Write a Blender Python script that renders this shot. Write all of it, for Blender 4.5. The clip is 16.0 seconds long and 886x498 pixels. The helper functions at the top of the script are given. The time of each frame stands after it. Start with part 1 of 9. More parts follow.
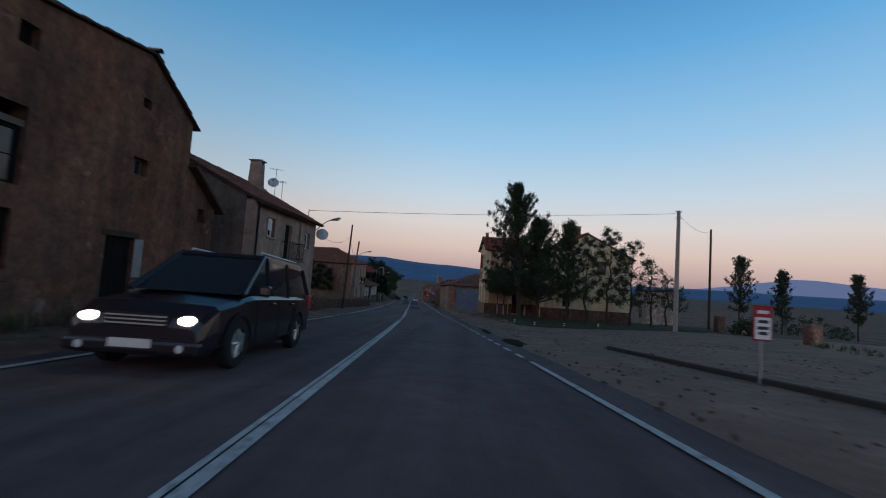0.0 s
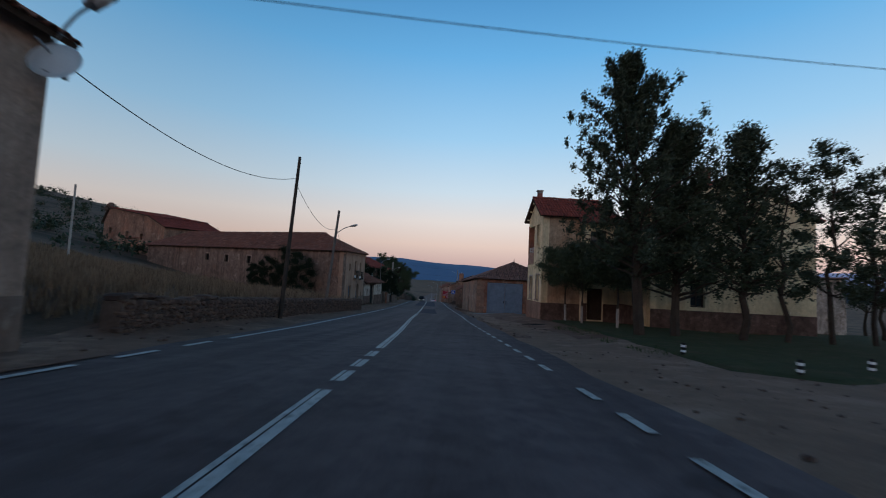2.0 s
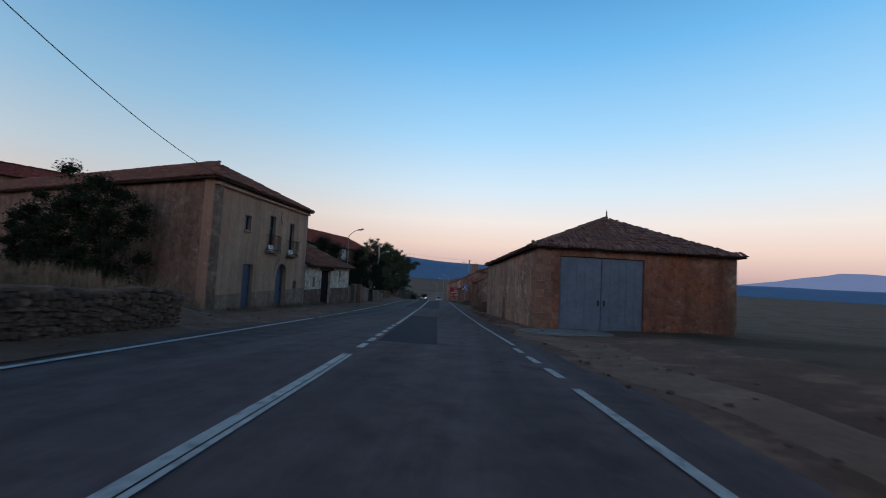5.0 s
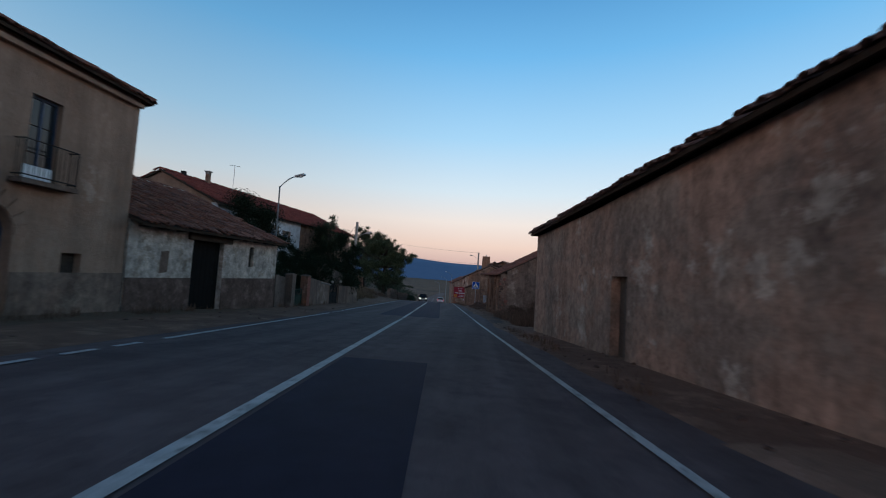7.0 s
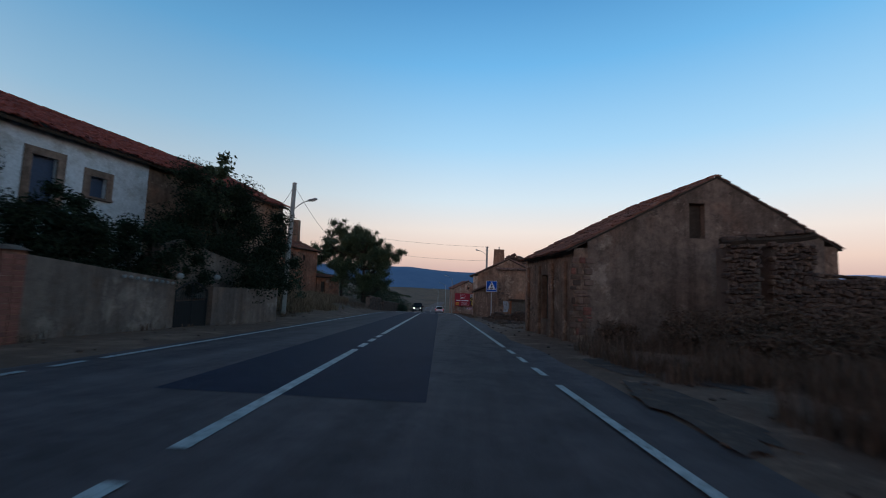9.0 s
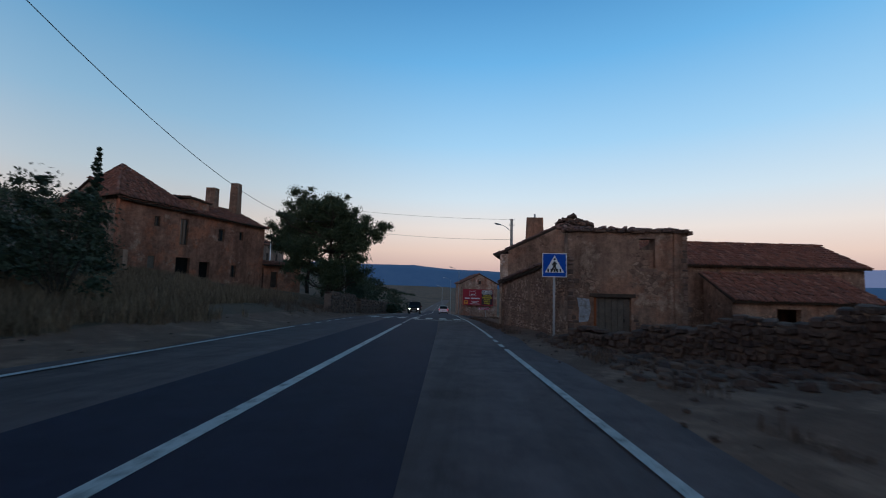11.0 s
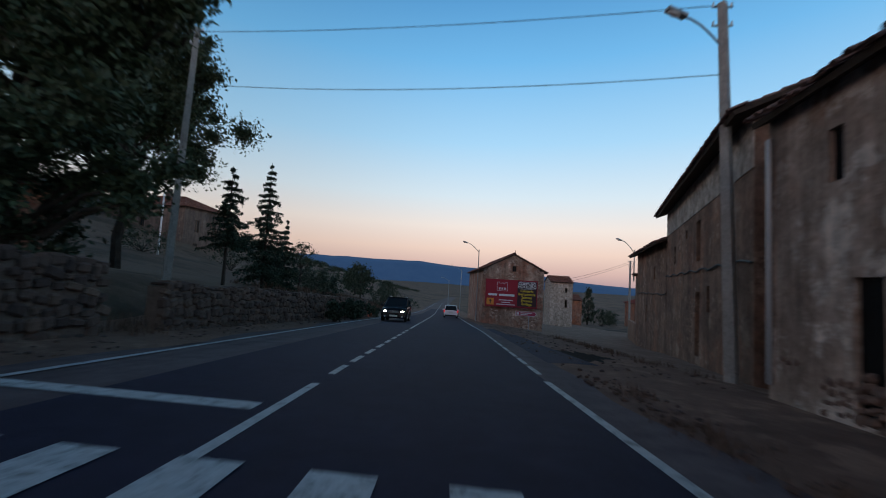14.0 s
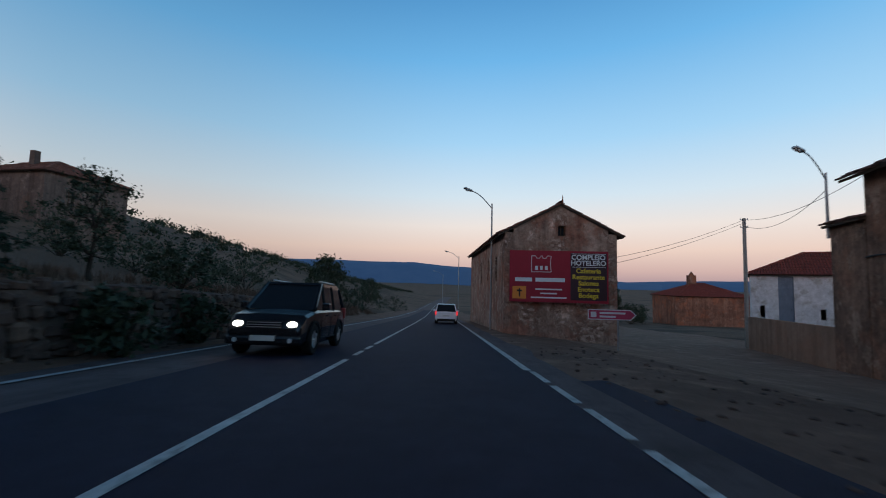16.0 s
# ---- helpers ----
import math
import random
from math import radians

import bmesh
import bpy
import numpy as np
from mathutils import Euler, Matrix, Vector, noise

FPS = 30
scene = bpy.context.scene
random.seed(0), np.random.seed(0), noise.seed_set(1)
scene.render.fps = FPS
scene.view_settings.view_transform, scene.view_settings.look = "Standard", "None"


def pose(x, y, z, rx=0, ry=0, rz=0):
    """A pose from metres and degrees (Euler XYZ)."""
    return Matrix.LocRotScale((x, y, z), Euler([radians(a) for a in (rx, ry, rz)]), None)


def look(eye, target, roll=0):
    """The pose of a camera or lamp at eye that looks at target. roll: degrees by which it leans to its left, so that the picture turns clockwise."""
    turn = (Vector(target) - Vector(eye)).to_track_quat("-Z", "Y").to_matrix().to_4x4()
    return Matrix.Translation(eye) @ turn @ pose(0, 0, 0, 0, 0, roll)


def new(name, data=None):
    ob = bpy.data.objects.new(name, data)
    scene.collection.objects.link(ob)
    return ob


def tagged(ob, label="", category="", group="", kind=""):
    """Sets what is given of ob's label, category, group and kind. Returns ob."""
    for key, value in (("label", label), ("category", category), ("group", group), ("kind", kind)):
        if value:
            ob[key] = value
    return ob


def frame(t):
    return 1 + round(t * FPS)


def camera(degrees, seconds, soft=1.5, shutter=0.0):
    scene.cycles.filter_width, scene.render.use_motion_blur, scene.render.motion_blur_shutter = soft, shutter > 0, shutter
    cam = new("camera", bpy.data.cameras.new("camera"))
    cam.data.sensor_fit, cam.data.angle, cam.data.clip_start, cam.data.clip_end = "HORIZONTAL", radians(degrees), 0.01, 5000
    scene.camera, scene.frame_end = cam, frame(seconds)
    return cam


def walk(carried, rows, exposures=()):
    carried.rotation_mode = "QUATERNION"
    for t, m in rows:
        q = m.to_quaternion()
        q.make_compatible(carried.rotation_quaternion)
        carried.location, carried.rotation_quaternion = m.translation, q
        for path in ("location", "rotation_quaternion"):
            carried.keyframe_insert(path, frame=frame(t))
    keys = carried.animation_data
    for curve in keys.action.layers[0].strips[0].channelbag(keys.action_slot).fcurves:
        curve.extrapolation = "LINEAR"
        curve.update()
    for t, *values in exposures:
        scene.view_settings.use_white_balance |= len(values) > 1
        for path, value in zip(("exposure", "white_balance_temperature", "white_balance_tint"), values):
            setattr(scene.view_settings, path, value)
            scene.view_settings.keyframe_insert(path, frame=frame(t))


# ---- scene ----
cam = camera(93.7, 16.0, soft=1.0, shutter=0.3)
METRES, EYE, TILT, LEAN, TURN = 145.0, 1.15, 0.0, 0.0, 0.9
ROWS = [
    (0.0, 0.0, 0.0, 0.0, -0.26, 3.86, -3.9),
    (0.5, -0.0005, 0.0315, -0.002, 0.32, 3.65, -3.87),
    (1.0, -0.0013, 0.0629, -0.0039, 0.95, 3.67, -3.25),
    (1.5, -0.0025, 0.0943, -0.0059, 1.68, 3.74, -2.6),
    (2.0, -0.0038, 0.1261, -0.0077, 2.29, 3.77, -2.81),
    (2.5, -0.0051, 0.1572, -0.0097, 2.53, 3.99, -2.84),
    (3.0, -0.0067, 0.1886, -0.0116, 2.74, 4.31, -2.98),
    (3.5, -0.0084, 0.2191, -0.0135, 2.97, 3.92, -3.14),
    (4.0, -0.0099, 0.2491, -0.0154, 2.92, 3.76, -2.78),
    (6.5, -0.0166, 0.3967, -0.0234, 3.71, 3.42, -3.66),
    (7.0, -0.0188, 0.4269, -0.0252, 3.55, 3.71, -3.46),
    (7.5, -0.0205, 0.4575, -0.027, 3.45, 3.76, -3.37),
    (8.0, -0.0223, 0.4869, -0.0287, 3.21, 4.88, -2.64),
    (8.5, -0.0241, 0.5172, -0.0302, 3.3, 4.98, -2.19),
    (9.0, -0.0257, 0.5465, -0.0315, 3.39, 4.94, -1.92),
    (11.5, -0.0351, 0.7027, -0.0378, 4.2, 4.66, -1.63),
    (12.0, -0.0376, 0.7341, -0.0392, 4.22, 4.86, -2.32),
    (12.5, -0.0393, 0.7665, -0.0407, 4.6, 5.16, -2.71),
    (13.0, -0.0419, 0.7996, -0.0418, 4.79, 5.01, -3.29),
    (13.5, -0.0454, 0.8327, -0.0436, 4.68, 4.96, -3.3),
    (14.0, -0.0484, 0.8659, -0.0452, 4.84, 4.25, -3.33),
    (14.5, -0.0508, 0.8987, -0.0475, 4.63, 4.2, -2.27),
    (15.0, -0.0526, 0.9313, -0.0497, 4.47, 4.02, -1.47),
    (15.5, -0.0549, 0.9643, -0.0518, 4.17, 4.01, -1.35),
    (16.0, -0.0562, 0.9967, -0.054, 4.12, 4.36, -1.37),
]
EXPOSURES = [(0.0, -0.29, 6240, 11), (1.0, -0.24, 6240, 11), (2.0, -0.15, 6290, 11), (3.0, -0.02, 6340, 11), (4.0, 0.05, 6340, 11), (7.0, 0.02, 6490, 11), (9.0, 0.0, 6490, 11), (11.5, -0.08, 6340, 11), (13.0, 0.0, 6440, 11), (14.0, 0.03, 6540, 11), (16.0, -0.04, 6440, 11)]
walk(cam, [(t, pose(0, 0, EYE, TILT, LEAN, TURN) @ pose(METRES * x, METRES * y, METRES * z, 90 + pitch, roll, yaw)) for t, x, y, z, yaw, pitch, roll in ROWS], EXPOSURES)

# ---- dusk sky and afterglow ----
world = bpy.data.worlds.new("dusk")
scene.world = world
world.use_nodes = True
wn, wl = world.node_tree.nodes, world.node_tree.links
wn.clear()
w_out = wn.new("ShaderNodeOutputWorld")
w_bg = wn.new("ShaderNodeBackground")
w_co = wn.new("ShaderNodeTexCoord")
w_sep = wn.new("ShaderNodeSeparateXYZ")
w_map = wn.new("ShaderNodeMapRange")
w_ramp = wn.new("ShaderNodeValToRGB")
w_map.inputs["From Min"].default_value = 0.0
w_map.inputs["From Max"].default_value = 1.0
SKY = [
    (0.0, (0.42, 0.30, 0.33)),
    (0.03, (0.66, 0.46, 0.42)),
    (0.075, (0.86, 0.66, 0.56)),
    (0.13, (0.88, 0.80, 0.74)),
    (0.20, (0.68, 0.81, 0.89)),
    (0.32, (0.39, 0.68, 0.93)),
    (0.48, (0.165, 0.48, 0.83)),
    (0.60, (0.085, 0.31, 0.62)),
    (0.76, (0.022, 0.05, 0.10)),
    (1.0, (0.008, 0.016, 0.035)),
]
els = w_ramp.color_ramp.elements
els[0].position, els[0].color = SKY[0][0], (*SKY[0][1], 1)
els[1].position, els[1].color = SKY[-1][0], (*SKY[-1][1], 1)
for at, col in SKY[1:-1]:
    e = els.new(at)
    e.color = (*col, 1)
wl.new(w_co.outputs["Generated"], w_sep.inputs[0])
wl.new(w_sep.outputs["Z"], w_map.inputs["Value"])
wl.new(w_map.outputs[0], w_ramp.inputs[0])
# the bright twilight arch over the place where the sun went down, behind the camera to the left
w_dot = wn.new("ShaderNodeVectorMath")
w_dot.operation = "DOT_PRODUCT"
w_dot.inputs[1].default_value = (-0.66, -0.75, 0.0)
wl.new(w_co.outputs["Generated"], w_dot.inputs[0])
w_back = wn.new("ShaderNodeMath")
w_back.operation, w_back.use_clamp = "MULTIPLY", True
w_back.inputs[1].default_value = 1.0
wl.new(w_dot.outputs["Value"], w_back.inputs[0])
w_pow = wn.new("ShaderNodeMath")
w_pow.operation = "POWER"
w_pow.inputs[1].default_value = 1.4
wl.new(w_back.outputs[0], w_pow.inputs[0])
w_low = wn.new("ShaderNodeMapRange")
w_low.interpolation_type = "SMOOTHSTEP"
w_low.inputs["From Min"].default_value, w_low.inputs["From Max"].default_value = 0.6, -0.05
wl.new(w_sep.outputs["Z"], w_low.inputs["Value"])
w_arch = wn.new("ShaderNodeMath")
w_arch.operation = "MULTIPLY"
wl.new(w_pow.outputs[0], w_arch.inputs[0])
wl.new(w_low.outputs[0], w_arch.inputs[1])
w_mix = wn.new("ShaderNodeMix")
w_mix.data_type, w_mix.blend_type = "RGBA", "MIX"
w_mix.inputs[7].default_value = (1.75, 1.22, 1.12, 1)
wl.new(w_arch.outputs[0], w_mix.inputs[0])
# the sky is a little deeper towards the west
w_west = wn.new("ShaderNodeMapRange")
w_west.interpolation_type = "SMOOTHSTEP"
w_west.inputs["From Min"].default_value, w_west.inputs["From Max"].default_value = -0.75, 0.05
w_west.inputs["To Min"].default_value, w_west.inputs["To Max"].default_value = 0.72, 1.0
wl.new(w_sep.outputs["X"], w_west.inputs["Value"])
w_dim = wn.new("ShaderNodeMix")
w_dim.data_type, w_dim.blend_type = "RGBA", "MULTIPLY"
w_dim.inputs[0].default_value = 1.0
wl.new(w_ramp.outputs[0], w_dim.inputs[6])
wl.new(w_west.outputs[0], w_dim.inputs[7])
wl.new(w_dim.outputs[2], w_mix.inputs[6])
wl.new(w_mix.outputs[2], w_bg.inputs["Color"])
wl.new(w_bg.outputs[0], w_out.inputs["Surface"])
w_bg.inputs["Strength"].default_value = 1.0

# the last glow of the sunset, low behind the camera
glow = bpy.data.lights.new("afterglow", "SUN")
glow.energy, glow.angle, glow.color = 0.17, radians(60), (1.0, 0.74, 0.66)
new("afterglow", glow).matrix_world = look((-45, -50, 14), (0, 0, 0))

# ---- materials ----


def mat_nodes(name, rough=0.9, metal=0.0):
    m = bpy.data.materials.new(name)
    m.use_nodes = True
    nt = m.node_tree
    b = nt.nodes["Principled BSDF"]
    b.inputs["Roughness"].default_value = rough
    b.inputs["Metallic"].default_value = metal
    if rough > 0.75:
        b.inputs["Specular IOR Level"].default_value = 0.15
    return m, nt, b


def noise_node(nt, scale, detail=4.0, rough=0.6, stretch=None):
    co = nt.nodes.new("ShaderNodeTexCoord")
    n = nt.nodes.new("ShaderNodeTexNoise")
    n.inputs["Scale"].default_value, n.inputs["Detail"].default_value, n.inputs["Roughness"].default_value = scale, detail, rough
    if stretch:
        mp = nt.nodes.new("ShaderNodeMapping")
        mp.inputs["Scale"].default_value = stretch
        nt.links.new(co.outputs["Object"], mp.inputs[0])
        nt.links.new(mp.outputs[0], n.inputs["Vector"])
    else:
        nt.links.new(co.outputs["Object"], n.inputs["Vector"])
    return n.outputs["Fac"]


def ramp_node(nt, fac, stops):
    r = nt.nodes.new("ShaderNodeValToRGB")
    e = r.color_ramp.elements
    e[0].position, e[0].color = stops[0][0], (*stops[0][1], 1)
    e[1].position, e[1].color = stops[-1][0], (*stops[-1][1], 1)
    for at, col in stops[1:-1]:
        e.new(at).color = (*col, 1)
    nt.links.new(fac, r.inputs[0])
    return r.outputs[0]


def mix_node(nt, fac, a, b, mode="MIX"):
    m = nt.nodes.new("ShaderNodeMix")
    m.data_type, m.blend_type = "RGBA", mode
    for s, v in ((m.inputs[0], fac), (m.inputs[6], a), (m.inputs[7], b)):
        if isinstance(v, (int, float)):
            s.default_value = v
        elif isinstance(v, tuple):
            s.default_value = (*v, 1)
        else:
            nt.links.new(v, s)
    return m.outputs[2]


def bump_node(nt, b, fac, strength, dist=0.02):
    u = nt.nodes.new("ShaderNodeBump")
    u.inputs["Strength"].default_value, u.inputs["Distance"].default_value = strength, dist
    nt.links.new(fac, u.inputs["Height"])
    nt.links.new(u.outputs[0], b.inputs["Normal"])


def g3(v):
    return (v, v, v)


def rough_surface(name, a, b_, c=None, big=0.5, fine=14.0, streak=False, rough=0.92, bump=0.4, patch=None, mottle=0.75):
    """Weathered surface: large stains from a to b_, spots of c, fine grain; streak adds run-off marks; patch shows another layer."""
    m, nt, b = mat_nodes(name, rough)
    if streak:
        a, b_, c, patch = [v and (v[0] * 1.04, v[1] * 0.97, v[2] * 0.92) for v in (a, b_, c, patch)]
    col = ramp_node(nt, noise_node(nt, big, 5), [(0.32, a), (0.68, b_)])
    if c:
        col = mix_node(nt, ramp_node(nt, noise_node(nt, big * 3.1, 6, 0.7), [(0.52, g3(0)), (0.62, g3(1))]), col, c)
    if patch:
        col = mix_node(nt, ramp_node(nt, noise_node(nt, big * 1.4 + 0.13, 8, 0.72), [(0.57, g3(0)), (0.60, g3(1))]), col, patch)
    if streak:
        runs = ramp_node(nt, noise_node(nt, 1.0, 5, 0.65, (0.9, 0.9, 0.13)), [(0.36, g3(0.45)), (0.60, g3(1.06))])
        col = mix_node(nt, 0.5, col, runs, "MULTIPLY")
        col = mix_node(nt, mottle, col, ramp_node(nt, noise_node(nt, 2.6, 8, 0.75), [(0.38, g3(0.55)), (0.62, g3(1.2))]), "MULTIPLY")
        chips = ramp_node(nt, noise_node(nt, 1.7, 10, 0.8), [(0.60, g3(0)), (0.63, g3(1))])
        col = mix_node(nt, chips, col, mix_node(nt, 1.0, col, (1.35, 1.3, 1.22), "MULTIPLY"))
    col = mix_node(nt, 0.6, col, ramp_node(nt, noise_node(nt, big * 5 + 0.4, 7, 0.7), [(0.35, g3(0.68)), (0.65, g3(1.18))]), "MULTIPLY")
    grain = noise_node(nt, fine, 6, 0.7)
    col = mix_node(nt, 0.6, col, ramp_node(nt, grain, [(0.3, g3(0.6)), (0.7, g3(1.15))]), "MULTIPLY")
    nt.links.new(col, b.inputs["Base Color"])
    bump_node(nt, b, grain, bump, 0.03)
    return m


def voronoi_node(nt, scale, feature, stretch):
    """Cells of rubble: their random tone, or the distance to their joints."""
    co = nt.nodes.new("ShaderNodeTexCoord")
    warp = nt.nodes.new("ShaderNodeTexNoise")
    warp.inputs["Scale"].default_value, warp.inputs["Detail"].default_value = 3.0, 3.0
    nt.links.new(co.outputs["Object"], warp.inputs["Vector"])
    add = nt.nodes.new("ShaderNodeMix")
    add.data_type, add.blend_type = "RGBA", "LINEAR_LIGHT"
    add.inputs[0].default_value = 0.07
    nt.links.new(co.outputs["Object"], add.inputs[6])
    nt.links.new(warp.outputs["Color"], add.inputs[7])
    mp = nt.nodes.new("ShaderNodeMapping")
    mp.inputs["Scale"].default_value = stretch
    nt.links.new(add.outputs[2], mp.inputs[0])
    v = nt.nodes.new("ShaderNodeTexVoronoi")
    v.feature = feature
    v.inputs["Scale"].default_value = scale
    nt.links.new(mp.outputs[0], v.inputs["Vector"])
    return v.outputs["Distance" if feature == "DISTANCE_TO_EDGE" else "Color"]


def old_wall(name, base, deep, pale, rust, bare=0.58, stones=4.6, bump=0.9, streaks=0.6, pale_at=0.56, rust_at=0.52, mottle=1.0):
    """Old lime and earth plaster: washed-out and rusty patches, rain streaks, and rubble where the coat has fallen (above bare)."""
    m, nt, b = mat_nodes(name, 0.95)
    col = ramp_node(nt, noise_node(nt, 0.55, 6, 0.65), [(0.36, deep), (0.62, base)])
    col = mix_node(nt, ramp_node(nt, noise_node(nt, 0.36, 7, 0.7), [(rust_at, g3(0)), (rust_at + 0.09, g3(0.85))]), col, rust)
    col = mix_node(nt, ramp_node(nt, noise_node(nt, 0.74, 9, 0.74), [(pale_at, g3(0)), (pale_at + 0.05, g3(0.85))]), col, pale)
    runs = ramp_node(nt, noise_node(nt, 1.0, 6, 0.7, (1.3, 1.3, 0.11)), [(0.38, g3(0.45)), (0.58, g3(1.1))])
    col = mix_node(nt, streaks, col, runs, "MULTIPLY")
    # rubble under the fallen coat
    cell = voronoi_node(nt, stones, "F1", (1.0, 1.0, 1.45))
    edge = voronoi_node(nt, stones, "DISTANCE_TO_EDGE", (1.0, 1.0, 1.45))
    rubble = ramp_node(nt, cell, [(0.15, deep), (0.45, tuple((x + y) / 2 for x, y in zip(base, deep))), (0.7, base), (0.92, pale)])
    joint = ramp_node(nt, edge, [(0.0, g3(0.45)), (0.09, g3(1.0))])
    rubble = mix_node(nt, 0.85, rubble, joint, "MULTIPLY")
    fallen = ramp_node(nt, noise_node(nt, 0.48, 9, 0.72), [(bare, g3(0)), (bare + 0.025, g3(1))])
    col = mix_node(nt, fallen, col, rubble)
    col = mix_node(nt, 0.7 * mottle, col, ramp_node(nt, noise_node(nt, 2.9, 8, 0.78), [(0.36, g3(0.5)), (0.64, g3(1.28))]), "MULTIPLY")
    col = mix_node(nt, 0.55 * mottle, col, ramp_node(nt, noise_node(nt, 8.0, 6, 0.8), [(0.34, g3(0.55)), (0.60, g3(1.12))]), "MULTIPLY")
    nt.links.new(col, b.inputs["Base Color"])
    grain = noise_node(nt, 11.0, 7, 0.75)
    h = mix_node(nt, fallen, grain, ramp_node(nt, edge, [(0.0, g3(0.0)), (0.16, g3(0.9))]))
    bump_node(nt, b, mix_node(nt, 0.4, h, grain), bump, 0.05)
    return m


def piece_surface(name, stops, rough=0.9, scale=9.0, by_island=False, bump=0.5):
    """For single pieces: the tone varies from piece to piece, with grain over it."""
    m, nt, b = mat_nodes(name, rough)
    if by_island:
        rnd = nt.nodes.new("ShaderNodeNewGeometry").outputs["Random Per Island"]
    else:
        rnd = nt.nodes.new("ShaderNodeObjectInfo").outputs["Random"]
    col = ramp_node(nt, rnd, stops)
    gr = noise_node(nt, scale, 5, 0.7)
    col = mix_node(nt, 0.7, col, ramp_node(nt, gr, [(0.28, g3(0.5)), (0.72, g3(1.2))]), "MULTIPLY")
    nt.links.new(col, b.inputs["Base Color"])
    bump_node(nt, b, gr, bump, 0.02)
    return m


def plain(name, col, rough=0.6, metal=0.0, emit=None, strength=0.0, var=0.25, scale=20.0):
    m, nt, b = mat_nodes(name, rough, metal)
    c = mix_node(nt, var, col, ramp_node(nt, noise_node(nt, scale, 5), [(0.3, tuple(v * 0.55 for v in col)), (0.7, tuple(min(1, v * 1.25) for v in col))]))
    nt.links.new(c, b.inputs["Base Color"])
    if emit:
        b.inputs["Emission Color"].default_value = (*emit, 1)
        b.inputs["Emission Strength"].default_value = strength
    return m


M_ASPHALT = rough_surface("asphalt", (0.134, 0.101, 0.105), (0.158, 0.119, 0.124), (0.114, 0.086, 0.091), 0.35, 60, bump=0.5, rough=0.85)
for tracks in (M_ASPHALT,):
    # polished wheel tracks and oily streaks along the lanes
    nt_, bs = tracks.node_tree, tracks.node_tree.nodes["Principled BSDF"]
    src = bs.inputs["Base Color"].links[0].from_socket
    lanes = ramp_node(nt_, noise_node(nt_, 1.0, 4, 0.6, (1.5, 0.025, 1.0)), [(0.36, g3(0.74)), (0.64, g3(1.16))])
    nt_.links.new(mix_node(nt_, 0.9, src, lanes, "MULTIPLY"), bs.inputs["Base Color"])
M_ASPHALT_NEW = rough_surface("new_asphalt", (0.026, 0.024, 0.048), (0.033, 0.030, 0.058), None, 0.5, 70, bump=0.5, rough=0.8)
M_TAR = rough_surface("tar_stain", (0.024, 0.022, 0.02), (0.04, 0.035, 0.031), None, 2.0, 50, bump=0.4, rough=1.0)
M_TAR.node_tree.nodes["Principled BSDF"].inputs["Specular IOR Level"].default_value = 0.03
M_LINE = rough_surface("road_paint", (0.44, 0.45, 0.46), (0.60, 0.60, 0.60), (0.24, 0.235, 0.23), 2.2, 40, bump=0.2, rough=0.7)
M_DIRT = rough_surface("earth_verge", (0.234, 0.133, 0.095), (0.161, 0.091, 0.067), (0.296, 0.176, 0.128), 0.3, 18, bump=0.7)
M_DAMP = rough_surface("damp_earth", (0.129, 0.085, 0.073), (0.095, 0.066, 0.059), (0.168, 0.110, 0.086), 1.2, 22, bump=0.6)
M_GRAVEL = rough_surface("gravel_yard", (0.302, 0.190, 0.140), (0.241, 0.150, 0.111), (0.347, 0.223, 0.169), 0.25, 30, bump=0.6)
M_CONCRETE = rough_surface("concrete", (0.34, 0.33, 0.31), (0.26, 0.25, 0.24), (0.20, 0.19, 0.18), 0.6, 25, bump=0.3)
M_ROOF = piece_surface("clay_tiles", [(0.0, (0.196, 0.080, 0.056)), (0.35, (0.276, 0.113, 0.077)), (0.7, (0.172, 0.084, 0.066)), (1.0, (0.345, 0.160, 0.112))], by_island=True)
M_ROOF_GREY = piece_surface("lichen_tiles", [(0.0, (0.184, 0.113, 0.097)), (0.4, (0.253, 0.141, 0.112)), (0.75, (0.149, 0.094, 0.086)), (1.0, (0.310, 0.188, 0.154))], by_island=True)
M_ROOF_RED = piece_surface("new_red_tiles", [(0.0, (0.230, 0.064, 0.052)), (0.5, (0.299, 0.080, 0.059)), (1.0, (0.196, 0.056, 0.046))], by_island=True, bump=0.2)
M_TILE = piece_surface("eave_tile_clay", [(0.0, (0.196, 0.080, 0.056)), (0.35, (0.276, 0.113, 0.077)), (0.7, (0.172, 0.084, 0.066)), (1.0, (0.345, 0.160, 0.112))])
M_TILE_GREY = piece_surface("eave_tile_lichen", [(0.0, (0.184, 0.113, 0.097)), (0.4, (0.253, 0.141, 0.112)), (0.75, (0.149, 0.094, 0.086)), (1.0, (0.310, 0.188, 0.154))])
M_TILE_RED = piece_surface("eave_tile_red", [(0.0, (0.230, 0.064, 0.052)), (0.5, (0.299, 0.080, 0.059)), (1.0, (0.196, 0.056, 0.046))], bump=0.2)
M_PL_RUIN = old_wall("ruin_plaster", (0.226, 0.120, 0.080), (0.130, 0.074, 0.055), (0.305, 0.197, 0.146), (0.260, 0.110, 0.066), 0.60, pale_at=0.60)
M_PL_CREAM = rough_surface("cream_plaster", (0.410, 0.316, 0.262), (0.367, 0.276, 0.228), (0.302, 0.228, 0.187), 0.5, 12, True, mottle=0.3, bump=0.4)
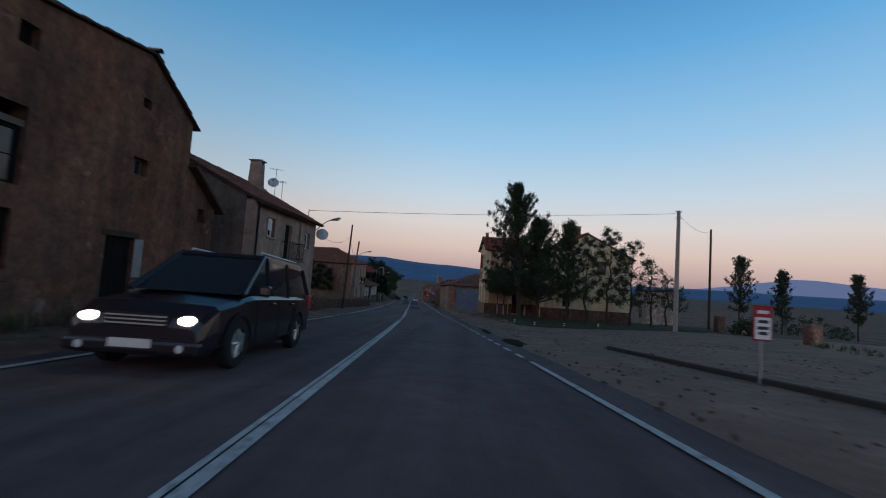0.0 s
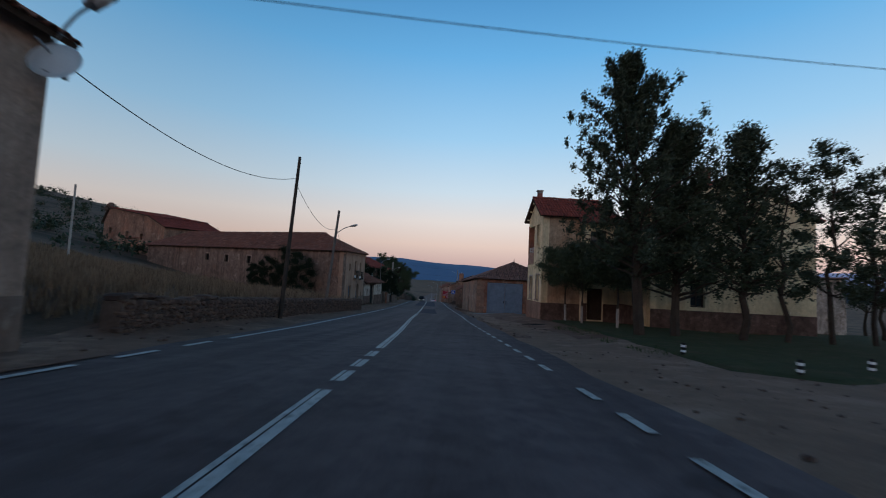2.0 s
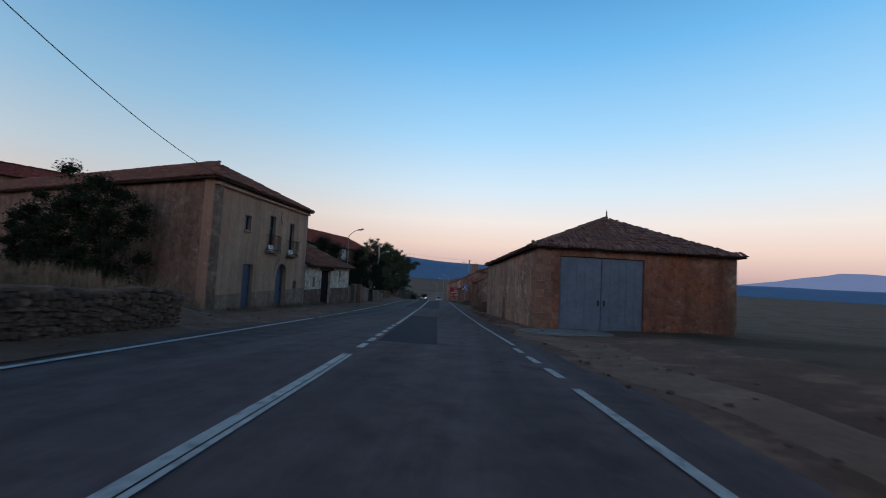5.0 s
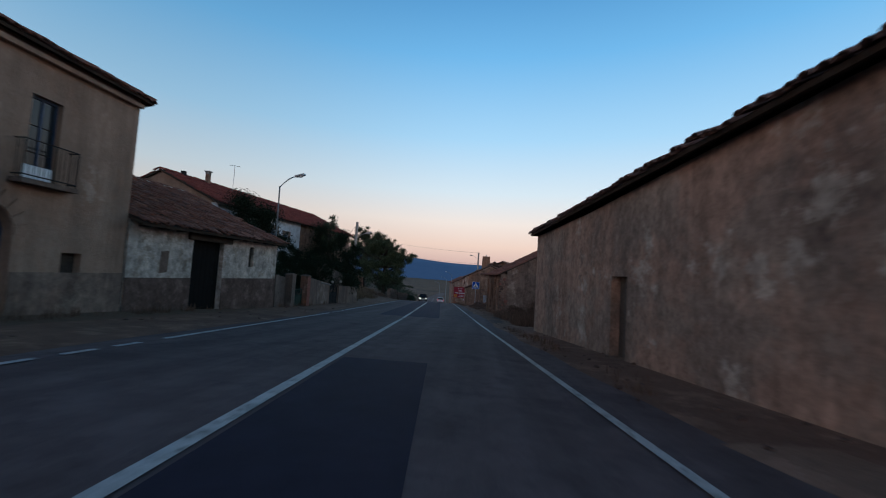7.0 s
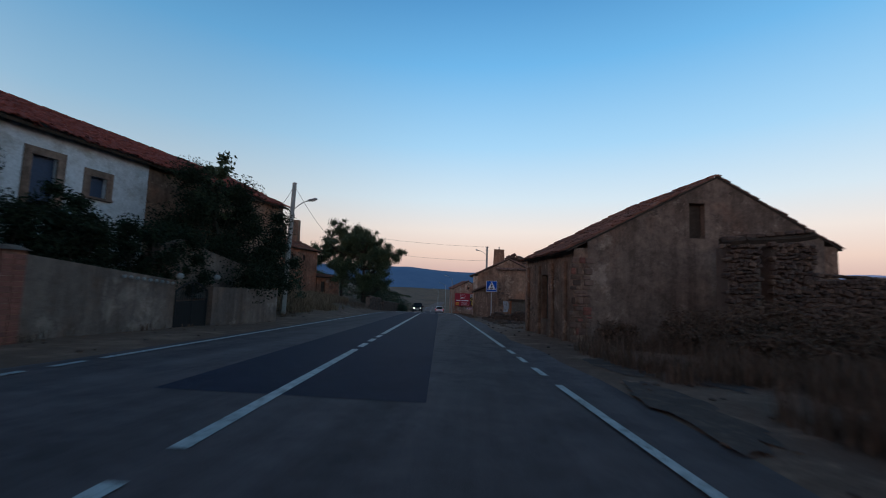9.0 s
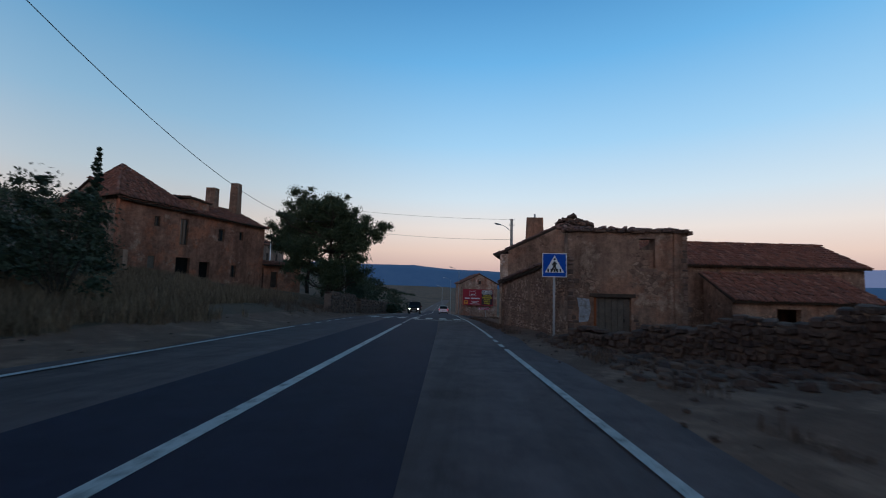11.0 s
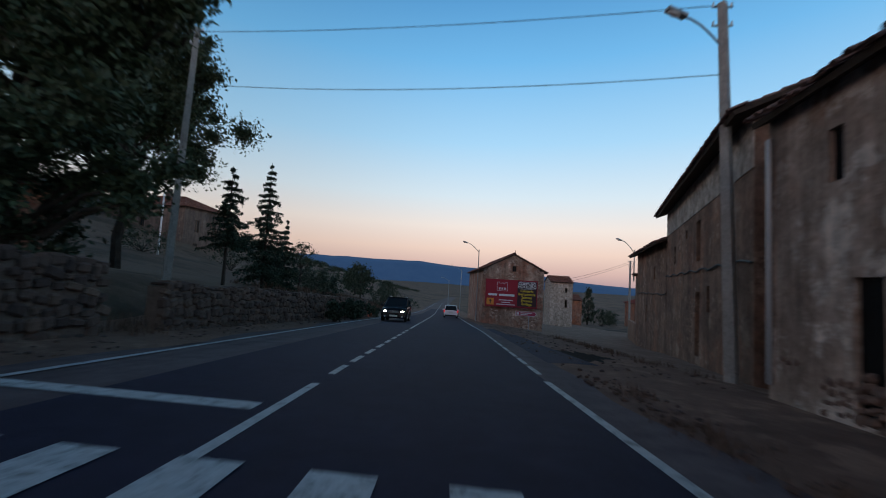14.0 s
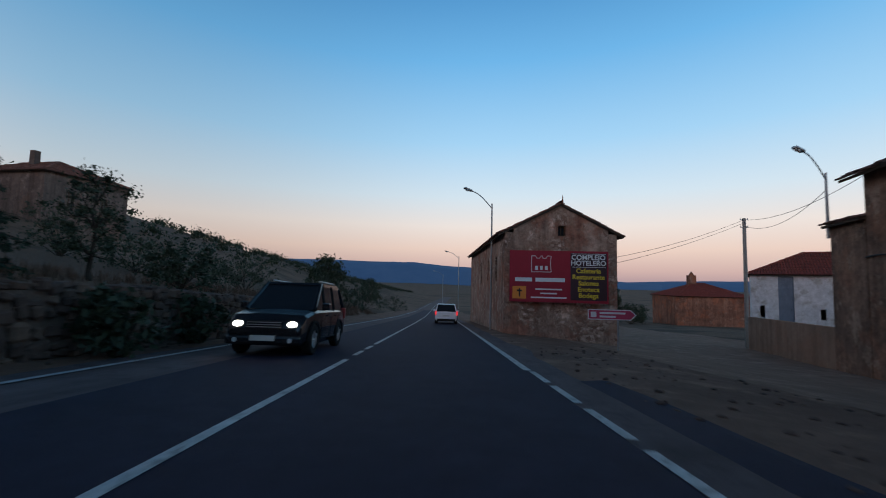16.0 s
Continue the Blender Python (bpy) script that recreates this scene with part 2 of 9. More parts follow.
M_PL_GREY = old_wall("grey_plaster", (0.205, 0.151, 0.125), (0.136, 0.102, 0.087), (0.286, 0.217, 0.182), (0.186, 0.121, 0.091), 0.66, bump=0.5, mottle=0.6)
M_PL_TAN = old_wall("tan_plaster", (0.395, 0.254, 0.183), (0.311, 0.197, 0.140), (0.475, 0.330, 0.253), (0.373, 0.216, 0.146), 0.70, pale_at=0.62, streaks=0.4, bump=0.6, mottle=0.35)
M_PL_SIDE = old_wall("darker_side_plaster", (0.262, 0.178, 0.138), (0.165, 0.112, 0.087), (0.36, 0.262, 0.21), (0.255, 0.15, 0.108), 0.60, pale_at=0.58, streaks=0.6, bump=0.7)
M_PL_ROW = old_wall("worn_row_plaster", (0.63, 0.455, 0.355), (0.37, 0.25, 0.19), (0.82, 0.66, 0.55), (0.46, 0.265, 0.18), 0.60, streaks=0.8, pale_at=0.53)
# kept extra pale: the western twilight on the front is in its colour
M_PL_YELLOW = old_wall("yellow_plaster_twilit", (0.832, 0.693, 0.440), (0.660, 0.525, 0.325), (0.874, 0.762, 0.546), (0.690, 0.520, 0.305), 0.78, pale_at=0.60, streaks=0.4, bump=0.5, mottle=0.5)
M_PL_OCHRE = old_wall("ochre_plaster_side", (0.531, 0.370, 0.243), (0.395, 0.269, 0.174), (0.655, 0.479, 0.339), (0.452, 0.277, 0.170), 0.70, pale_at=0.58, streaks=0.55, bump=0.7, mottle=0.85)
M_WHITEWASH = rough_surface("whitewash", (0.66, 0.67, 0.69), (0.58, 0.585, 0.60), (0.46, 0.445, 0.43), 0.4, 14, False, bump=0.4)
M_PL_WHITE = rough_surface("white_plaster", (0.602, 0.535, 0.481), (0.492, 0.435, 0.385), (0.384, 0.318, 0.264), 0.7, 12, True, bump=0.5, mottle=1.0)
M_PL_RED = old_wall("red_earth_plaster", (0.36, 0.175, 0.117), (0.225, 0.112, 0.078), (0.42, 0.262, 0.195), (0.43, 0.158, 0.088), 0.60, pale_at=0.57, rust_at=0.50, streaks=0.5)
M_BARN = old_wall("barn_render", (0.443, 0.319, 0.243), (0.254, 0.181, 0.143), (0.572, 0.464, 0.373), (0.486, 0.294, 0.211), 0.64, pale_at=0.57, rust_at=0.46, streaks=0.4, bump=0.7, mottle=1.0)
M_ADOBE = old_wall("adobe_render", (0.350, 0.211, 0.149), (0.198, 0.123, 0.090), (0.463, 0.312, 0.233), (0.350, 0.177, 0.114), 0.56)
M_GABLE = old_wall("peeling_gable_plaster", (0.537, 0.374, 0.290), (0.305, 0.169, 0.121), (0.732, 0.551, 0.444), (0.440, 0.191, 0.126), 0.52, rust_at=0.48, stones=5.5)
M_TRIM = old_wall("worn_stone_trim", (0.282, 0.192, 0.150), (0.215, 0.144, 0.109), (0.350, 0.250, 0.192), (0.271, 0.163, 0.120), 0.75, bump=0.4)
M_RUBBLE = old_wall("mortared_rubble", (0.424, 0.270, 0.195), (0.226, 0.144, 0.109), (0.594, 0.420, 0.333), (0.381, 0.210, 0.143), 0.50, stones=5.6)
M_STONE = piece_surface("field_stone", [(0.0, (0.105, 0.068, 0.056)), (0.3, (0.146, 0.095, 0.076)), (0.6, (0.082, 0.055, 0.048)), (0.85, (0.201, 0.129, 0.096)), (1.0, (0.128, 0.075, 0.056))], scale=6)
M_STONE_FAR = piece_surface("field_stones", [(0.0, (0.105, 0.068, 0.056)), (0.3, (0.146, 0.095, 0.076)), (0.6, (0.082, 0.055, 0.048)), (0.85, (0.201, 0.129, 0.096)), (1.0, (0.128, 0.075, 0.056))], scale=6, by_island=True)
M_STONE_PALE = piece_surface("plastered_stones", [(0.0, (0.207, 0.126, 0.095)), (0.3, (0.248, 0.156, 0.119)), (0.6, (0.176, 0.110, 0.086)), (0.85, (0.310, 0.208, 0.162)), (1.0, (0.217, 0.130, 0.098))], scale=6)
M_KERB = plain("dark_kerb", (0.055, 0.048, 0.042), 0.9)
M_MORTAR = rough_surface("earth_mortar", (0.207, 0.143, 0.114), (0.155, 0.108, 0.088), None, 1.2, 16, bump=0.8)
M_BRICK = piece_surface("old_brick", [(0.0, (0.241, 0.094, 0.072)), (0.5, (0.310, 0.122, 0.090)), (1.0, (0.196, 0.086, 0.070))], scale=20)
M_BRICK_PALE = piece_surface("washed_brick", [(0.0, (0.40, 0.24, 0.18)), (0.5, (0.48, 0.31, 0.245)), (1.0, (0.35, 0.20, 0.15))], scale=20)
M_PL_BROWN = rough_surface("brown_plinth_paint", (0.172, 0.118, 0.099), (0.128, 0.087, 0.074), (0.225, 0.158, 0.132), 0.5, 12, True, bump=0.5)
M_PL_ROSE = old_wall("rose_brown_base", (0.36, 0.225, 0.17), (0.27, 0.165, 0.122), (0.43, 0.29, 0.225), (0.33, 0.185, 0.13), 0.72, pale_at=0.60, streaks=0.4, bump=0.5, mottle=0.6)
M_QUOIN = piece_surface("sandstone_quoins", [(0.0, (0.258, 0.156, 0.114)), (0.35, (0.300, 0.182, 0.132)), (0.65, (0.228, 0.143, 0.107)), (0.85, (0.320, 0.190, 0.132)), (1.0, (0.258, 0.152, 0.109))], scale=5)
M_WOOD = rough_surface("dark_wood", (0.085, 0.06, 0.045), (0.055, 0.04, 0.032), None, 3.0, 40, bump=0.5)
# near-black wood for doors, also standing in for unlit openings
M_WOOD_BLACK = rough_surface("black_wood_unlit_opening", (0.013, 0.011, 0.010), (0.009, 0.008, 0.007), None, 3.0, 40, bump=0.5)
M_LIMEWASH = rough_surface("old_blue_limewash", (0.36, 0.37, 0.40), (0.29, 0.30, 0.33), (0.22, 0.2, 0.19), 1.2, 14, bump=0.5)
M_WOOD_GREY = rough_surface("weathered_wood", (0.16, 0.13, 0.105), (0.10, 0.082, 0.068), None, 2.0, 40, bump=0.5)
M_BLUE = rough_surface("blue_paint", (0.025, 0.052, 0.11), (0.02, 0.042, 0.088), None, 2.0, 30, rough=0.6, bump=0.2)
M_METAL_BLUE = rough_surface("grey_blue_sheet", (0.165, 0.215, 0.285), (0.135, 0.18, 0.245), None, 0.4, 20, False, rough=0.55, bump=0.1)
M_IRON = plain("black_iron", (0.022, 0.021, 0.021), 0.8)
M_GREEN = plain("green_sheet", (0.014, 0.04, 0.028), 0.6)
M_LAMP_POST = plain("grey_lamp_paint", (0.16, 0.165, 0.17), 0.5)
M_STEEL = plain("galvanised", (0.36, 0.37, 0.38), 0.45, 0.7)
M_POLE_WOOD = rough_surface("tarred_pole", (0.075, 0.055, 0.045), (0.05, 0.04, 0.034), None, 2.0, 30)
M_POLE_GREY = rough_surface("grey_pole_wood", (0.17, 0.15, 0.135), (0.125, 0.112, 0.10), None, 2.0, 30)
M_POLE_CONC = rough_surface("pole_concrete", (0.40, 0.37, 0.34), (0.32, 0.30, 0.275), None, 1.5, 25)
M_LAMP_GLASS = plain("lamp_bowl", (0.60, 0.62, 0.62), 0.25)
M_CABLE = plain("cable_black", (0.02, 0.02, 0.022), 0.7)
M_BARK = rough_surface("bark", (0.07, 0.054, 0.042), (0.045, 0.036, 0.029), None, 3.0, 25, bump=0.9)
M_BARK_PALE = rough_surface("limewashed_bark", (0.42, 0.39, 0.36), (0.30, 0.275, 0.25), None, 4.0, 25)
M_LEAF = piece_surface("leaves", [(0.0, (0.030, 0.049, 0.019)), (0.5, (0.045, 0.067, 0.027)), (1.0, (0.066, 0.090, 0.036))], by_island=True, bump=0.0, rough=0.7)
M_LEAF_DARK = piece_surface("dark_leaves", [(0.0, (0.022, 0.037, 0.018)), (0.5, (0.032, 0.05, 0.024)), (1.0, (0.045, 0.065, 0.03))], by_island=True, bump=0.0, rough=0.7)
M_EVERGREEN = piece_surface("evergreen_leaves", [(0.0, (0.012, 0.020, 0.011)), (0.5, (0.018, 0.028, 0.015)), (1.0, (0.028, 0.040, 0.020))], by_island=True, bump=0.0, rough=0.8)
M_DRY_PALE = piece_surface("blond_grass_blades", [(0.0, (0.25, 0.165, 0.105)), (0.35, (0.33, 0.225, 0.145)), (0.7, (0.13, 0.085, 0.057)), (1.0, (0.19, 0.125, 0.08))], by_island=True, bump=0.0)
M_NEEDLE = piece_surface("needles", [(0.0, (0.03, 0.05, 0.035)), (0.5, (0.04, 0.065, 0.045)), (1.0, (0.055, 0.08, 0.05))], by_island=True, bump=0.0, rough=0.8)
M_DRY = piece_surface("dry_grass_blades", [(0.0, (0.146, 0.089, 0.062)), (0.5, (0.202, 0.125, 0.089)), (1.0, (0.095, 0.061, 0.045))], by_island=True, bump=0.0)
M_WEED = piece_surface("withered_weeds", [(0.0, (0.168, 0.100, 0.073)), (0.5, (0.118, 0.079, 0.056)), (1.0, (0.224, 0.138, 0.099))], by_island=True, bump=0.0)
M_GRASS = piece_surface("green_grass_blades", [(0.0, (0.045, 0.07, 0.028)), (0.5, (0.065, 0.09, 0.035)), (1.0, (0.09, 0.10, 0.045))], by_island=True, bump=0.0)
M_WHITE_PAINT = plain("car_white", (0.82, 0.83, 0.86), 0.25, var=0.05)
M_DARK_PAINT = plain("car_dark", (0.018, 0.014, 0.018), 0.2)
M_BLACK_PAINT = plain("car_black", (0.012, 0.013, 0.016), 0.2)
M_TYRE = plain("tyre_rubber", (0.02, 0.02, 0.02), 0.85)
M_RIM = plain("alloy_rim", (0.45, 0.46, 0.47), 0.35, 0.8)
M_PLATE = plain("number_plate", (0.62, 0.62, 0.58), 0.5)
M_HEAD = plain("headlight_on", (0.9, 0.88, 0.8), 0.2, 0, (1.0, 0.90, 0.72), 12.0)
M_TAIL = plain("tail_lamp_lit", (0.5, 0.02, 0.02), 0.3, 0, (1.0, 0.05, 0.06), 0.9)
M_TAILOFF = plain("tail_lamp", (0.35, 0.02, 0.02), 0.3)
M_SIGN_BLUE = plain("sign_blue", (0.008, 0.075, 0.40), 0.8, var=0.15)
M_PLAQUE = plain("faded_blue_enamel", (0.17, 0.26, 0.37), 0.5, var=0.3)
M_SIGN_WHITE = plain("sign_white", (0.74, 0.75, 0.76), 0.45, var=0.12)
M_SIGN_RED = plain("sign_red", (0.34, 0.012, 0.03), 0.7, var=0.2, scale=3)
M_SIGN_DARK = plain("sign_maroon", (0.035, 0.008, 0.016), 0.5, var=0.2)
M_SIGN_YELLOW = plain("sign_yellow", (0.72, 0.52, 0.03), 0.5, var=0.15)
M_SIGN_ORANGE = plain("sign_orange", (0.75, 0.25, 0.03), 0.5, var=0.15)
M_RUSTED = plain("rusted_orange", (0.26, 0.075, 0.028), 0.8)
M_SIGN_BLACK = plain("sign_black", (0.015, 0.015, 0.015), 0.5)
M_SIGN_PINK = plain("sign_crimson", (0.50, 0.05, 0.12), 0.5)
M_GARNET = plain("mural_red", (0.28, 0.018, 0.025), 0.8)
M_CONE = plain("cone_orange", (0.70, 0.10, 0.03), 0.6)


def glass_mat():
    m, nt, b = mat_nodes("window_glass", 0.06)
    b.inputs["Base Color"].default_value = (0.02, 0.025, 0.03, 1)
    b.inputs["Specular IOR Level"].default_value = 0.4
    return m


M_GLASS = glass_mat()


def ground_mat():
    m, nt, b = mat_nodes("fields", 0.95)
    col = ramp_node(nt, noise_node(nt, 0.02, 4), [(0.35, (0.128, 0.082, 0.058)), (0.5, (0.170, 0.110, 0.077)), (0.66, (0.090, 0.062, 0.044))])
    col = mix_node(nt, ramp_node(nt, noise_node(nt, 0.09, 6, 0.7), [(0.5, g3(0)), (0.6, g3(0.8))]), col, (0.060, 0.046, 0.031))
    gr = noise_node(nt, 6.0, 8, 0.75)
    col = mix_node(nt, 0.6, col, ramp_node(nt, gr, [(0.3, g3(0.55)), (0.7, g3(1.2))]), "MULTIPLY")
    nt.links.new(col, b.inputs["Base Color"])
    bump_node(nt, b, gr, 0.8, 0.05)
    return m


M_FIELD = ground_mat()


# distance haze is painted in: bluish base colour plus a faint blue glow
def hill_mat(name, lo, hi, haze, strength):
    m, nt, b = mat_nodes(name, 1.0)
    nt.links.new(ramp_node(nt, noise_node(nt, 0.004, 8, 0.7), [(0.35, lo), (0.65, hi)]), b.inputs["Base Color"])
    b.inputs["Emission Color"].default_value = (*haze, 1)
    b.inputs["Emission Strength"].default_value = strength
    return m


M_HILL = hill_mat("hazed_woods", (0.03, 0.05, 0.07), (0.05, 0.07, 0.09), (0.012, 0.036, 0.095), 1.0)
M_HILL_FAR = hill_mat("hazed_mountain", (0.05, 0.07, 0.10), (0.07, 0.09, 0.12), (0.115, 0.15, 0.27), 1.0)

# ---- lie of the land ----
ROAD_Y = [-80, 0, 16, 34, 50, 64, 82, 100, 113, 124, 133, 147, 175, 200, 250, 400, 650, 1200, 4800]
ROAD_Z = [5.0, 0, -1.0, -2.11, -3.0, -3.79, -4.68, -5.43, -5.97, -6.5, -7.08, -7.96, -9.9, -11.6, -14.6, -20.5, -26, -31, -36]
ROAD_X = [3.0, -1.45, -2.25, -3.3, -4.45, -5.65, -7.1, -8.55, -9.6, -10.6, -11.45, -12.6, -15.2, -17.6, -22.8, -36, -48, -60, -120]


def rz(y):
    return float(np.interp(y, ROAD_Y, ROAD_Z))


def rc(y):
    return float(np.interp(y, ROAD_Y, ROAD_X))


# rise of the ground beside the road: stations along y, offsets d from the centre line
SIDE_D = [-1500, -320, -190, -60, -30, -16, -9, -6.6, -5.6, -5.0, 5.0, 5.7, 8.0, 14, 40, 200, 1500]
SIDE_Y = [-80, 27, 30, 57, 60, 103, 108, 126, 128, 165, 200, 420, 760, 4800]
SIDE_Z = [
    [34, 31, 27, 5.0, 1.0, 0.2, 0.05, 0.03, 0.02, 0, 0, 0.01, 0.03, 0.08, 0.0, -5, -14],
    [34, 31, 27, 5.0, 1.0, 0.2, 0.05, 0.03, 0.02, 0, 0, 0.02, 0.06, 0.10, 0.1, -4, -12],
    [34, 31, 28, 6.0, 2.6, 1.3, 0.9, 0.5, 0.05, 0, 0, 0.03, 0.10, 0.14, 0.15, -4, -12],
    [34, 32, 30, 8.0, 3.0, 1.4, 0.9, 0.5, 0.05, 0, 0, 0.08, 0.38, 0.38, 0.2, -4, -11],
    [34, 32, 30, 8.5, 2.6, 0.8, 0.05, 0.04, 0.02, 0, 0, 0.02, 0.08, 0.2, 0.0, -4, -11],
    [36, 34, 33, 9.0, 3.0, 1.0, 0.2, 0.06, 0.02, 0, 0, 0.02, 0.1, 0.1, -0.2, -4, -10],
    [36, 34, 33, 9.0, 3.2, 1.6, 0.7, 0.3, 0.05, 0, 0, 0.0, -0.1, -0.1, -0.5, -3, -9],
    [38, 36, 35, 10, 4.0, 2.0, 0.9, 0.4, 0.06, 0, 0, 0.0, -0.1, -0.2, -0.6, -3, -9],
    [38, 36, 35, 10, 4.2, 2.1, 1.5, 0.25, 0.06, 0, 0, 0.0, -0.05, -0.4, -1.2, -3, -8],
    [40, 40, 40, 14, 5.2, 2.4, 1.6, 0.3, 0.06, 0, 0, -0.05, -0.2, -0.8, -1.4, -3, -7],
    [42, 44, 44, 18, 6.3, 2.2, 0.8, 0.2, 0.06, 0, 0, -0.05, -0.2, -0.5, -1.0, -2, -5],
    [40, 42, 41, 14, 4.0, 0.6, 0.2, 0.1, 0.05, 0, 0, -0.05, -0.1, -0.2, -0.3, -1, -2],
    [8, 12, 10, 2, 0.6, 0.2, 0.1, 0.1, 0.05, 0, 0, -0.05, -0.1, -0.2, -0.2, 0, 0],
    [0, 0, 0, 0, 0, 0, 0, 0, 0, 0, 0, 0, 0, 0, 0, 0, 0],
]


def rise(d, y):
    i = min(max(int(np.searchsorted(SIDE_Y, y)) - 1, 0), len(SIDE_Y) - 2)
    f = min(max((y - SIDE_Y[i]) / (SIDE_Y[i + 1] - SIDE_Y[i]), 0), 1)
    a, b = float(np.interp(d, SIDE_D, SIDE_Z[i])), float(np.interp(d, SIDE_D, SIDE_Z[i + 1]))
    return a * (1 - f) + b * f


def land(x, y):
    """Height of the ground at a place."""
    d = x - rc(y)
    z = rz(y) + rise(d, y)
    if abs(d) > 7:
        k = min((abs(d) - 7) / 20, 1)
        if d > 0 and y < 70:
            k *= max(0.2, min(1, (y - 40) / 30, 1))
        z += k * (0.35 * noise.noise((x * 0.07, y * 0.07, 0)) + 0.12 * noise.noise((x * 0.31, y * 0.31, 3)))
        if d < -100:
            z += 5 * noise.noise((x * 0.012, y * 0.012, 7)) * min((-d - 100) / 80, 1)
    return z


# ---- mesh helpers ----


def mesh_ob(name, bm, material, parent=None, label="", smooth=False):
    me = bpy.data.meshes.new(name)
    bm.to_mesh(me)
    bm.free()
    me.materials.append(material)
    if smooth:
        for p in me.polygons:
            p.use_smooth = True
    ob = new(name, me)
    if parent is not None:
        ob.parent = parent
    return tagged(ob, label)


def part(name, bm, material, parent, label="", smooth=False):
    return mesh_ob(name, bm, material, parent, label, smooth)


def raw_ob(name, verts, faces, material, parent=None, smooth=False):
    me = bpy.data.meshes.new(name)
    me.from_pydata(verts, [], faces)
    me.materials.append(material)
    if smooth:
        for p in me.polygons:
            p.use_smooth = True
    ob = new(name, me)
    if parent is not None:
        ob.parent = parent
    return ob


def thing(name, label, category, group="", kind=""):
    return tagged(new(name), label, category, group, kind)


def box(bm, x0, x1, y0, y1, z0, z1, m=None, bevel=0.0):
    vs = [bm.verts.new((x, y, z)) for z in (z0, z1) for y in (y0, y1) for x in (x0, x1)]
    fs = [(0, 2, 3, 1), (4, 5, 7, 6), (0, 1, 5, 4), (2, 6, 7, 3), (0, 4, 6, 2), (1, 3, 7, 5)]
    faces = [bm.faces.new([vs[i] for i in f]) for f in fs]
    if bevel:
        r = bmesh.ops.bevel(bm, geom=list({e for f in faces for e in f.edges}), offset=bevel, segments=2, affect="EDGES", profile=0.5)
        vs = list({v for f in r["faces"] for v in f.verts} | {v for v in vs if v.is_valid})
    if m is not None:
        for v in vs:
            v.co = m @ v.co
    return vs


def tube(bm, a, b, r0, r1=None, n=8, cap=True):
    a, b = Vector(a), Vector(b)
    r1 = r0 if r1 is None else r1
    q = (b - a).to_track_quat("Z", "Y")
    rings = []
    for p, r in ((a, r0), (b, r1)):
        rings.append([bm.verts.new(p + q @ Vector((r * math.cos(2 * math.pi * i / n), r * math.sin(2 * math.pi * i / n), 0))) for i in range(n)])
    for i in range(n):
        j = (i + 1) % n
        bm.faces.new((rings[0][i], rings[0][j], rings[1][j], rings[1][i]))
    if cap:
        bm.faces.new(rings[1])
        bm.faces.new(rings[0][::-1])


def pipe(bm, pts, r, n=6):
    for a, b in zip(pts[:-1], pts[1:]):
        tube(bm, a, b, r, r, n)


def swept(bm, pts, r, n=6):
    """One unbroken tube through the points."""
    rings = []
    for i, p in enumerate(pts):
        t = (Vector(pts[min(i + 1, len(pts) - 1)]) - Vector(pts[max(i - 1, 0)])).normalized()
        q = t.to_track_quat("Z", "Y")
        rings.append([bm.verts.new(Vector(p) + q @ Vector((r * math.cos(2 * math.pi * k / n), r * math.sin(2 * math.pi * k / n), 0))) for k in range(n)])
    for a, b in zip(rings[:-1], rings[1:]):
        for k in range(n):
            bm.faces.new((a[k], a[(k + 1) % n], b[(k + 1) % n], b[k]))
    bm.faces.new(rings[0][::-1])
    bm.faces.new(rings[-1])


def quad(bm, *ps):
    return bm.faces.new([bm.verts.new(p) for p in ps])


def extrude_poly(bm, pts, depth, m=None):
    """A flat outline in x, z, given depth along y (from 0 to depth)."""
    a = [bm.verts.new((x, 0, z)) for x, z in pts]
    b = [bm.verts.new((x, depth, z)) for x, z in pts]
    bm.faces.new(a)
    bm.faces.new(b[::-1])
    n = len(pts)
    for i in range(n):
        j = (i + 1) % n
        bm.faces.new((a[j], a[i], b[i], b[j]))
    if m is not None:
        for v in a + b:
            v.co = m @ v.co
    return a + b

# ---- ground, road and markings ----
gx = sorted({round(s * (3.5 * i if i < 3 else 0), 2) for i in range(3) for s in (-1, 1)} | {float(v) for v in range(-46, 49, 2)} | {s * v for s in (-1, 1) for v in (4.6, 5.6, 6.6, 60, 75, 95, 120, 150, 180, 210, 250, 320, 420, 600, 900, 1400, 2200, 3600)})
gy = sorted({float(v) for v in range(-60, 260, 3)} | {28.5, 58.5, 265, 280, 300, 325, 355, 390, 430, 480, 540, 610, 700, 820, 980, 1200, 1500, 1900, 2400, 3000, 3800, 4700, -80, -120, -200, -400})
gv, gf = [], []
for y in gy:
    for d in gx:
        x = d + rc(y)
        z = land(x, y)
        under = abs(d) < 4.7 or (-5.7 < d < 0) or (0 < d < 8.1 and y < 262) or (-42 < y < 32 and 0 < d < 58) or (134 < y < 228 and 0 < d < 29)
        gv.append((x, y, z - (0.12 if under and y < 650 else 0.0)))
w = len(gx)
for j in range(len(gy) - 1):
    for i in range(w - 1):
        a = j * w + i
        gf.append((a, a + 1, a + w + 1, a + w))
ground = tagged(raw_ob("ground", gv, gf, M_FIELD, None, True), "dry stubble fields and rough grass falling away from the road", "ground", kind="structure")


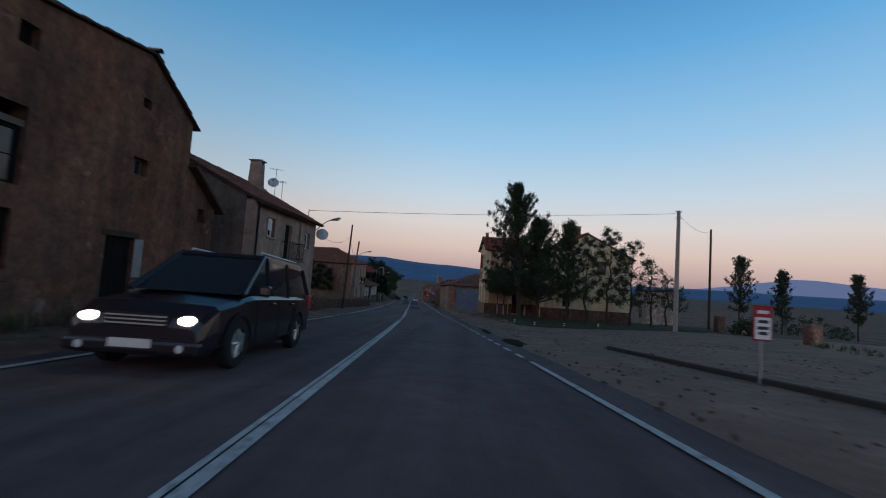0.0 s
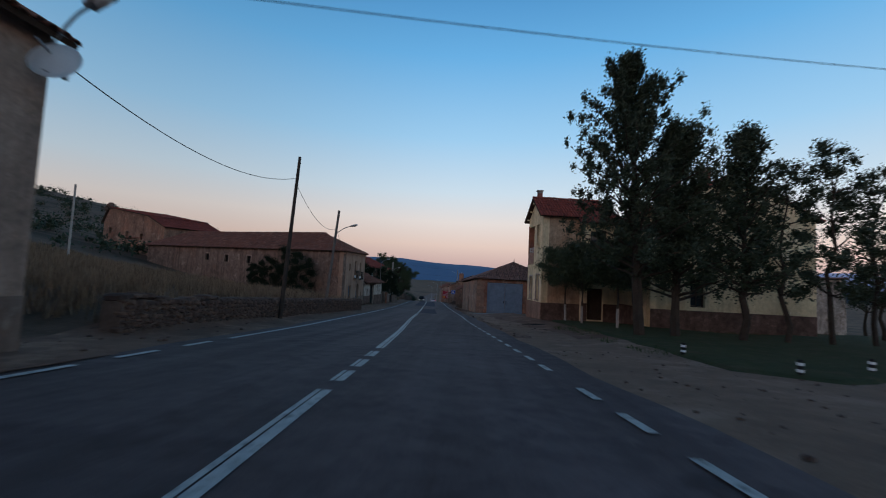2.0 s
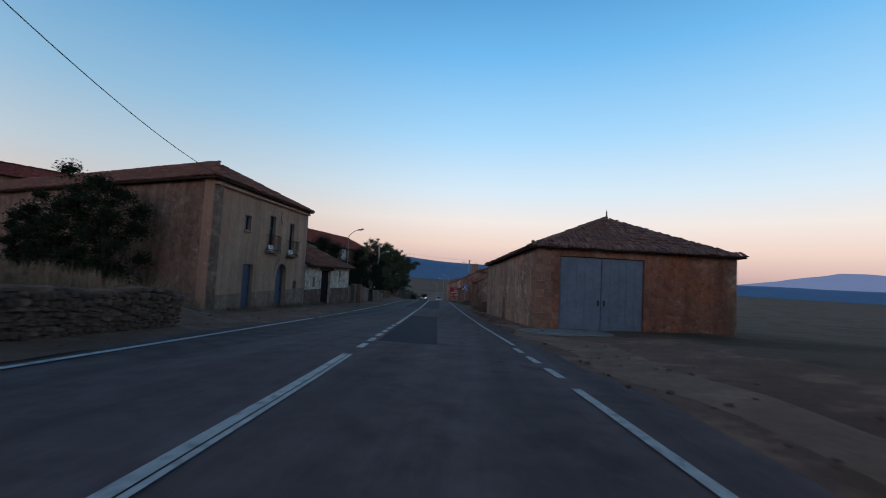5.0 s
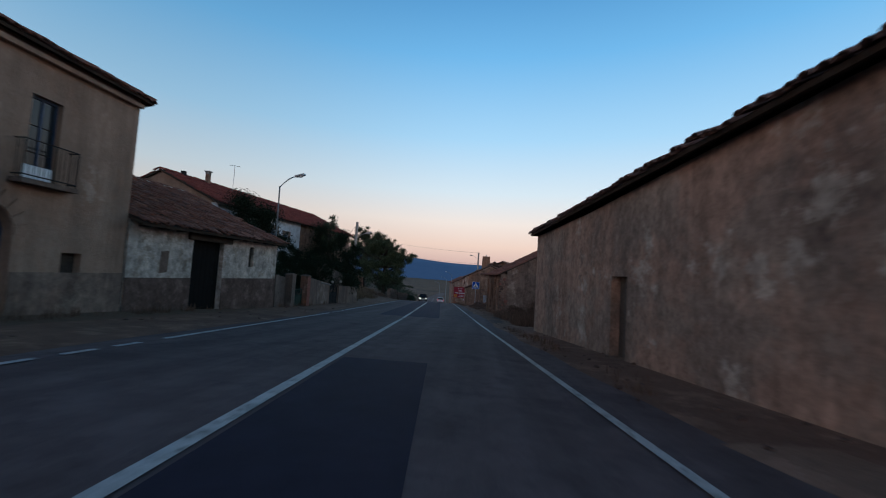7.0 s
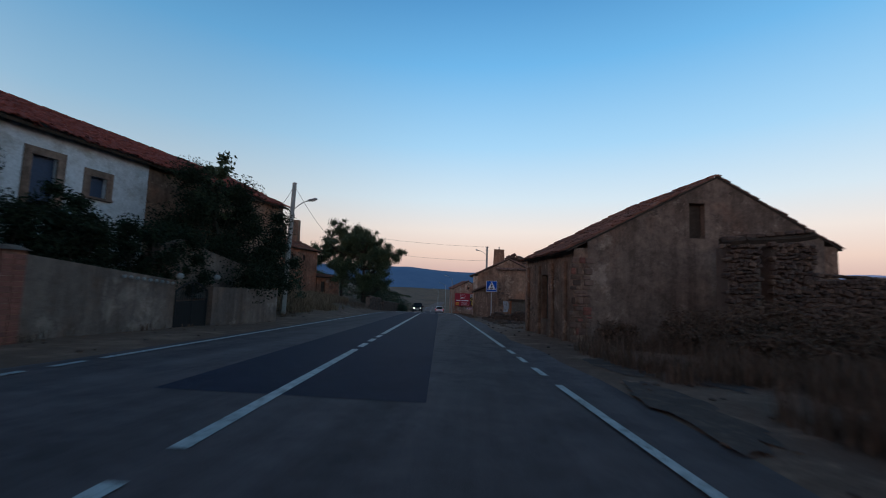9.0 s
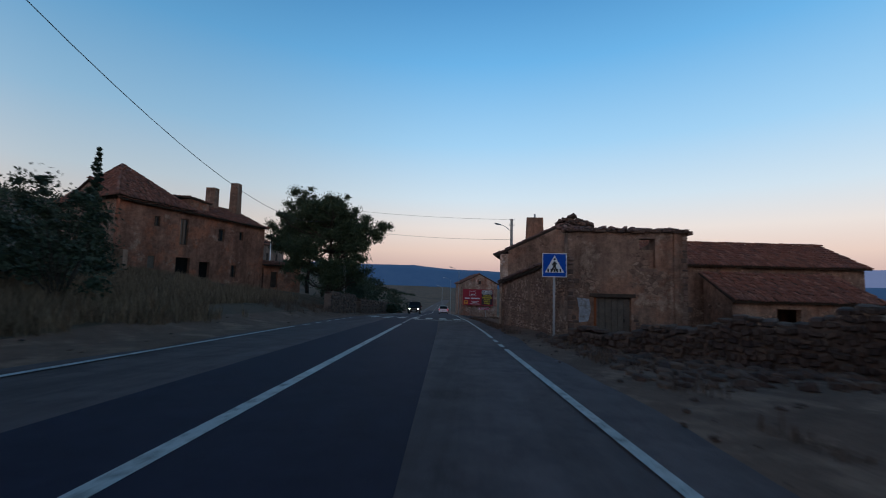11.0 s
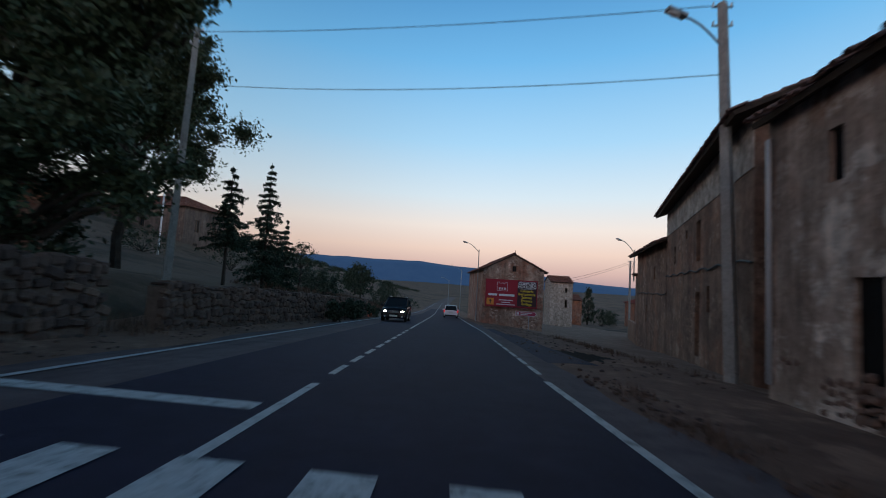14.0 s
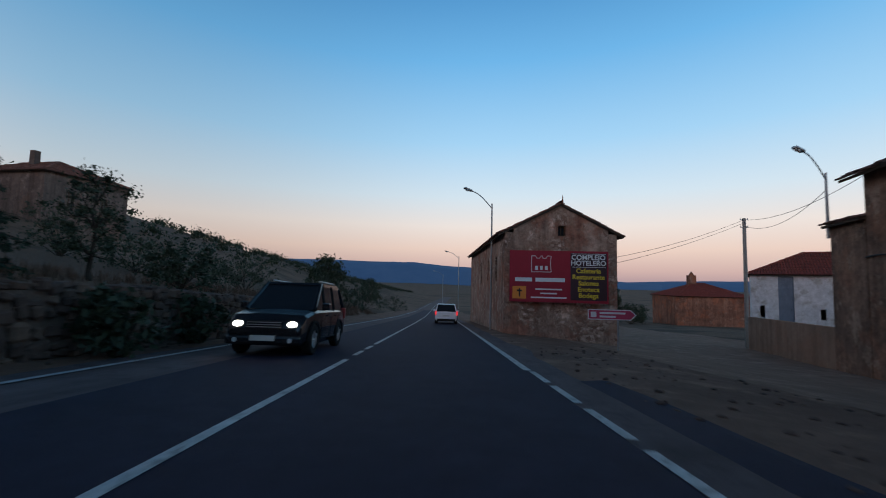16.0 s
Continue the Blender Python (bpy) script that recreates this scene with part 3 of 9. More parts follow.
def strip(name, material, y0, y1, d0, d1, lift, label="", category="", kind="structure", step=2.0, wob=0.0, parent=None, d0b=None, d1b=None, cols=1, seed=0):
    """A band that follows the road between two offsets from its centre line."""
    n = max(2, int(abs(y1 - y0) / step) + 1)
    vs, fs = [], []
    for k in range(n):
        f = k / (n - 1)
        y = y0 + (y1 - y0) * f
        a = d0 + ((d0b if d0b is not None else d0) - d0) * f
        b = d1 + ((d1b if d1b is not None else d1) - d1) * f
        a += wob * noise.noise((y * 0.35, seed, 0.5))
        b += wob * noise.noise((y * 0.35, seed, 9.5))
        for c in range(cols + 1):
            d = a + (b - a) * c / cols
            x = rc(y) + d
            z = land(x, y) if abs(d) > 5.0 else rz(y)
            tuck = cols > 1 and kind == "structure" and label and 4.0 < abs(d) < 5.2 and c in (0, cols)
            vs.append((x, y, z + (-0.015 if tuck else lift)))
    c1 = cols + 1
    for k in range(n - 1):
        for c in range(cols):
            a = k * c1 + c
            fs.append((a, a + 1, a + c1 + 1, a + c1))
    ob = raw_ob(name, vs, fs, material, parent)
    return tagged(ob, label, category, kind=kind) if label else ob


road = strip("road", M_ASPHALT, -70, 700, -4.8, 4.9, 0.0, "worn grey asphalt village through-road", "road", cols=4)
strip("road_new_lane", M_ASPHALT_NEW, 84.0, 127.75, -1.5, 1.78, 0.004, "darker strip of newly laid asphalt", "road", cols=3)
strip("road_new_all", M_ASPHALT_NEW, 127.75, 260, -2.2, 3.62, 0.004, "darker newly laid asphalt lane", "road", cols=3)
strip("road_patch", M_ASPHALT_NEW, 55.0, 69.2, 0.12, 1.62, 0.004, "dark rectangular asphalt patch in the lane", "road")
strip("verge_left", M_DIRT, -60, 260, -6.7, -4.15, 0.012, "trodden earth verge beside the road", "verge", wob=0.35, cols=4, seed=1, step=0.7)
strip("verge_right", M_DIRT, 33, 260, 4.35, 8.5, 0.012, "sandy earth verge beside the road", "verge", wob=0.3, cols=6, seed=2, step=0.7)
strip("gravel_yard", M_GRAVEL, -40, 34, 4.4, 60.0, 0.012, "pale gravel forecourt opening off the road", "yard", cols=30, wob=0.25, seed=3, step=1.0)
strip("gravel_yard_far", M_GRAVEL, 132, 230, 8.0, 30.0, 0.014, "pale earth yard between the houses", "yard", cols=14)
strip("house_forecourt", M_GRAVEL, 33.5, 66, 4.5, 6.5, 0.02, "pale sandy strip between the road and the houses", "verge", cols=4, wob=0.5, seed=6, step=0.8, d0b=4.6, d1b=5.6)
strip("side_lane", M_ASPHALT_NEW, 136, 151.6, 4.3, 5.6, 0.018, "dark asphalt lane joining the road", "lane", d0b=4.25, d1b=5.0, cols=2, wob=0.12, step=0.8)


def mark(y0, y1, d0, d1, parent, d0b=None, d1b=None, lift=0.010, name="line_dash"):
    return strip(name, M_LINE, y0, y1, d0, d1, lift, parent=parent, step=1.5, d0b=d0b, d1b=d1b)


centre = thing("centre_line", "white painted centre line, worn in places", "road marking", kind="structure")
def sway(y):
    """How far the painter's line strays from the middle of the road."""
    return float(np.interp(y, [0, 28, 38, 44, 60, 75], [0.14, 0.14, 0.0, -0.1, -0.06, 0.0]))


def double(y0, y1):
    # broad stripe and a thin one close beside it
    y = y0
    while y < y1:
        e = min(y + 4.0, y1)
        a, b = sway(y), sway(e)
        k = -1 if e <= 27.6 else 1
        for u, v in ((-0.1, 0.02), (0.04, 0.1)):
            u, v = sorted((k * u, k * v))
            mark(y, e, a + u, a + v, centre, b + u, b + v)
        y = e


double(-40, 23.5)
for y in (24.1, 25.4, 26.75):
    double(y, y + 0.85)
double(28.2, 52.4)
for y in (53.45, 54.8, 56.15, 57.5, 58.84, 60.19):
    mark(y, y + 0.83, -0.12, 0.03, centre)
mark(61.54, 80.3, -0.09, 0.06, centre)
mark(80.7, 81.6, -0.075, 0.075, centre)
mark(82.2, 88.7, -0.075, 0.075, centre)
for y in (89.2, 90.55, 91.9):
    mark(y, y + 0.85, -0.075, 0.075, centre)
mark(93.2, 117.4, -0.09, 0.075, centre)
for y in (118.5, 120.0, 121.4, 122.9):
    mark(y, y + 1.1, -0.06, 0.06, centre)
mark(128.0, 131.2, -0.06, 0.06, centre)
y = 132.0
while y < 145:
    mark(y, y + 1.0, -0.06, 0.06, centre)
    y += 1.45
mark(145.8, 153.0, -0.06, 0.06, centre)
for y in (153.8, 155.2):
    mark(y, y + 1.0, -0.06, 0.06, centre)
mark(156.8, 400, -0.06, 0.06, centre)

edge_r = thing("edge_line_right", "white painted edge line, broken at the side entrances", "road marking", kind="structure")
def right_dash(y0, y1):
    a, b = [float(np.interp(y, [-40, 9, 12, 17, 28, 40, 46], [3.95, 3.88, 3.81, 3.75, 3.64, 3.44, 3.44])) for y in (y0, y1)]
    mark(y0, y1, a - 0.06, a + 0.06, edge_r, b - 0.06, b + 0.06)


right_dash(-40, 9.3)
for first, last, period in ((9.97, 25.0, 1.4), (26.29, 38.5, 1.4), (39.25, 45.0, 1.34)):
    y = first
    while y < last:
        right_dash(y, y + 0.72)
        y += period
mark(46.0, 50.6, 3.38, 3.5, edge_r, 3.46, 3.59)
for y in (51.4, 52.9, 54.4):
    mark(y, y + 0.9, 3.5, 3.64, edge_r)
mark(56, 85.5, 3.62, 3.73, edge_r)
for y in (86.3, 87.8, 89.2):
    mark(y, y + 0.8, 3.62, 3.73, edge_r)
mark(90.6, 107.85, 3.6, 3.72, edge_r, 3.56, 3.68)
for y in (108.35, 109.67):
    mark(y, y + 0.7, 3.55, 3.67, edge_r)
mark(110.93, 133.0, 3.56, 3.68, edge_r)
y = 133.8
while y < 152:
    mark(y, y + 1.15, 3.62, 3.73, edge_r)
    y += 1.45
mark(152.5, 400, 3.55, 3.70, edge_r)

edge_l = thing("edge_line_left", "white painted edge line along the far side", "road marking", kind="structure")
mark(-40, 24, -3.72, -3.58, edge_l)
for y in (24.8, 26.6):
    mark(y, y + 1.0, -3.74, -3.6, edge_l)
mark(28.4, 62, -3.72, -3.58, edge_l, -3.7, -3.56)
y = 62.6
while y < 69.2:
    mark(y, y + 0.6, -3.68, -3.55, edge_l)
    y += 0.97
mark(69.7, 82.4, -3.7, -3.56, edge_l, -3.82, -3.69)
for y in (82.9, 83.9, 84.9):
    mark(y, y + 0.6, -3.82, -3.69, edge_l)
mark(85.85, 113, -3.84, -3.7, edge_l)
y = 113.8
while y < 123:
    mark(y, y + 0.9, -3.78, -3.66, edge_l)
    y += 1.7
mark(128, 400, -3.7, -3.56, edge_l)

zebra = thing("zebra_crossing", "white striped pedestrian crossing with stop lines", "road marking", kind="structure")
for k in range(7):
    d = -2.98 + k * 0.966
    if d < 3.4:
        mark(124.5, 128.3, d, d + 0.48, zebra, name="stripe", lift=0.014)
mark(122.95, 123.28, 0.25, 3.5, zebra, name="stop_line")
mark(129.62, 129.92, -3.5, -0.2, zebra, name="stop_line")


def blotch(x, y, rx, ry, material, name, label, category, lift=0.025, seed=0, n=44, ragged=1.0):
    bm = bmesh.new()
    c = bm.verts.new((x, y, land(x, y) + lift))
    ring = []
    for i in range(n):
        a = 2 * math.pi * i / n
        k = 1 + ragged * 0.7 * noise.noise((math.cos(a) * 1.6 + seed, math.sin(a) * 1.6, seed * 3.3)) + ragged * 0.5 * noise.noise((math.cos(a) * 4.2, math.sin(a) * 4.2 + seed, seed * 1.3))
        px, py = x + rx * k * math.cos(a), y + ry * k * math.sin(a)
        ring.append(bm.verts.new((px, py, land(px, py) + lift)))
    for i in range(n):
        bm.faces.new((c, ring[i], ring[(i + 1) % n]))
    return tagged(mesh_ob(name, bm, material), label, category, kind="structure")


for i, (x, y, a, b) in enumerate(((2.4, 14.6, 0.36, 1.2), (1.9, 19.3, 0.2, 1.7), (2.6, 37.5, 0.5, 0.9), (3.2, 42, 0.7, 0.5), (0.6, 55.5, 0.5, 0.5), (-6.0, 138.5, 0.9, 1.6))):
    blotch(x, y, a, b, M_TAR, "tar_stain", "dark damp tar stain on the verge", "stain", seed=i + 1, lift=0.017)
for i, (x, y, a, b) in enumerate(((-2.45, 84.6, 0.42, 1.5), (-2.1, 88.0, 0.5, 1.2), (-1.2, 86.2, 0.35, 0.8))):
    blotch(x, y, a, b, M_DAMP, "damp_patch", "damp patch of trodden earth on the verge", "patch", seed=33 + i, lift=0.022, ragged=0.6)
blotch(1.35, 62.0, 1.7, 2.1, M_CONCRETE, "concrete_apron", "pale concrete apron before the garage door", "apron", seed=31, lift=0.03, n=40, ragged=0.35)

# ---- walls with openings, roofs of barrel tiles ----


def unit(p, q):
    v = Vector((q[0] - p[0], q[1] - p[1], 0))
    return v.normalized(), v.length


def wall(parent, p, q, zb, top, openings, material, thick=0.45, name="wall", label="", lower=None):
    """A wall from p to q seen with its outside to the right; top is a list of (u, z); openings are (u0, u1, z0, z1)."""
    d, L = unit(p, q)
    n = Vector((-d.y, d.x, 0))
    o = Vector((p[0], p[1], 0))
    us = sorted({0.0, L} | {min(max(u, 0), L) for u, _ in top} | {min(max(v, 0), L) for op in openings for v in op[:2]})
    us = [u for i, u in enumerate(us) if i == 0 or u - us[i - 1] > 1e-4]
    tu, tz = [t[0] for t in top], [t[1] for t in top]
    bm = bmesh.new()
    cache = {}

    def v(u, z, k):
        key = (round(u, 4), round(z, 4), k)
        if key not in cache:
            cache[key] = bm.verts.new(o + d * u + n * (thick * k) + Vector((0, 0, z)))
        return cache[key]

    for a, b in zip(us[:-1], us[1:]):
        ops = sorted([op for op in openings if op[0] < (a + b) / 2 < op[1]], key=lambda op: op[2])
        za, zc = float(np.interp(a, tu, tz)), float(np.interp(b, tu, tz))
        spans, low = [], zb
        for op in ops:
            spans.append((low, low, op[2], op[2]))
            low = op[3]
        spans.append((low, low, za, zc))
        for l0, l1, h0, h1 in spans:
            if h0 - l0 < 1e-4 and h1 - l1 < 1e-4:
                continue
            bm.faces.new((v(a, l0, 0), v(b, l1, 0), v(b, h1, 0), v(a, h0, 0)))
            bm.faces.new((v(a, l0, 1), v(a, h0, 1), v(b, h1, 1), v(b, l1, 1)))
        bm.faces.new((v(a, za, 0), v(b, zc, 0), v(b, zc, 1), v(a, za, 1)))
    for u0, u1, z0, z1 in [op[:4] for op in openings]:
        for c in ((u0, z0, u1, z0), (u1, z0, u1, z1), (u1, z1, u0, z1), (u0, z1, u0, z0)):
            quad(bm, *(o + d * uu + n * (thick * k) + Vector((0, 0, zz)) for uu, zz, k in ((c[0], c[1], 0), (c[2], c[3], 0), (c[2], c[3], 1), (c[0], c[1], 1))))
    for u, z in ((0.0, tz[0]), (L, tz[-1])):
        quad(bm, *(o + d * u + n * (thick * k) + Vector((0, 0, zz)) for zz, k in ((zb, 0), (z, 0), (z, 1), (zb, 1))))
    bmesh.ops.remove_doubles(bm, verts=bm.verts[:], dist=0.0005)
    bmesh.ops.recalc_face_normals(bm, faces=bm.faces[:])
    return part(name, bm, material, parent, label)


def face_matrix(p, q, u, z, out=0.0):
    """Local axes on a wall: x along it, y inward, z up; out moves the origin outward."""
    d, _ = unit(p, q)
    n = Vector((-d.y, d.x, 0))
    m = Matrix((d, n, (0, 0, 1))).transposed().to_4x4()
    m.translation = Vector((p[0], p[1], 0)) + d * u - n * out + Vector((0, 0, z))
    return m


def fill_window(parent, m, w, h, frame_mat, bars=1, cross=1, inset=0.16, label=""):
    bm = bmesh.new()
    t = 0.06
    box(bm, 0, t, inset, inset + 0.07, 0, h, m)
    box(bm, w - t, w, inset, inset + 0.07, 0, h, m)
    box(bm, t, w - t, inset, inset + 0.07, 0, t, m)
    box(bm, t, w - t, inset, inset + 0.07, h - t, h, m)
    for i in range(bars):
        c = w * (i + 1) / (bars + 1)
        box(bm, c - 0.03, c + 0.03, inset + 0.004, inset + 0.066, t, h - t, m)
    win = part("window", bm, frame_mat, parent, label)
    nb = bars + 1
    for i in range(nb):
        for j in range(cross):
            bm = bmesh.new()
            x0, x1 = w * i / nb + 0.035, w * (i + 1) / nb - 0.035
            z0, z1 = t + (h - 2 * t) * j / cross + 0.012, t + (h - 2 * t) * (j + 1) / cross - 0.012
            box(bm, x0, x1, inset + 0.03, inset + 0.038, z0, z1, m)
            part("pane", bm, M_GLASS, win)
    return win


def fill_door(parent, m, w, h, material, planks=5, inset=0.18, leaves=1, label="", handle=True):
    bm = bmesh.new()
    box(bm, 0, w, inset + 0.05, inset + 0.09, 0, h, m)
    door = part("door", bm, material, parent, label)
    for i in range(planks):
        bm = bmesh.new()
        g = 0.008
        box(bm, w * i / planks + g, w * (i + 1) / planks - g, inset, inset + 0.05, 0.01, h - 0.01, m)
        part("plank", bm, material, door)
    if handle:
        bm = bmesh.new()
        box(bm, w * 0.82, w * 0.82 + 0.03, inset - 0.05, inset, h * 0.46, h * 0.46 + 0.14, m, 0.008)
        part("handle", bm, M_IRON, door)
    return door


def fill_shutter(parent, m, w, h, material, inset=0.1, slats=10):
    bm = bmesh.new()
    box(bm, 0, w, inset, inset + 0.04, 0, h, m)
    shutter = part("shutter", bm, material, parent)
    for i in range(slats):
        z = h * (i + 0.5) / slats
        slat = bmesh.new()
        box(slat, 0.03, w - 0.03, inset - 0.012, inset - 0.001, z - h / slats * 0.4, z + h / slats * 0.3, m)
        part("slat", slat, material, shutter)
    return shutter


def balcony(parent, m, w, h, d=0.5, slab=M_PL_GREY):
    """Iron balcony: slab, rails and bars, its back edge on the wall."""
    bm = bmesh.new()
    box(bm, -0.05, w + 0.05, -d, 0.0, -0.12, 0.0, m, 0.01)
    slab_ob = part("balcony_slab", bm, slab, parent)
    bm = bmesh.new()
    for z in (0.08, h):
        for a, b in (((0, -d + 0.04), (w, -d + 0.04)), ((0, 0), (0, -d + 0.04)), ((w, 0), (w, -d + 0.04))):
            tube(bm, m @ Vector((*a, z)), m @ Vector((*b, z)), 0.016, n=5)
    rail = part("balcony_rail", bm, M_IRON, parent, "black wrought-iron balcony rail")
    k = int(w / 0.12)
    for i in range(k + 1):
        bm = bmesh.new()
        tube(bm, m @ Vector((w * i / k, -d + 0.04, 0.0)), m @ Vector((w * i / k, -d + 0.04, h)), 0.009, n=4)
        part("bar", bm, M_IRON, rail)
    for x in (0, w):
        for i in range(1, 4):
            bm = bmesh.new()
            tube(bm, m @ Vector((x, -d * i / 4, 0.0)), m @ Vector((x, -d * i / 4, h)), 0.009, n=4)
            part("bar", bm, M_IRON, rail)
    return slab_ob


def surround(parent, m, w, h, material, t=0.16, out=0.035, sill=True):
    """Stone or plaster frame round an opening."""
    bm = bmesh.new()
    e = 0.02
    box(bm, -t, -e + 0.02, -out, 0.05, 0, h, m, 0.006)
    box(bm, w, w + t, -out, 0.05, 0, h, m, 0.006)
    box(bm, -t, w + t, -out - 0.004, 0.05, h, h + t, m, 0.006)
    ob = part("surround", bm, material, parent)
    if sill:
        bm = bmesh.new()
        box(bm, -t, w + t, -out - 0.07, 0.12, -0.09, 0.0, m, 0.01)
        part("sill", bm, material, parent)
    return ob


TILE_W, TILE_C = 0.21, 0.36


def tile_mesh():
    """One barrel tile along +y (down the slope), 12 faces."""
    bm = bmesh.new()
    n = 5
    rows = []
    for y, r, z in ((0.0, 0.088, 0.012), (0.44, 0.098, 0.0)):
        rows.append([bm.verts.new((-r * math.cos(math.pi * i / n), y, z + 0.72 * r * math.sin(math.pi * i / n))) for i in range(n + 1)])
        rows.append([bm.verts.new((-(r - 0.014) * math.cos(math.pi * i / n), y, z + 0.72 * (r - 0.014) * math.sin(math.pi * i / n))) for i in range(n + 1)])
    for i in range(n):
        bm.faces.new((rows[0][i], rows[2][i], rows[2][i + 1], rows[0][i + 1]))
        bm.faces.new((rows[2][i], rows[3][i], rows[3][i + 1], rows[2][i + 1]))
        bm.faces.new((rows[1][i + 1], rows[3][i + 1], rows[3][i], rows[1][i]))
    bmesh.ops.recalc_face_normals(bm, faces=bm.faces[:])
    me = bpy.data.meshes.new("tile")
    bm.to_mesh(me)
    bm.free()
    return me


TILE_ME = {}


def roof_plane(parent, pts, material, tile_mat, worn=0.02, slab=0.10, eaves=True, rng=None, board=M_WOOD):
    """A tiled plane; pts[0] to pts[1] is the eave with the slope rising to its left, the rest closes the outline."""
    rng = rng or random.Random(int(abs(pts[0][0] * 71 + pts[0][1] * 37)))
    P = [Vector(p) for p in pts]
    o, e = P[0], (P[1] - P[0]).normalized()
    nrm = (P[1] - P[0]).cross(P[-1] - P[0]).normalized()
    up = nrm.cross(e)
    uv = [((p - o).dot(e), (p - o).dot(up)) for p in P]
    L = uv[1][0]
    bm = bmesh.new()
    a = [bm.verts.new(p) for p in P]
    b = [bm.verts.new(p - nrm * slab) for p in P]
    bm.faces.new(a)
    bm.faces.new(b[::-1])
    for i in range(len(P)):
        j = (i + 1) % len(P)
        bm.faces.new((a[j], a[i], b[i], b[j]))
    roof = part("roof", bm, board, parent)

    def span(u):
        vs = []
        for (u0, v0), (u1, v1) in zip(uv, uv[1:] + uv[:1]):
            if (u0 - u) * (u1 - u) <= 0 and abs(u1 - u0) > 1e-6:
                vs.append(v0 + (v1 - v0) * (u - u0) / (u1 - u0))
        return (min(vs), max(vs)) if len(vs) > 1 else (0, 0)

    verts, faces, eave = [], [], []
    umin, umax = min(u for u, _ in uv), max(u for u, _ in uv)
    n = 4
    k = 0
    u = umin + TILE_W / 2
    while u < umax:
        v0, v1 = span(u)
        v = v0 - 0.06
        first = True
        while v < v1 - 0.05:
            top = min(v + TILE_C + 0.05, v1)
            du, dz = rng.uniform(-1, 1) * worn * 0.7, rng.uniform(0, 1) * worn + 0.02 * noise.noise((u * 0.8, v * 0.8, k % 7))
            if first and eaves and 0 <= u <= L:
                eave.append((u + du, v, dz))
            else:
                base = len(verts)
                for vv, r, lift in ((v, 0.098, 0.035), (top, 0.088, 0.005)):
                    for i in range(n + 1):
                        c, s = math.cos(math.pi * i / n), math.sin(math.pi * i / n)
                        verts.append(tuple(o + e * (u + du - r * c) + up * vv + nrm * (lift + dz + 0.72 * r * s - 0.02)))
                for i in range(n):
                    faces.append((base + i + 1, base + i, base + n + 1 + i, base + n + 2 + i))
                faces.append(tuple(base + i for i in range(n + 1)))
            first = False
            v += TILE_C
        u += TILE_W
        k += 1
    if faces:
        f = raw_ob("tile_field", verts, faces, material, roof)
        tagged(f, kind="stuff")
    if eave:
        key = tile_mat.name
        if key not in TILE_ME:
            TILE_ME[key] = tile_mesh()
            TILE_ME[key].materials.append(tile_mat)
        rot = Matrix((e, -up, nrm)).transposed().to_4x4()
        for u, v, dz in eave:
            ob = new("tile", TILE_ME[key])
            ob.parent = roof
            m = rot.copy()
            m.translation = o + e * u + up * (v + 0.44 - 0.02) + nrm * (0.012 + dz)
            ob.matrix_world = m @ pose(0, 0, 0, rng.uniform(-3, 3) * worn * 20, 0, rng.uniform(-4, 4) * worn * 20)
    return roof


def ridge_caps(parent, a, b, tile_mat, rng=None):
    """A row of barrel tiles along a ridge."""
    rng = rng or random.Random(3)
    a, b = Vector(a), Vector(b)
    n = max(1, int((b - a).length / 0.38))
    verts, faces = [], []
    q = (b - a).to_track_quat("Y", "Z")
    s = 5
    for k in range(n):
        base = len(verts)
        dz = rng.uniform(-0.012, 0.02)
        for f, r in ((k / n, 0.12), ((k + 1.15) / n, 0.10)):
            c = a.lerp(b, min(f, 1.0))
            for i in range(s + 1):
                t = math.pi * i / s
                verts.append(tuple(c + q @ Vector((-r * math.cos(t), 0, r * math.sin(t) + dz - 0.01))))
        for i in range(s):
            faces.append((base + i, base + s + 1 + i, base + s + 2 + i, base + i + 1))
        faces.append(tuple(base + i for i in range(s + 1)))
    return tagged(raw_ob("ridge_cap", verts, faces, tile_mat, parent), kind="stuff")


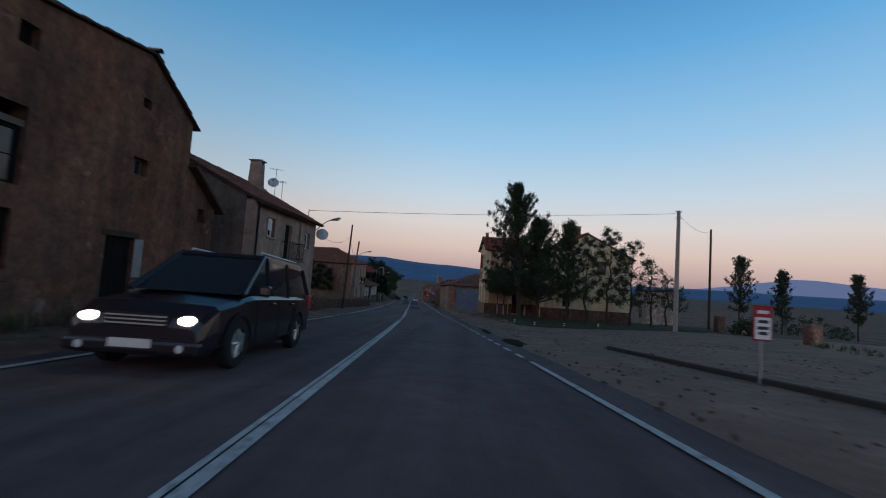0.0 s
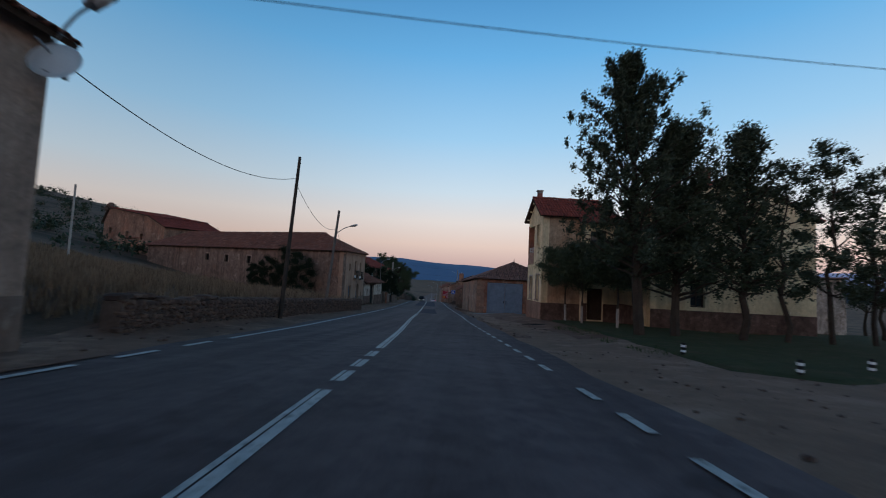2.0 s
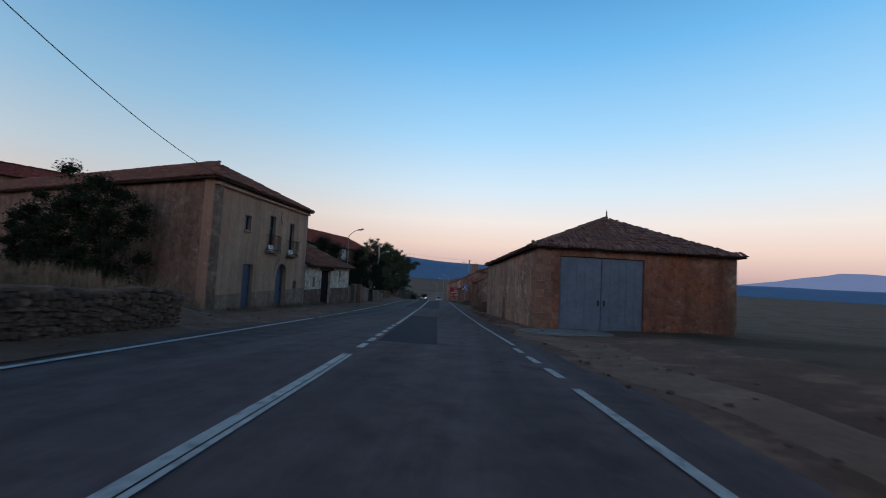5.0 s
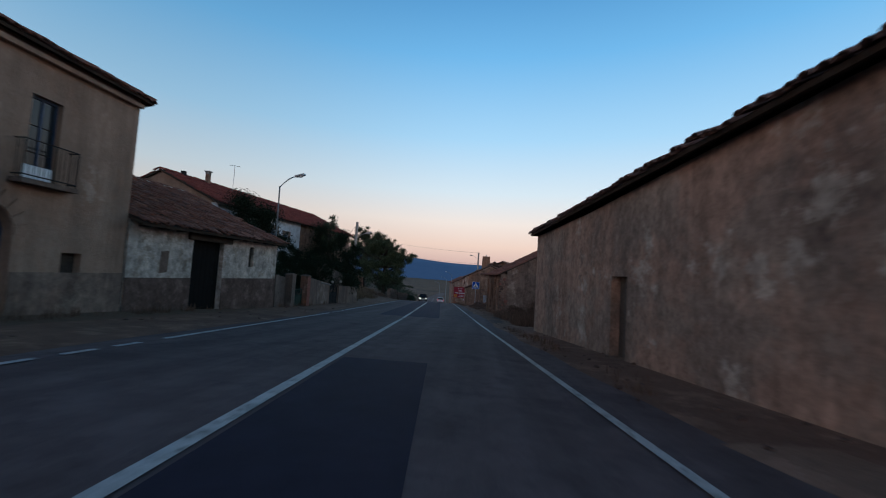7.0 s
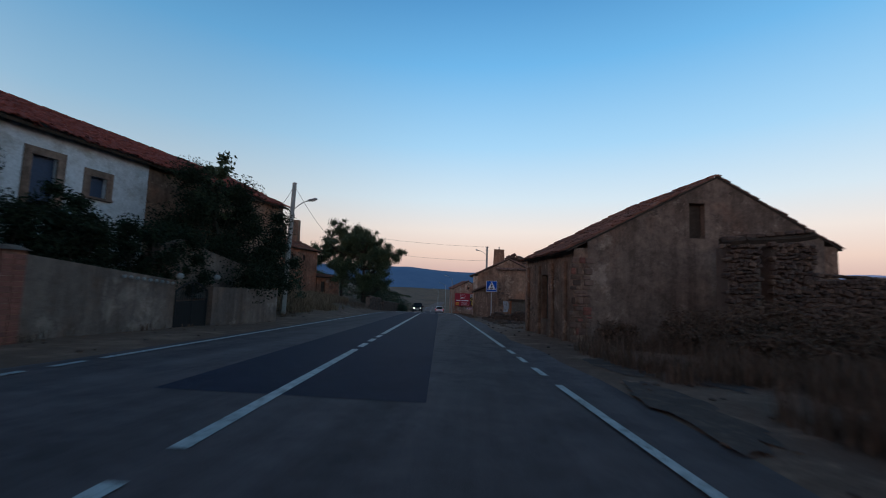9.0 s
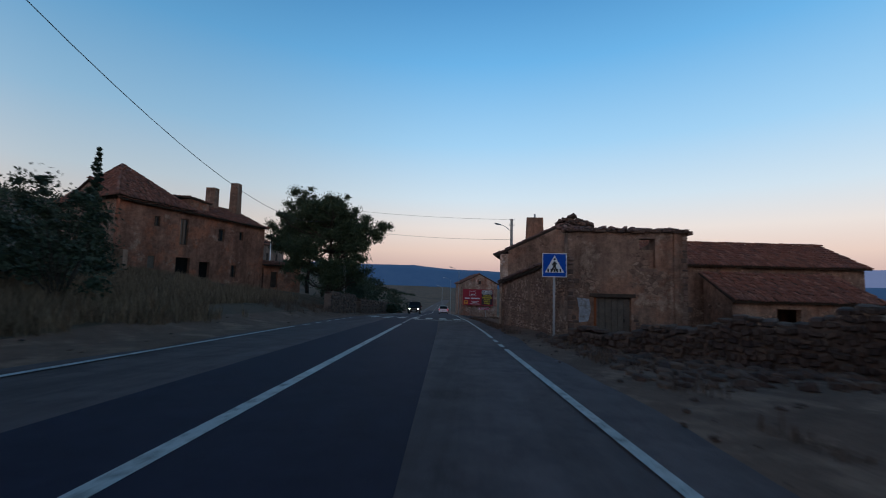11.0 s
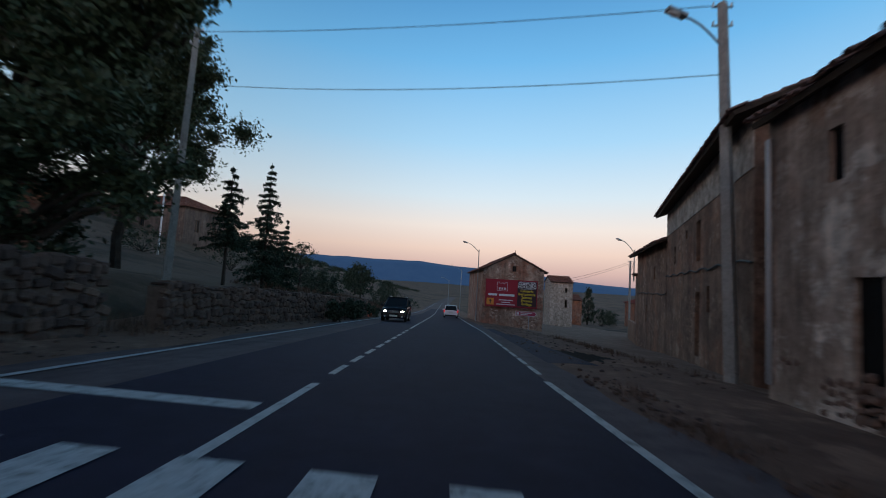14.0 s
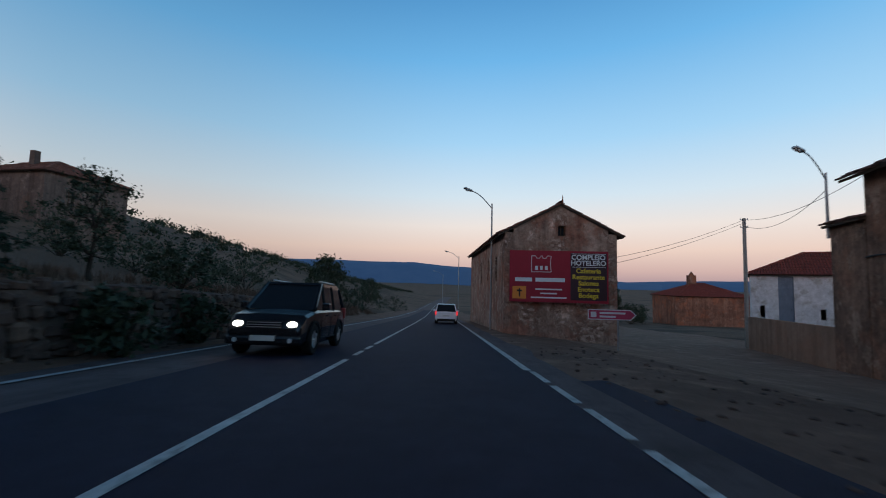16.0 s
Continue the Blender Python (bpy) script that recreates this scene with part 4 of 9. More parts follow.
class House:
    """A rectangular house on the front p to q (outside to the right), depth behind it, roof 'along', 'across', 'hip', 'shed' or None."""

    def __init__(self, name, label, p, q, depth, zb, ze, rise_=1.5, roof="along", mats=None, oe=0.35, og=0.15, ops=None, drop=0.0, short=1.0, roof_mat=None, tile_mat=None, worn=0.02, thick=0.45, tops=None, category="house", walls=True):
        self.h = thing(name, label, category)
        self.p, self.q, self.D = p, q, depth
        d, L = unit(p, q)
        n = Vector((-d.y, d.x, 0))
        self.d, self.n, self.L, self.zb, self.ze = d, n, L, zb, ze
        P = Vector((p[0], p[1], 0))
        c = [P, P + d * L, P + d * L + n * depth, P + n * depth]
        self.c = c
        ops = ops or {}
        mats = mats or M_PL_TAN
        if not isinstance(mats, (list, tuple)):
            mats = [mats] * 4
        lens = [L, depth, L, depth]
        zr = ze + rise_
        top = {i: [(0, ze), (lens[i], ze)] for i in range(4)}
        if roof == "along":
            for i in (1, 3):
                top[i] = [(0, ze), (depth / 2, zr), (depth, ze)]
        elif roof == "across":
            for i in (0, 2):
                top[i] = [(0, ze), (L / 2, zr), (L, ze)]
        elif roof == "shed":
            top[1] = [(0, ze), (depth, zr)]
            top[3] = [(0, zr), (depth, ze)]
            top[2] = [(0, zr), (L, zr)]
        if drop:
            top[0], top[2] = [(0, ze), (L, ze - drop)], [(0, ze - drop), (L, ze)]
            top[1] = [(u, z - drop) for u, z in top[1]]
        if tops:
            top.update(tops)
        if walls:
            for i in range(4):
                a, b = c[i], c[(i + 1) % 4]
                if i in (1, 3):
                    dd, _ = unit(a, b)
                    a, b = a + dd * thick, b - dd * thick
                    t2 = [(min(max(u - thick, 0), lens[i] - 2 * thick), z) for u, z in top[i]]
                    sl = lambda u: float(np.interp(u, [t[0] for t in top[i]], [t[1] for t in top[i]]))
                    t2[0], t2[-1] = (0, sl(thick)), (lens[i] - 2 * thick, sl(lens[i] - thick))
                    oo = [(u0 - thick, u1 - thick, z0, z1) for u0, u1, z0, z1 in ops.get(i, [])]
                    wall(self.h, a, b, zb, t2, oo, mats[i], thick)
                else:
                    wall(self.h, a, b, zb, top[i], ops.get(i, []), mats[i], thick)
        rm, tm = roof_mat or M_ROOF, tile_mat or M_TILE
        Z = Vector((0, 0, 1))
        lift = 0.06
        if roof == "along":
            s = rise_ / (depth / 2)
            r0, r1 = c[0] - d * og + n * depth / 2 + Z * (zr + lift), c[1] + d * og + n * depth / 2 + Z * (zr + lift)
            e0, e1 = c[0] - d * og - n * oe + Z * (ze - s * oe + lift), c[1] + d * og - n * oe + Z * (ze - s * oe + lift)
            b0, b1 = c[2] + d * og + n * oe + Z * (ze - s * oe + lift), c[3] - d * og + n * oe + Z * (ze - s * oe + lift)
            for v in (e1, r1, b0):
                v.z -= drop
            roof_plane(self.h, [e0, e1, r1, r0], rm, tm, worn)
            roof_plane(self.h, [b0, b1, r0, r1], rm, tm, worn, eaves=False)
            ridge_caps(self.h, r0 + Z * 0.05, r1 + Z * 0.05, rm)
        elif roof == "across":
            s = rise_ / (L / 2)
            r0, r1 = c[0] + d * L / 2 - n * og + Z * (zr + lift), c[3] + d * L / 2 + n * og + Z * (zr + lift)
            l0, l1 = c[3] - d * oe + n * og + Z * (ze - s * oe + lift), c[0] - d * oe - n * og + Z * (ze - s * oe + lift)
            k0, k1 = c[1] + d * oe - n * og + Z * (ze - s * oe + lift), c[2] + d * oe + n * og + Z * (ze - s * oe + lift)
            roof_plane(self.h, [l0, l1, r0, r1], rm, tm, worn)
            roof_plane(self.h, [k0, k1, r1, r0], rm, tm, worn)
            ridge_caps(self.h, r0 + Z * 0.05, r1 + Z * 0.05, rm)
        elif roof == "hip":
            hd = min(L, depth) / 2
            s = rise_ / hd
            f = [c[0] - d * oe - n * oe, c[1] + d * oe - n * oe, c[2] + d * oe + n * oe, c[3] - d * oe + n * oe]
            f = [v + Z * (ze - s * oe + lift) for v in f]
            if L >= depth:
                r0, r1 = c[0] + d * hd + n * hd + Z * (zr + lift), c[1] - d * hd * short + n * hd + Z * (zr + lift)
                planes = [[f[0], f[1], r1, r0], [f[1], f[2], r1], [f[2], f[3], r0, r1], [f[3], f[0], r0]]
            else:
                r0, r1 = c[0] + d * hd + n * hd + Z * (zr + lift), c[3] + d * hd - n * hd + Z * (zr + lift)
                planes = [[f[0], f[1], r0], [f[1], f[2], r1, r0], [f[2], f[3], r1], [f[3], f[0], r0, r1]]
            for i, pl in enumerate(planes):
                roof_plane(self.h, pl, rm, tm, worn, eaves=(i in (0, 1, 3)))
            ridge_caps(self.h, r0 + Z * 0.05, r1 + Z * 0.05, rm)
            for a, b in ((f[0], r0), (f[1], r1 if L >= depth else r0)):
                ridge_caps(self.h, a + Z * 0.04, b + Z * 0.05, rm)
        elif roof == "shed":
            s = rise_ / depth
            e0, e1 = c[0] - d * og - n * oe + Z * (ze - s * oe + lift), c[1] + d * og - n * oe + Z * (ze - s * oe + lift)
            t0, t1 = c[3] - d * og + n * og + Z * (zr + s * og + lift), c[2] + d * og + n * og + Z * (zr + s * og + lift)
            roof_plane(self.h, [e0, e1, t1, t0], rm, tm, worn)

    def m(self, i, u, z, out=0.0):
        """Axes on wall i at distance u along it."""
        return face_matrix(self.c[i], self.c[(i + 1) % 4], u, z, out)

    def plinth(self, i, z, material, out=0.03, u0=0.0, u1=None):
        L = (self.c[(i + 1) % 4] - self.c[i]).length
        bm = bmesh.new()
        box(bm, u0, L if u1 is None else u1, -out, -0.002, self.zb, z, self.m(i, 0, 0))
        return part("plinth", bm, material, self.h)


def chimney(parent, x, y, z0, z1, w, material, d=None, cap=True, taper=0.0, flue=False):
    d = d or w
    bm = bmesh.new()
    vs = box(bm, x - w / 2, x + w / 2, y - d / 2, y + d / 2, z0, z1)
    for v in vs[4:]:
        v.co.x = x + (v.co.x - x) * (1 - taper)
        v.co.y = y + (v.co.y - y) * (1 - taper)
    ch = part("chimney", bm, material, parent)
    if cap:
        bm = bmesh.new()
        k = 1 - taper
        for a in (-1, 1):
            box(bm, x - w * k / 2, x + w * k / 2, y + a * d * k * 0.38 - 0.05, y + a * d * k * 0.38 + 0.05, z1, z1 + 0.16)
        box(bm, x - w * k / 2 - 0.07, x + w * k / 2 + 0.07, y - d * k / 2 - 0.07, y + d * k / 2 + 0.07, z1 + 0.16, z1 + 0.23, None, 0.01)
        part("chimney_cap", bm, M_CONCRETE, ch)
    if flue:
        bm = bmesh.new()
        tube(bm, (x, y, z1), (x, y, z1 + 0.3), 0.07)
        part("flue", bm, M_STEEL, ch)
    return ch


# ---- houses on the west side ----


def V3(x, y, z):
    return Vector((x, y, z))


def ruined_house():
    ops = [(6.27, 7.28, -0.75, 1.65), (6.9, 7.46, 3.45, 3.95), (7.02, 7.33, 5.42, 5.7), (3.55, 3.98, 5.35, 5.82), (2.6, 3.95, 2.45, 4.1), (2.6, 3.9, 0.7, 1.95)]
    prof = [(0, 5.7), (7.15, 7.0), (9.3, 5.7)]
    h = House("derelict_house", "derelict two-storey house with stained ochre plaster and empty windows", (-9.0, 4.45), (-9.0, 13.75), 9, -3, 5.7, roof=None, mats=M_PL_RUIN, ops={0: ops}, tops={0: prof, 2: [(0, 5.7), (2.15, 7.0), (9.3, 5.7)], 1: [(0, 5.7), (9, 5.7)], 3: [(0, 5.7), (9, 5.7)]})
    roof_plane(h.h, [V3(-18.2, 4.1, 5.70), V3(-8.86, 4.1, 5.70), V3(-8.86, 11.6, 7.08), V3(-18.2, 11.6, 7.08)], M_ROOF_GREY, M_TILE_GREY, 0.05, slab=0.05)
    roof_plane(h.h, [V3(-8.86, 13.98, 5.62), V3(-18.2, 13.98, 5.62), V3(-18.2, 11.6, 7.08), V3(-8.86, 11.6, 7.08)], M_ROOF_GREY, M_TILE_GREY, 0.05, slab=0.05)
    ridge_caps(h.h, (-18.2, 11.6, 7.12), (-8.75, 11.6, 7.12), M_ROOF_GREY)
    fill_door(h.h, h.m(0, 6.27, -0.75), 1.01, 2.4, M_WOOD_BLACK, 5, 0.12)
    bm = bmesh.new()
    box(bm, -0.12, 1.15, -0.03, 0.1, 2.4, 2.56, h.m(0, 6.27, -0.75), 0.01)
    part("lintel", bm, M_WOOD, h.h)
    bm = bmesh.new()
    box(bm, 1.01, 1.34, -0.02, 0.02, 0.1, 2.38, h.m(0, 6.27, -0.75))
    part("door_jamb_render", bm, M_CONCRETE, h.h, "pale cement render beside the door")
    fill_window(h.h, h.m(0, 6.9, 3.45), 0.56, 0.5, M_WOOD_GREY, 1, 1, 0.2)
    bm = bmesh.new()
    box(bm, 0, 1.35, 0.05, 0.25, 1.22, 1.36, h.m(0, 2.6, 2.45))
    part("transom_beam", bm, M_WOOD_GREY, h.h)
    # near-black fills carry the darkness of the rooms behind
    fill_window(h.h, h.m(0, 2.6, 2.45), 1.35, 1.2, M_WOOD_BLACK, 2, 2, 0.12)
    fill_shutter(h.h, h.m(0, 2.6, 0.7), 1.3, 1.25, M_WOOD_BLACK, 0.12, 6)
    fill_shutter(h.h, h.m(0, 3.55, 5.35), 0.43, 0.47, M_WOOD_BLACK, 0.2, 2)
    # lower wing with its own lean roof
    prof = [(0, 4.3), (1.75, 3.15)]
    w = House("lean_wing", "low plastered wing leaning on the derelict house", (-9.0, 13.76), (-9.0, 15.5), 6, -3, 3.1, roof=None, mats=M_PL_RUIN, ops={0: [(0.76, 1.2, 2.5, 2.98)]}, tops={0: prof, 2: [(0, 3.15), (1.75, 4.3)], 1: [(0, 3.15), (6, 3.15)], 3: [(0, 4.3), (6, 4.3)]}, thick=0.35)
    roof_plane(w.h, [V3(-8.7, 15.75, 3.02), V3(-15.2, 15.75, 3.02), V3(-15.2, 13.78, 4.36), V3(-8.7, 13.78, 4.36)], M_ROOF_GREY, M_TILE_GREY, 0.04)


ruined_house()


def antenna(x, y, z0, z1, label="thin television aerial on a mast", n=5, span=0.7, yaw=0.0):
    a = thing("tv_aerial", label, "aerial", "television aerials")
    bm = bmesh.new()
    tube(bm, (x, y, z0), (x, y, z1), 0.018, n=5)
    part("mast", bm, M_STEEL, a)
    bm = bmesh.new()
    c, s = math.cos(yaw), math.sin(yaw)
    tube(bm, (x - c * span / 2, y - s * span / 2, z1 - 0.05), (x + c * span / 2, y + s * span / 2, z1 - 0.05), 0.011, n=4)
    for i in range(n):
        f = -0.5 + i / (n - 1)
        px, py = x + c * span * f, y + s * span * f
        k = 0.16 + 0.10 * (i / n)
        tube(bm, (px + s * k, py - c * k, z1 - 0.05), (px - s * k, py + c * k, z1 - 0.05), 0.008, n=4)
    part("elements", bm, M_STEEL, a)
    return a


def dish(x, y, z, r, yaw, label="round white satellite dish on the roof", group="satellite dishes"):
    a = thing("satellite_dish", label, "satellite dish", group)
    m = pose(x, y, z, 0, 0, yaw) @ pose(0, 0, 0, 20)
    bm = bmesh.new()
    rings = []
    for k in range(5):
        rr = r * k / 4
        if k == 0:
            rings.append([bm.verts.new(m @ Vector((0, 0.10, 0)))])
        else:
            rings.append([bm.verts.new(m @ Vector((rr * math.cos(2 * math.pi * i / 18), 0.10 - 0.16 * (k / 4) ** 2, rr * math.sin(2 * math.pi * i / 18)))) for i in range(18)])
    for i in range(18):
        j = (i + 1) % 18
        bm.faces.new((rings[0][0], rings[1][i], rings[1][j]))
        for k in range(1, 4):
            bm.faces.new((rings[k][i], rings[k + 1][i], rings[k + 1][j], rings[k][j]))
    bmesh.ops.solidify(bm, geom=bm.faces[:], thickness=0.015)
    part("reflector", bm, M_SIGN_WHITE, a, smooth=True)
    bm = bmesh.new()
    tube(bm, m @ Vector((0, 0.10, -r)), m @ Vector((0, -0.35, -0.05)), 0.012, n=5)
    box(bm, -0.04, 0.04, -0.42, -0.32, -0.07, 0.03, m)
    part("feed_arm", bm, M_STEEL, a)
    bm = bmesh.new()
    tube(bm, m @ Vector((0, 0.1, 0)), m @ Vector((0, 0.42, -0.05)), 0.022, n=6)
    part("bracket", bm, M_STEEL, a)
    return a


def cream_house():
    z0 = -2.6
    ops = [(1.18, 1.9, 2.42, 3.27), (3.2, 4.05, 1.48, 3.2), (6.0, 6.75, 2.2, 3.08), (1.19, 1.9, -0.32, 0.7), (3.1, 4.35, -1.35, 0.78), (6.0, 6.65, -0.6, 0.42)]
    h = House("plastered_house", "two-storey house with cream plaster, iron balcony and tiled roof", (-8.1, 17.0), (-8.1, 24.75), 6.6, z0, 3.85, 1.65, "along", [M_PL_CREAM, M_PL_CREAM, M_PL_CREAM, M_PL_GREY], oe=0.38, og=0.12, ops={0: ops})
    m = h.m
    for u, w_, z, hh in ((1.18, 0.72, 2.42, 0.85), (6.0, 0.75, 2.2, 0.88), (1.19, 0.71, -0.32, 1.02), (6.0, 0.65, -0.6, 1.02)):
        fill_window(h.h, m(0, u, z), w_, hh, M_SIGN_WHITE if z > 1 else M_WOOD, 1, 1, 0.14)
        surround(h.h, m(0, u, z), w_, hh, M_PL_CREAM, 0.09, 0.02)
    fill_shutter(h.h, m(0, 1.24, 2.72), 0.6, 0.5, M_SIGN_WHITE, 0.09, 8)
    fill_door(h.h, m(0, 3.2, 1.48), 0.85, 1.72, M_WOOD_BLACK, 4, 0.16)
    fill_door(h.h, m(0, 3.1, -1.35), 1.25, 2.13, M_WOOD_BLACK, 4, 0.2, label="dark wooden front door")
    balcony(h.h, m(0, 2.95, 1.48), 1.75, 0.85, 0.5)
    h.plinth(0, -0.52, M_PL_GREY, 0.03, 0.0, 3.08)
    bm = bmesh.new()
    box(bm, 4.37, 7.75, -0.03, -0.002, z0, -0.62, m(0, 0, 0))
    part("plinth", bm, M_PL_GREY, h.h)
    # downpipes
    for u, zt in ((0.12, 3.6), (5.1, 3.6)):
        bm = bmesh.new()
        tube(bm, m(0, u, zt, 0.06).translation, m(0, u, -0.4, 0.06).translation, 0.045, n=8)
        part("downpipe", bm, M_IRON if u < 1 else M_PL_CREAM, h.h)
    bm = bmesh.new()
    box(bm, 4.72, 5.0, -0.05, -0.003, 0.05, 0.38, m(0, 0, 0), 0.01)
    part("meter_box", bm, M_SIGN_WHITE, h.h)
    chimney(h.h, -11.1, 22.9, 4.6, 6.75, 0.75, M_PL_CREAM, 0.6, True, 0.2)
    # mural on the gable, red with a pale wave
    bm = bmesh.new()
    box(bm, -9.3, -8.16, 16.985, 16.997, 0.05, 0.95)
    mural = tagged(mesh_ob("wall_mural", bm, M_GARNET), "red painted patch with a pale wavy band on the gable", "mural")
    bm = bmesh.new()
    pts = [(-9.3, 0.42), (-8.95, 0.52), (-8.6, 0.40), (-8.2, 0.36), (-8.2, 0.54), (-8.6, 0.58), (-8.95, 0.70), (-9.3, 0.60)]
    extrude_poly(bm, pts, 0.006, pose(0, 16.976, 0))
    part("wave", bm, M_SIGN_WHITE, mural)


cream_house()
antenna(-10.3, 23.6, 4.7, 6.75, yaw=0.4)
antenna(-10.0, 23.9, 4.6, 6.1, n=4, span=0.5, yaw=1.9)
dish(-10.3, 23.3, 5.9, 0.30, 200)
dish(-7.55, 24.3, 3.2, 0.36, 200, "large white satellite dish fixed to the house corner")


def street_lamp_head(parent, a, b, size=0.5):
    """A bent arm from a to b with a flat lantern at its end."""
    a, b = Vector(a), Vector(b)
    bm = bmesh.new()
    pts = []
    for i in range(8):
        f = i / 7
        p = a.lerp(b, f)
        p.z = a.z + (b.z - a.z) * math.sin(f * math.pi / 2)
        pts.append(p)
    pipe(bm, pts, 0.028, 6)
    part("arm", bm, M_STEEL, parent)
    d = (b - a)
    d.z = 0
    d.normalize()
    s = Vector((-d.y, d.x, 0))
    m = Matrix((d, s, (0, 0, 1))).transposed().to_4x4()
    m.translation = b
    m = m @ pose(0, 0, 0, 0, -12, 0)
    bm = bmesh.new()
    box(bm, -0.05, size, -0.11, 0.11, -0.03, 0.07, m, 0.03)
    head = part("lantern", bm, M_STEEL, parent, smooth=False)
    bm = bmesh.new()
    bmesh.ops.create_uvsphere(bm, u_segments=12, v_segments=6, radius=1.0, matrix=m @ Matrix.Translation((size * 0.55, 0, -0.035)) @ Matrix.Diagonal((size * 0.36, 0.09, 0.06, 1)))
    part("bowl", bm, M_LAMP_GLASS, head, smooth=True)
    return head


def wall_lamp(a, b):
    t = thing("street_lamp", "unlit street lamp on a bracket at the house corner", "street lamp", "street lamps")
    street_lamp_head(t, a, b)
    return t


wall_lamp((-8.0, 24.6, 3.45), (-7.0, 24.3, 4.05))


def long_house():
    z0 = -5.6
    p, q = (-14.0, 62.0), (-14.62, 73.95)
    ops = [(2.9, 3.5, 0.2, 0.95), (5.75, 6.55, -0.72, 1.35), (8.72, 9.5, -0.82, 1.27), (3.05, 4.15, -4.05, -1.55), (7.1, 8.65, -4.5, -1.4), (9.9, 10.5, -3.35, -2.5)]
    side = [(12.0, 12.7, 0.68, 1.5), (15.55, 16.25, 0.55, 1.42), (19.4, 20.1, 0.5, 1.38)]
    h = House("long_house", "long two-storey tan plastered house with hipped tile roof", p, q, 20, z0, 2.3, roof=None, walls=False)
    c = h.c = [Vector((*v, 0)) for v in (p, q, (-44.4, 84.6), (-45.6, 74.1))]
    tops = [[(0, 2.2), (11.97, 2.5)], [(0, 2.5), (31.6, 2.5)], [(0, 2.5), (10.5, 2.4)], [(0, 2.4), (33.8, 2.2)]]
    # tan plaster in front, a darker plaster on the other three walls
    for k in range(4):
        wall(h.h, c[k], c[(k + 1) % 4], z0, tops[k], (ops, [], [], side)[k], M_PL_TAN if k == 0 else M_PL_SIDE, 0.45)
    d, n, Z = h.d, (c[3] - c[0]).normalized(), Vector((0, 0, 1))
    e = [c[0] - d * 0.35 - n * 0.35 + Z * 2.2, c[1] + d * 0.35 - n * 0.35 + Z * 2.48, c[2] + d * 0.35 + n * 0.35 + Z * 2.48, c[3] - d * 0.35 + n * 0.35 + Z * 2.4]
    r1, r0 = c[0] + d * 5.8 + n * 4.6 + Z * 4.5, c[3] + d * 5.4 - n * 4.0 + Z * 4.85
    for k, pl in enumerate(([e[3], e[0], r1, r0], [e[0], e[1], r1], [e[1], e[2], r0, r1], [e[2], e[3], r0])):
        roof_plane(h.h, pl, M_ROOF, M_TILE, 0.045, slab=0.08, eaves=k < 2)
    for a, b in ((r0, r1), (e[0], r1), (e[1], r1), (e[3], r0)):
        ridge_caps(h.h, a + Z * 0.05, b + Z * 0.05, M_ROOF)
    m = h.m
    fill_window(h.h, m(0, 2.9, 0.2), 0.6, 0.75, M_BLUE, 1, 1, 0.12)
    surround(h.h, m(0, 2.9, 0.2), 0.6, 0.75, M_PL_TAN, 0.07, 0.02)
    for u, z, hh in ((5.75, -0.72, 2.07), (8.72, -0.82, 2.09)):
        fill_window(h.h, m(0, u, z), 0.8, hh, M_BLUE, 1, 3, 0.14, "blue painted balcony doors")
        balcony(h.h, m(0, u - 0.28, z), 1.36, 0.92, 0.32)
        bm = bmesh.new()
        box(bm, -0.08, 0.62, -0.06, -0.02, 0.03, 0.36, m(0, u, z), 0.01)
        part("balcony_board", bm, M_SIGN_WHITE, h.h, "white board leaning behind the balcony rail")
    fill_door(h.h, m(0, 3.05, -4.05), 1.1, 2.5, M_BLUE, 5, 0.15, label="blue painted plank door")
    fill_door(h.h, m(0, 7.1, -4.5), 1.55, 3.08, M_BLUE, 6, 0.25, label="blue arched double door")
    # arch over the gateway
    mm = m(0, 7.1, -1.4)
    for k in (0, 1):
        pts = [(0.775 * (1 - math.cos(t)), -0.78 + 0.78 * math.sin(t)) for t in [math.pi / 2 * i / 8 for i in range(9)]]
        pts = pts + [(0.0, 0.0)]
        if k:
            pts = [(1.55 - x, z) for x, z in pts][::-1]
        bm = bmesh.new()
        extrude_poly(bm, pts[::-1], 0.43, mm)
        bmesh.ops.recalc_face_normals(bm, faces=bm.faces[:])
        part("arch_spandrel", bm, M_PL_TAN, h.h)
    for i in range(11):
        t0, t1 = math.pi * i / 11 + 0.015, math.pi * (i + 1) / 11 - 0.015
        bm = bmesh.new()
        pts = [(0.775 - r * math.cos(t), -0.78 + r * math.sin(t)) for r, t in ((0.80, t0), (0.80, t1), (1.16, t1), (1.16, t0))]
        extrude_poly(bm, pts, 0.05, mm @ Matrix.Translation((0, -0.03, 0)))
        bmesh.ops.recalc_face_normals(bm, faces=bm.faces[:])
        part("arch_stone", bm, M_PL_TAN, h.h)
    fill_shutter(h.h, m(0, 9.9, -3.35), 0.6, 0.85, M_WOOD, 0.2, 3)
    for u0, u1 in ((0, 3.03), (4.17, 7.08), (8.67, 11.96)):
        bm = bmesh.new()
        box(bm, u0, u1, -0.025, -0.002, z0, -3.02, m(0, 0, 0))
        part("plinth", bm, M_TRIM, h.h)
    # carved shield between the balconies
    bm = bmesh.new()
    pts = [(0, 0.75), (0.42, 0.75), (0.44, 0.3), (0.21, 0.0), (-0.02, 0.3)]
    extrude_poly(bm, pts[::-1], 0.06, m(0, 7.25, 1.0) @ Matrix.Translation((0, -0.05, 0)))
    bmesh.ops.recalc_face_normals(bm, faces=bm.faces[:])
    part("shield", bm, M_PL_TAN, h.h)
    # cornice under the eaves
    bm = bmesh.new()
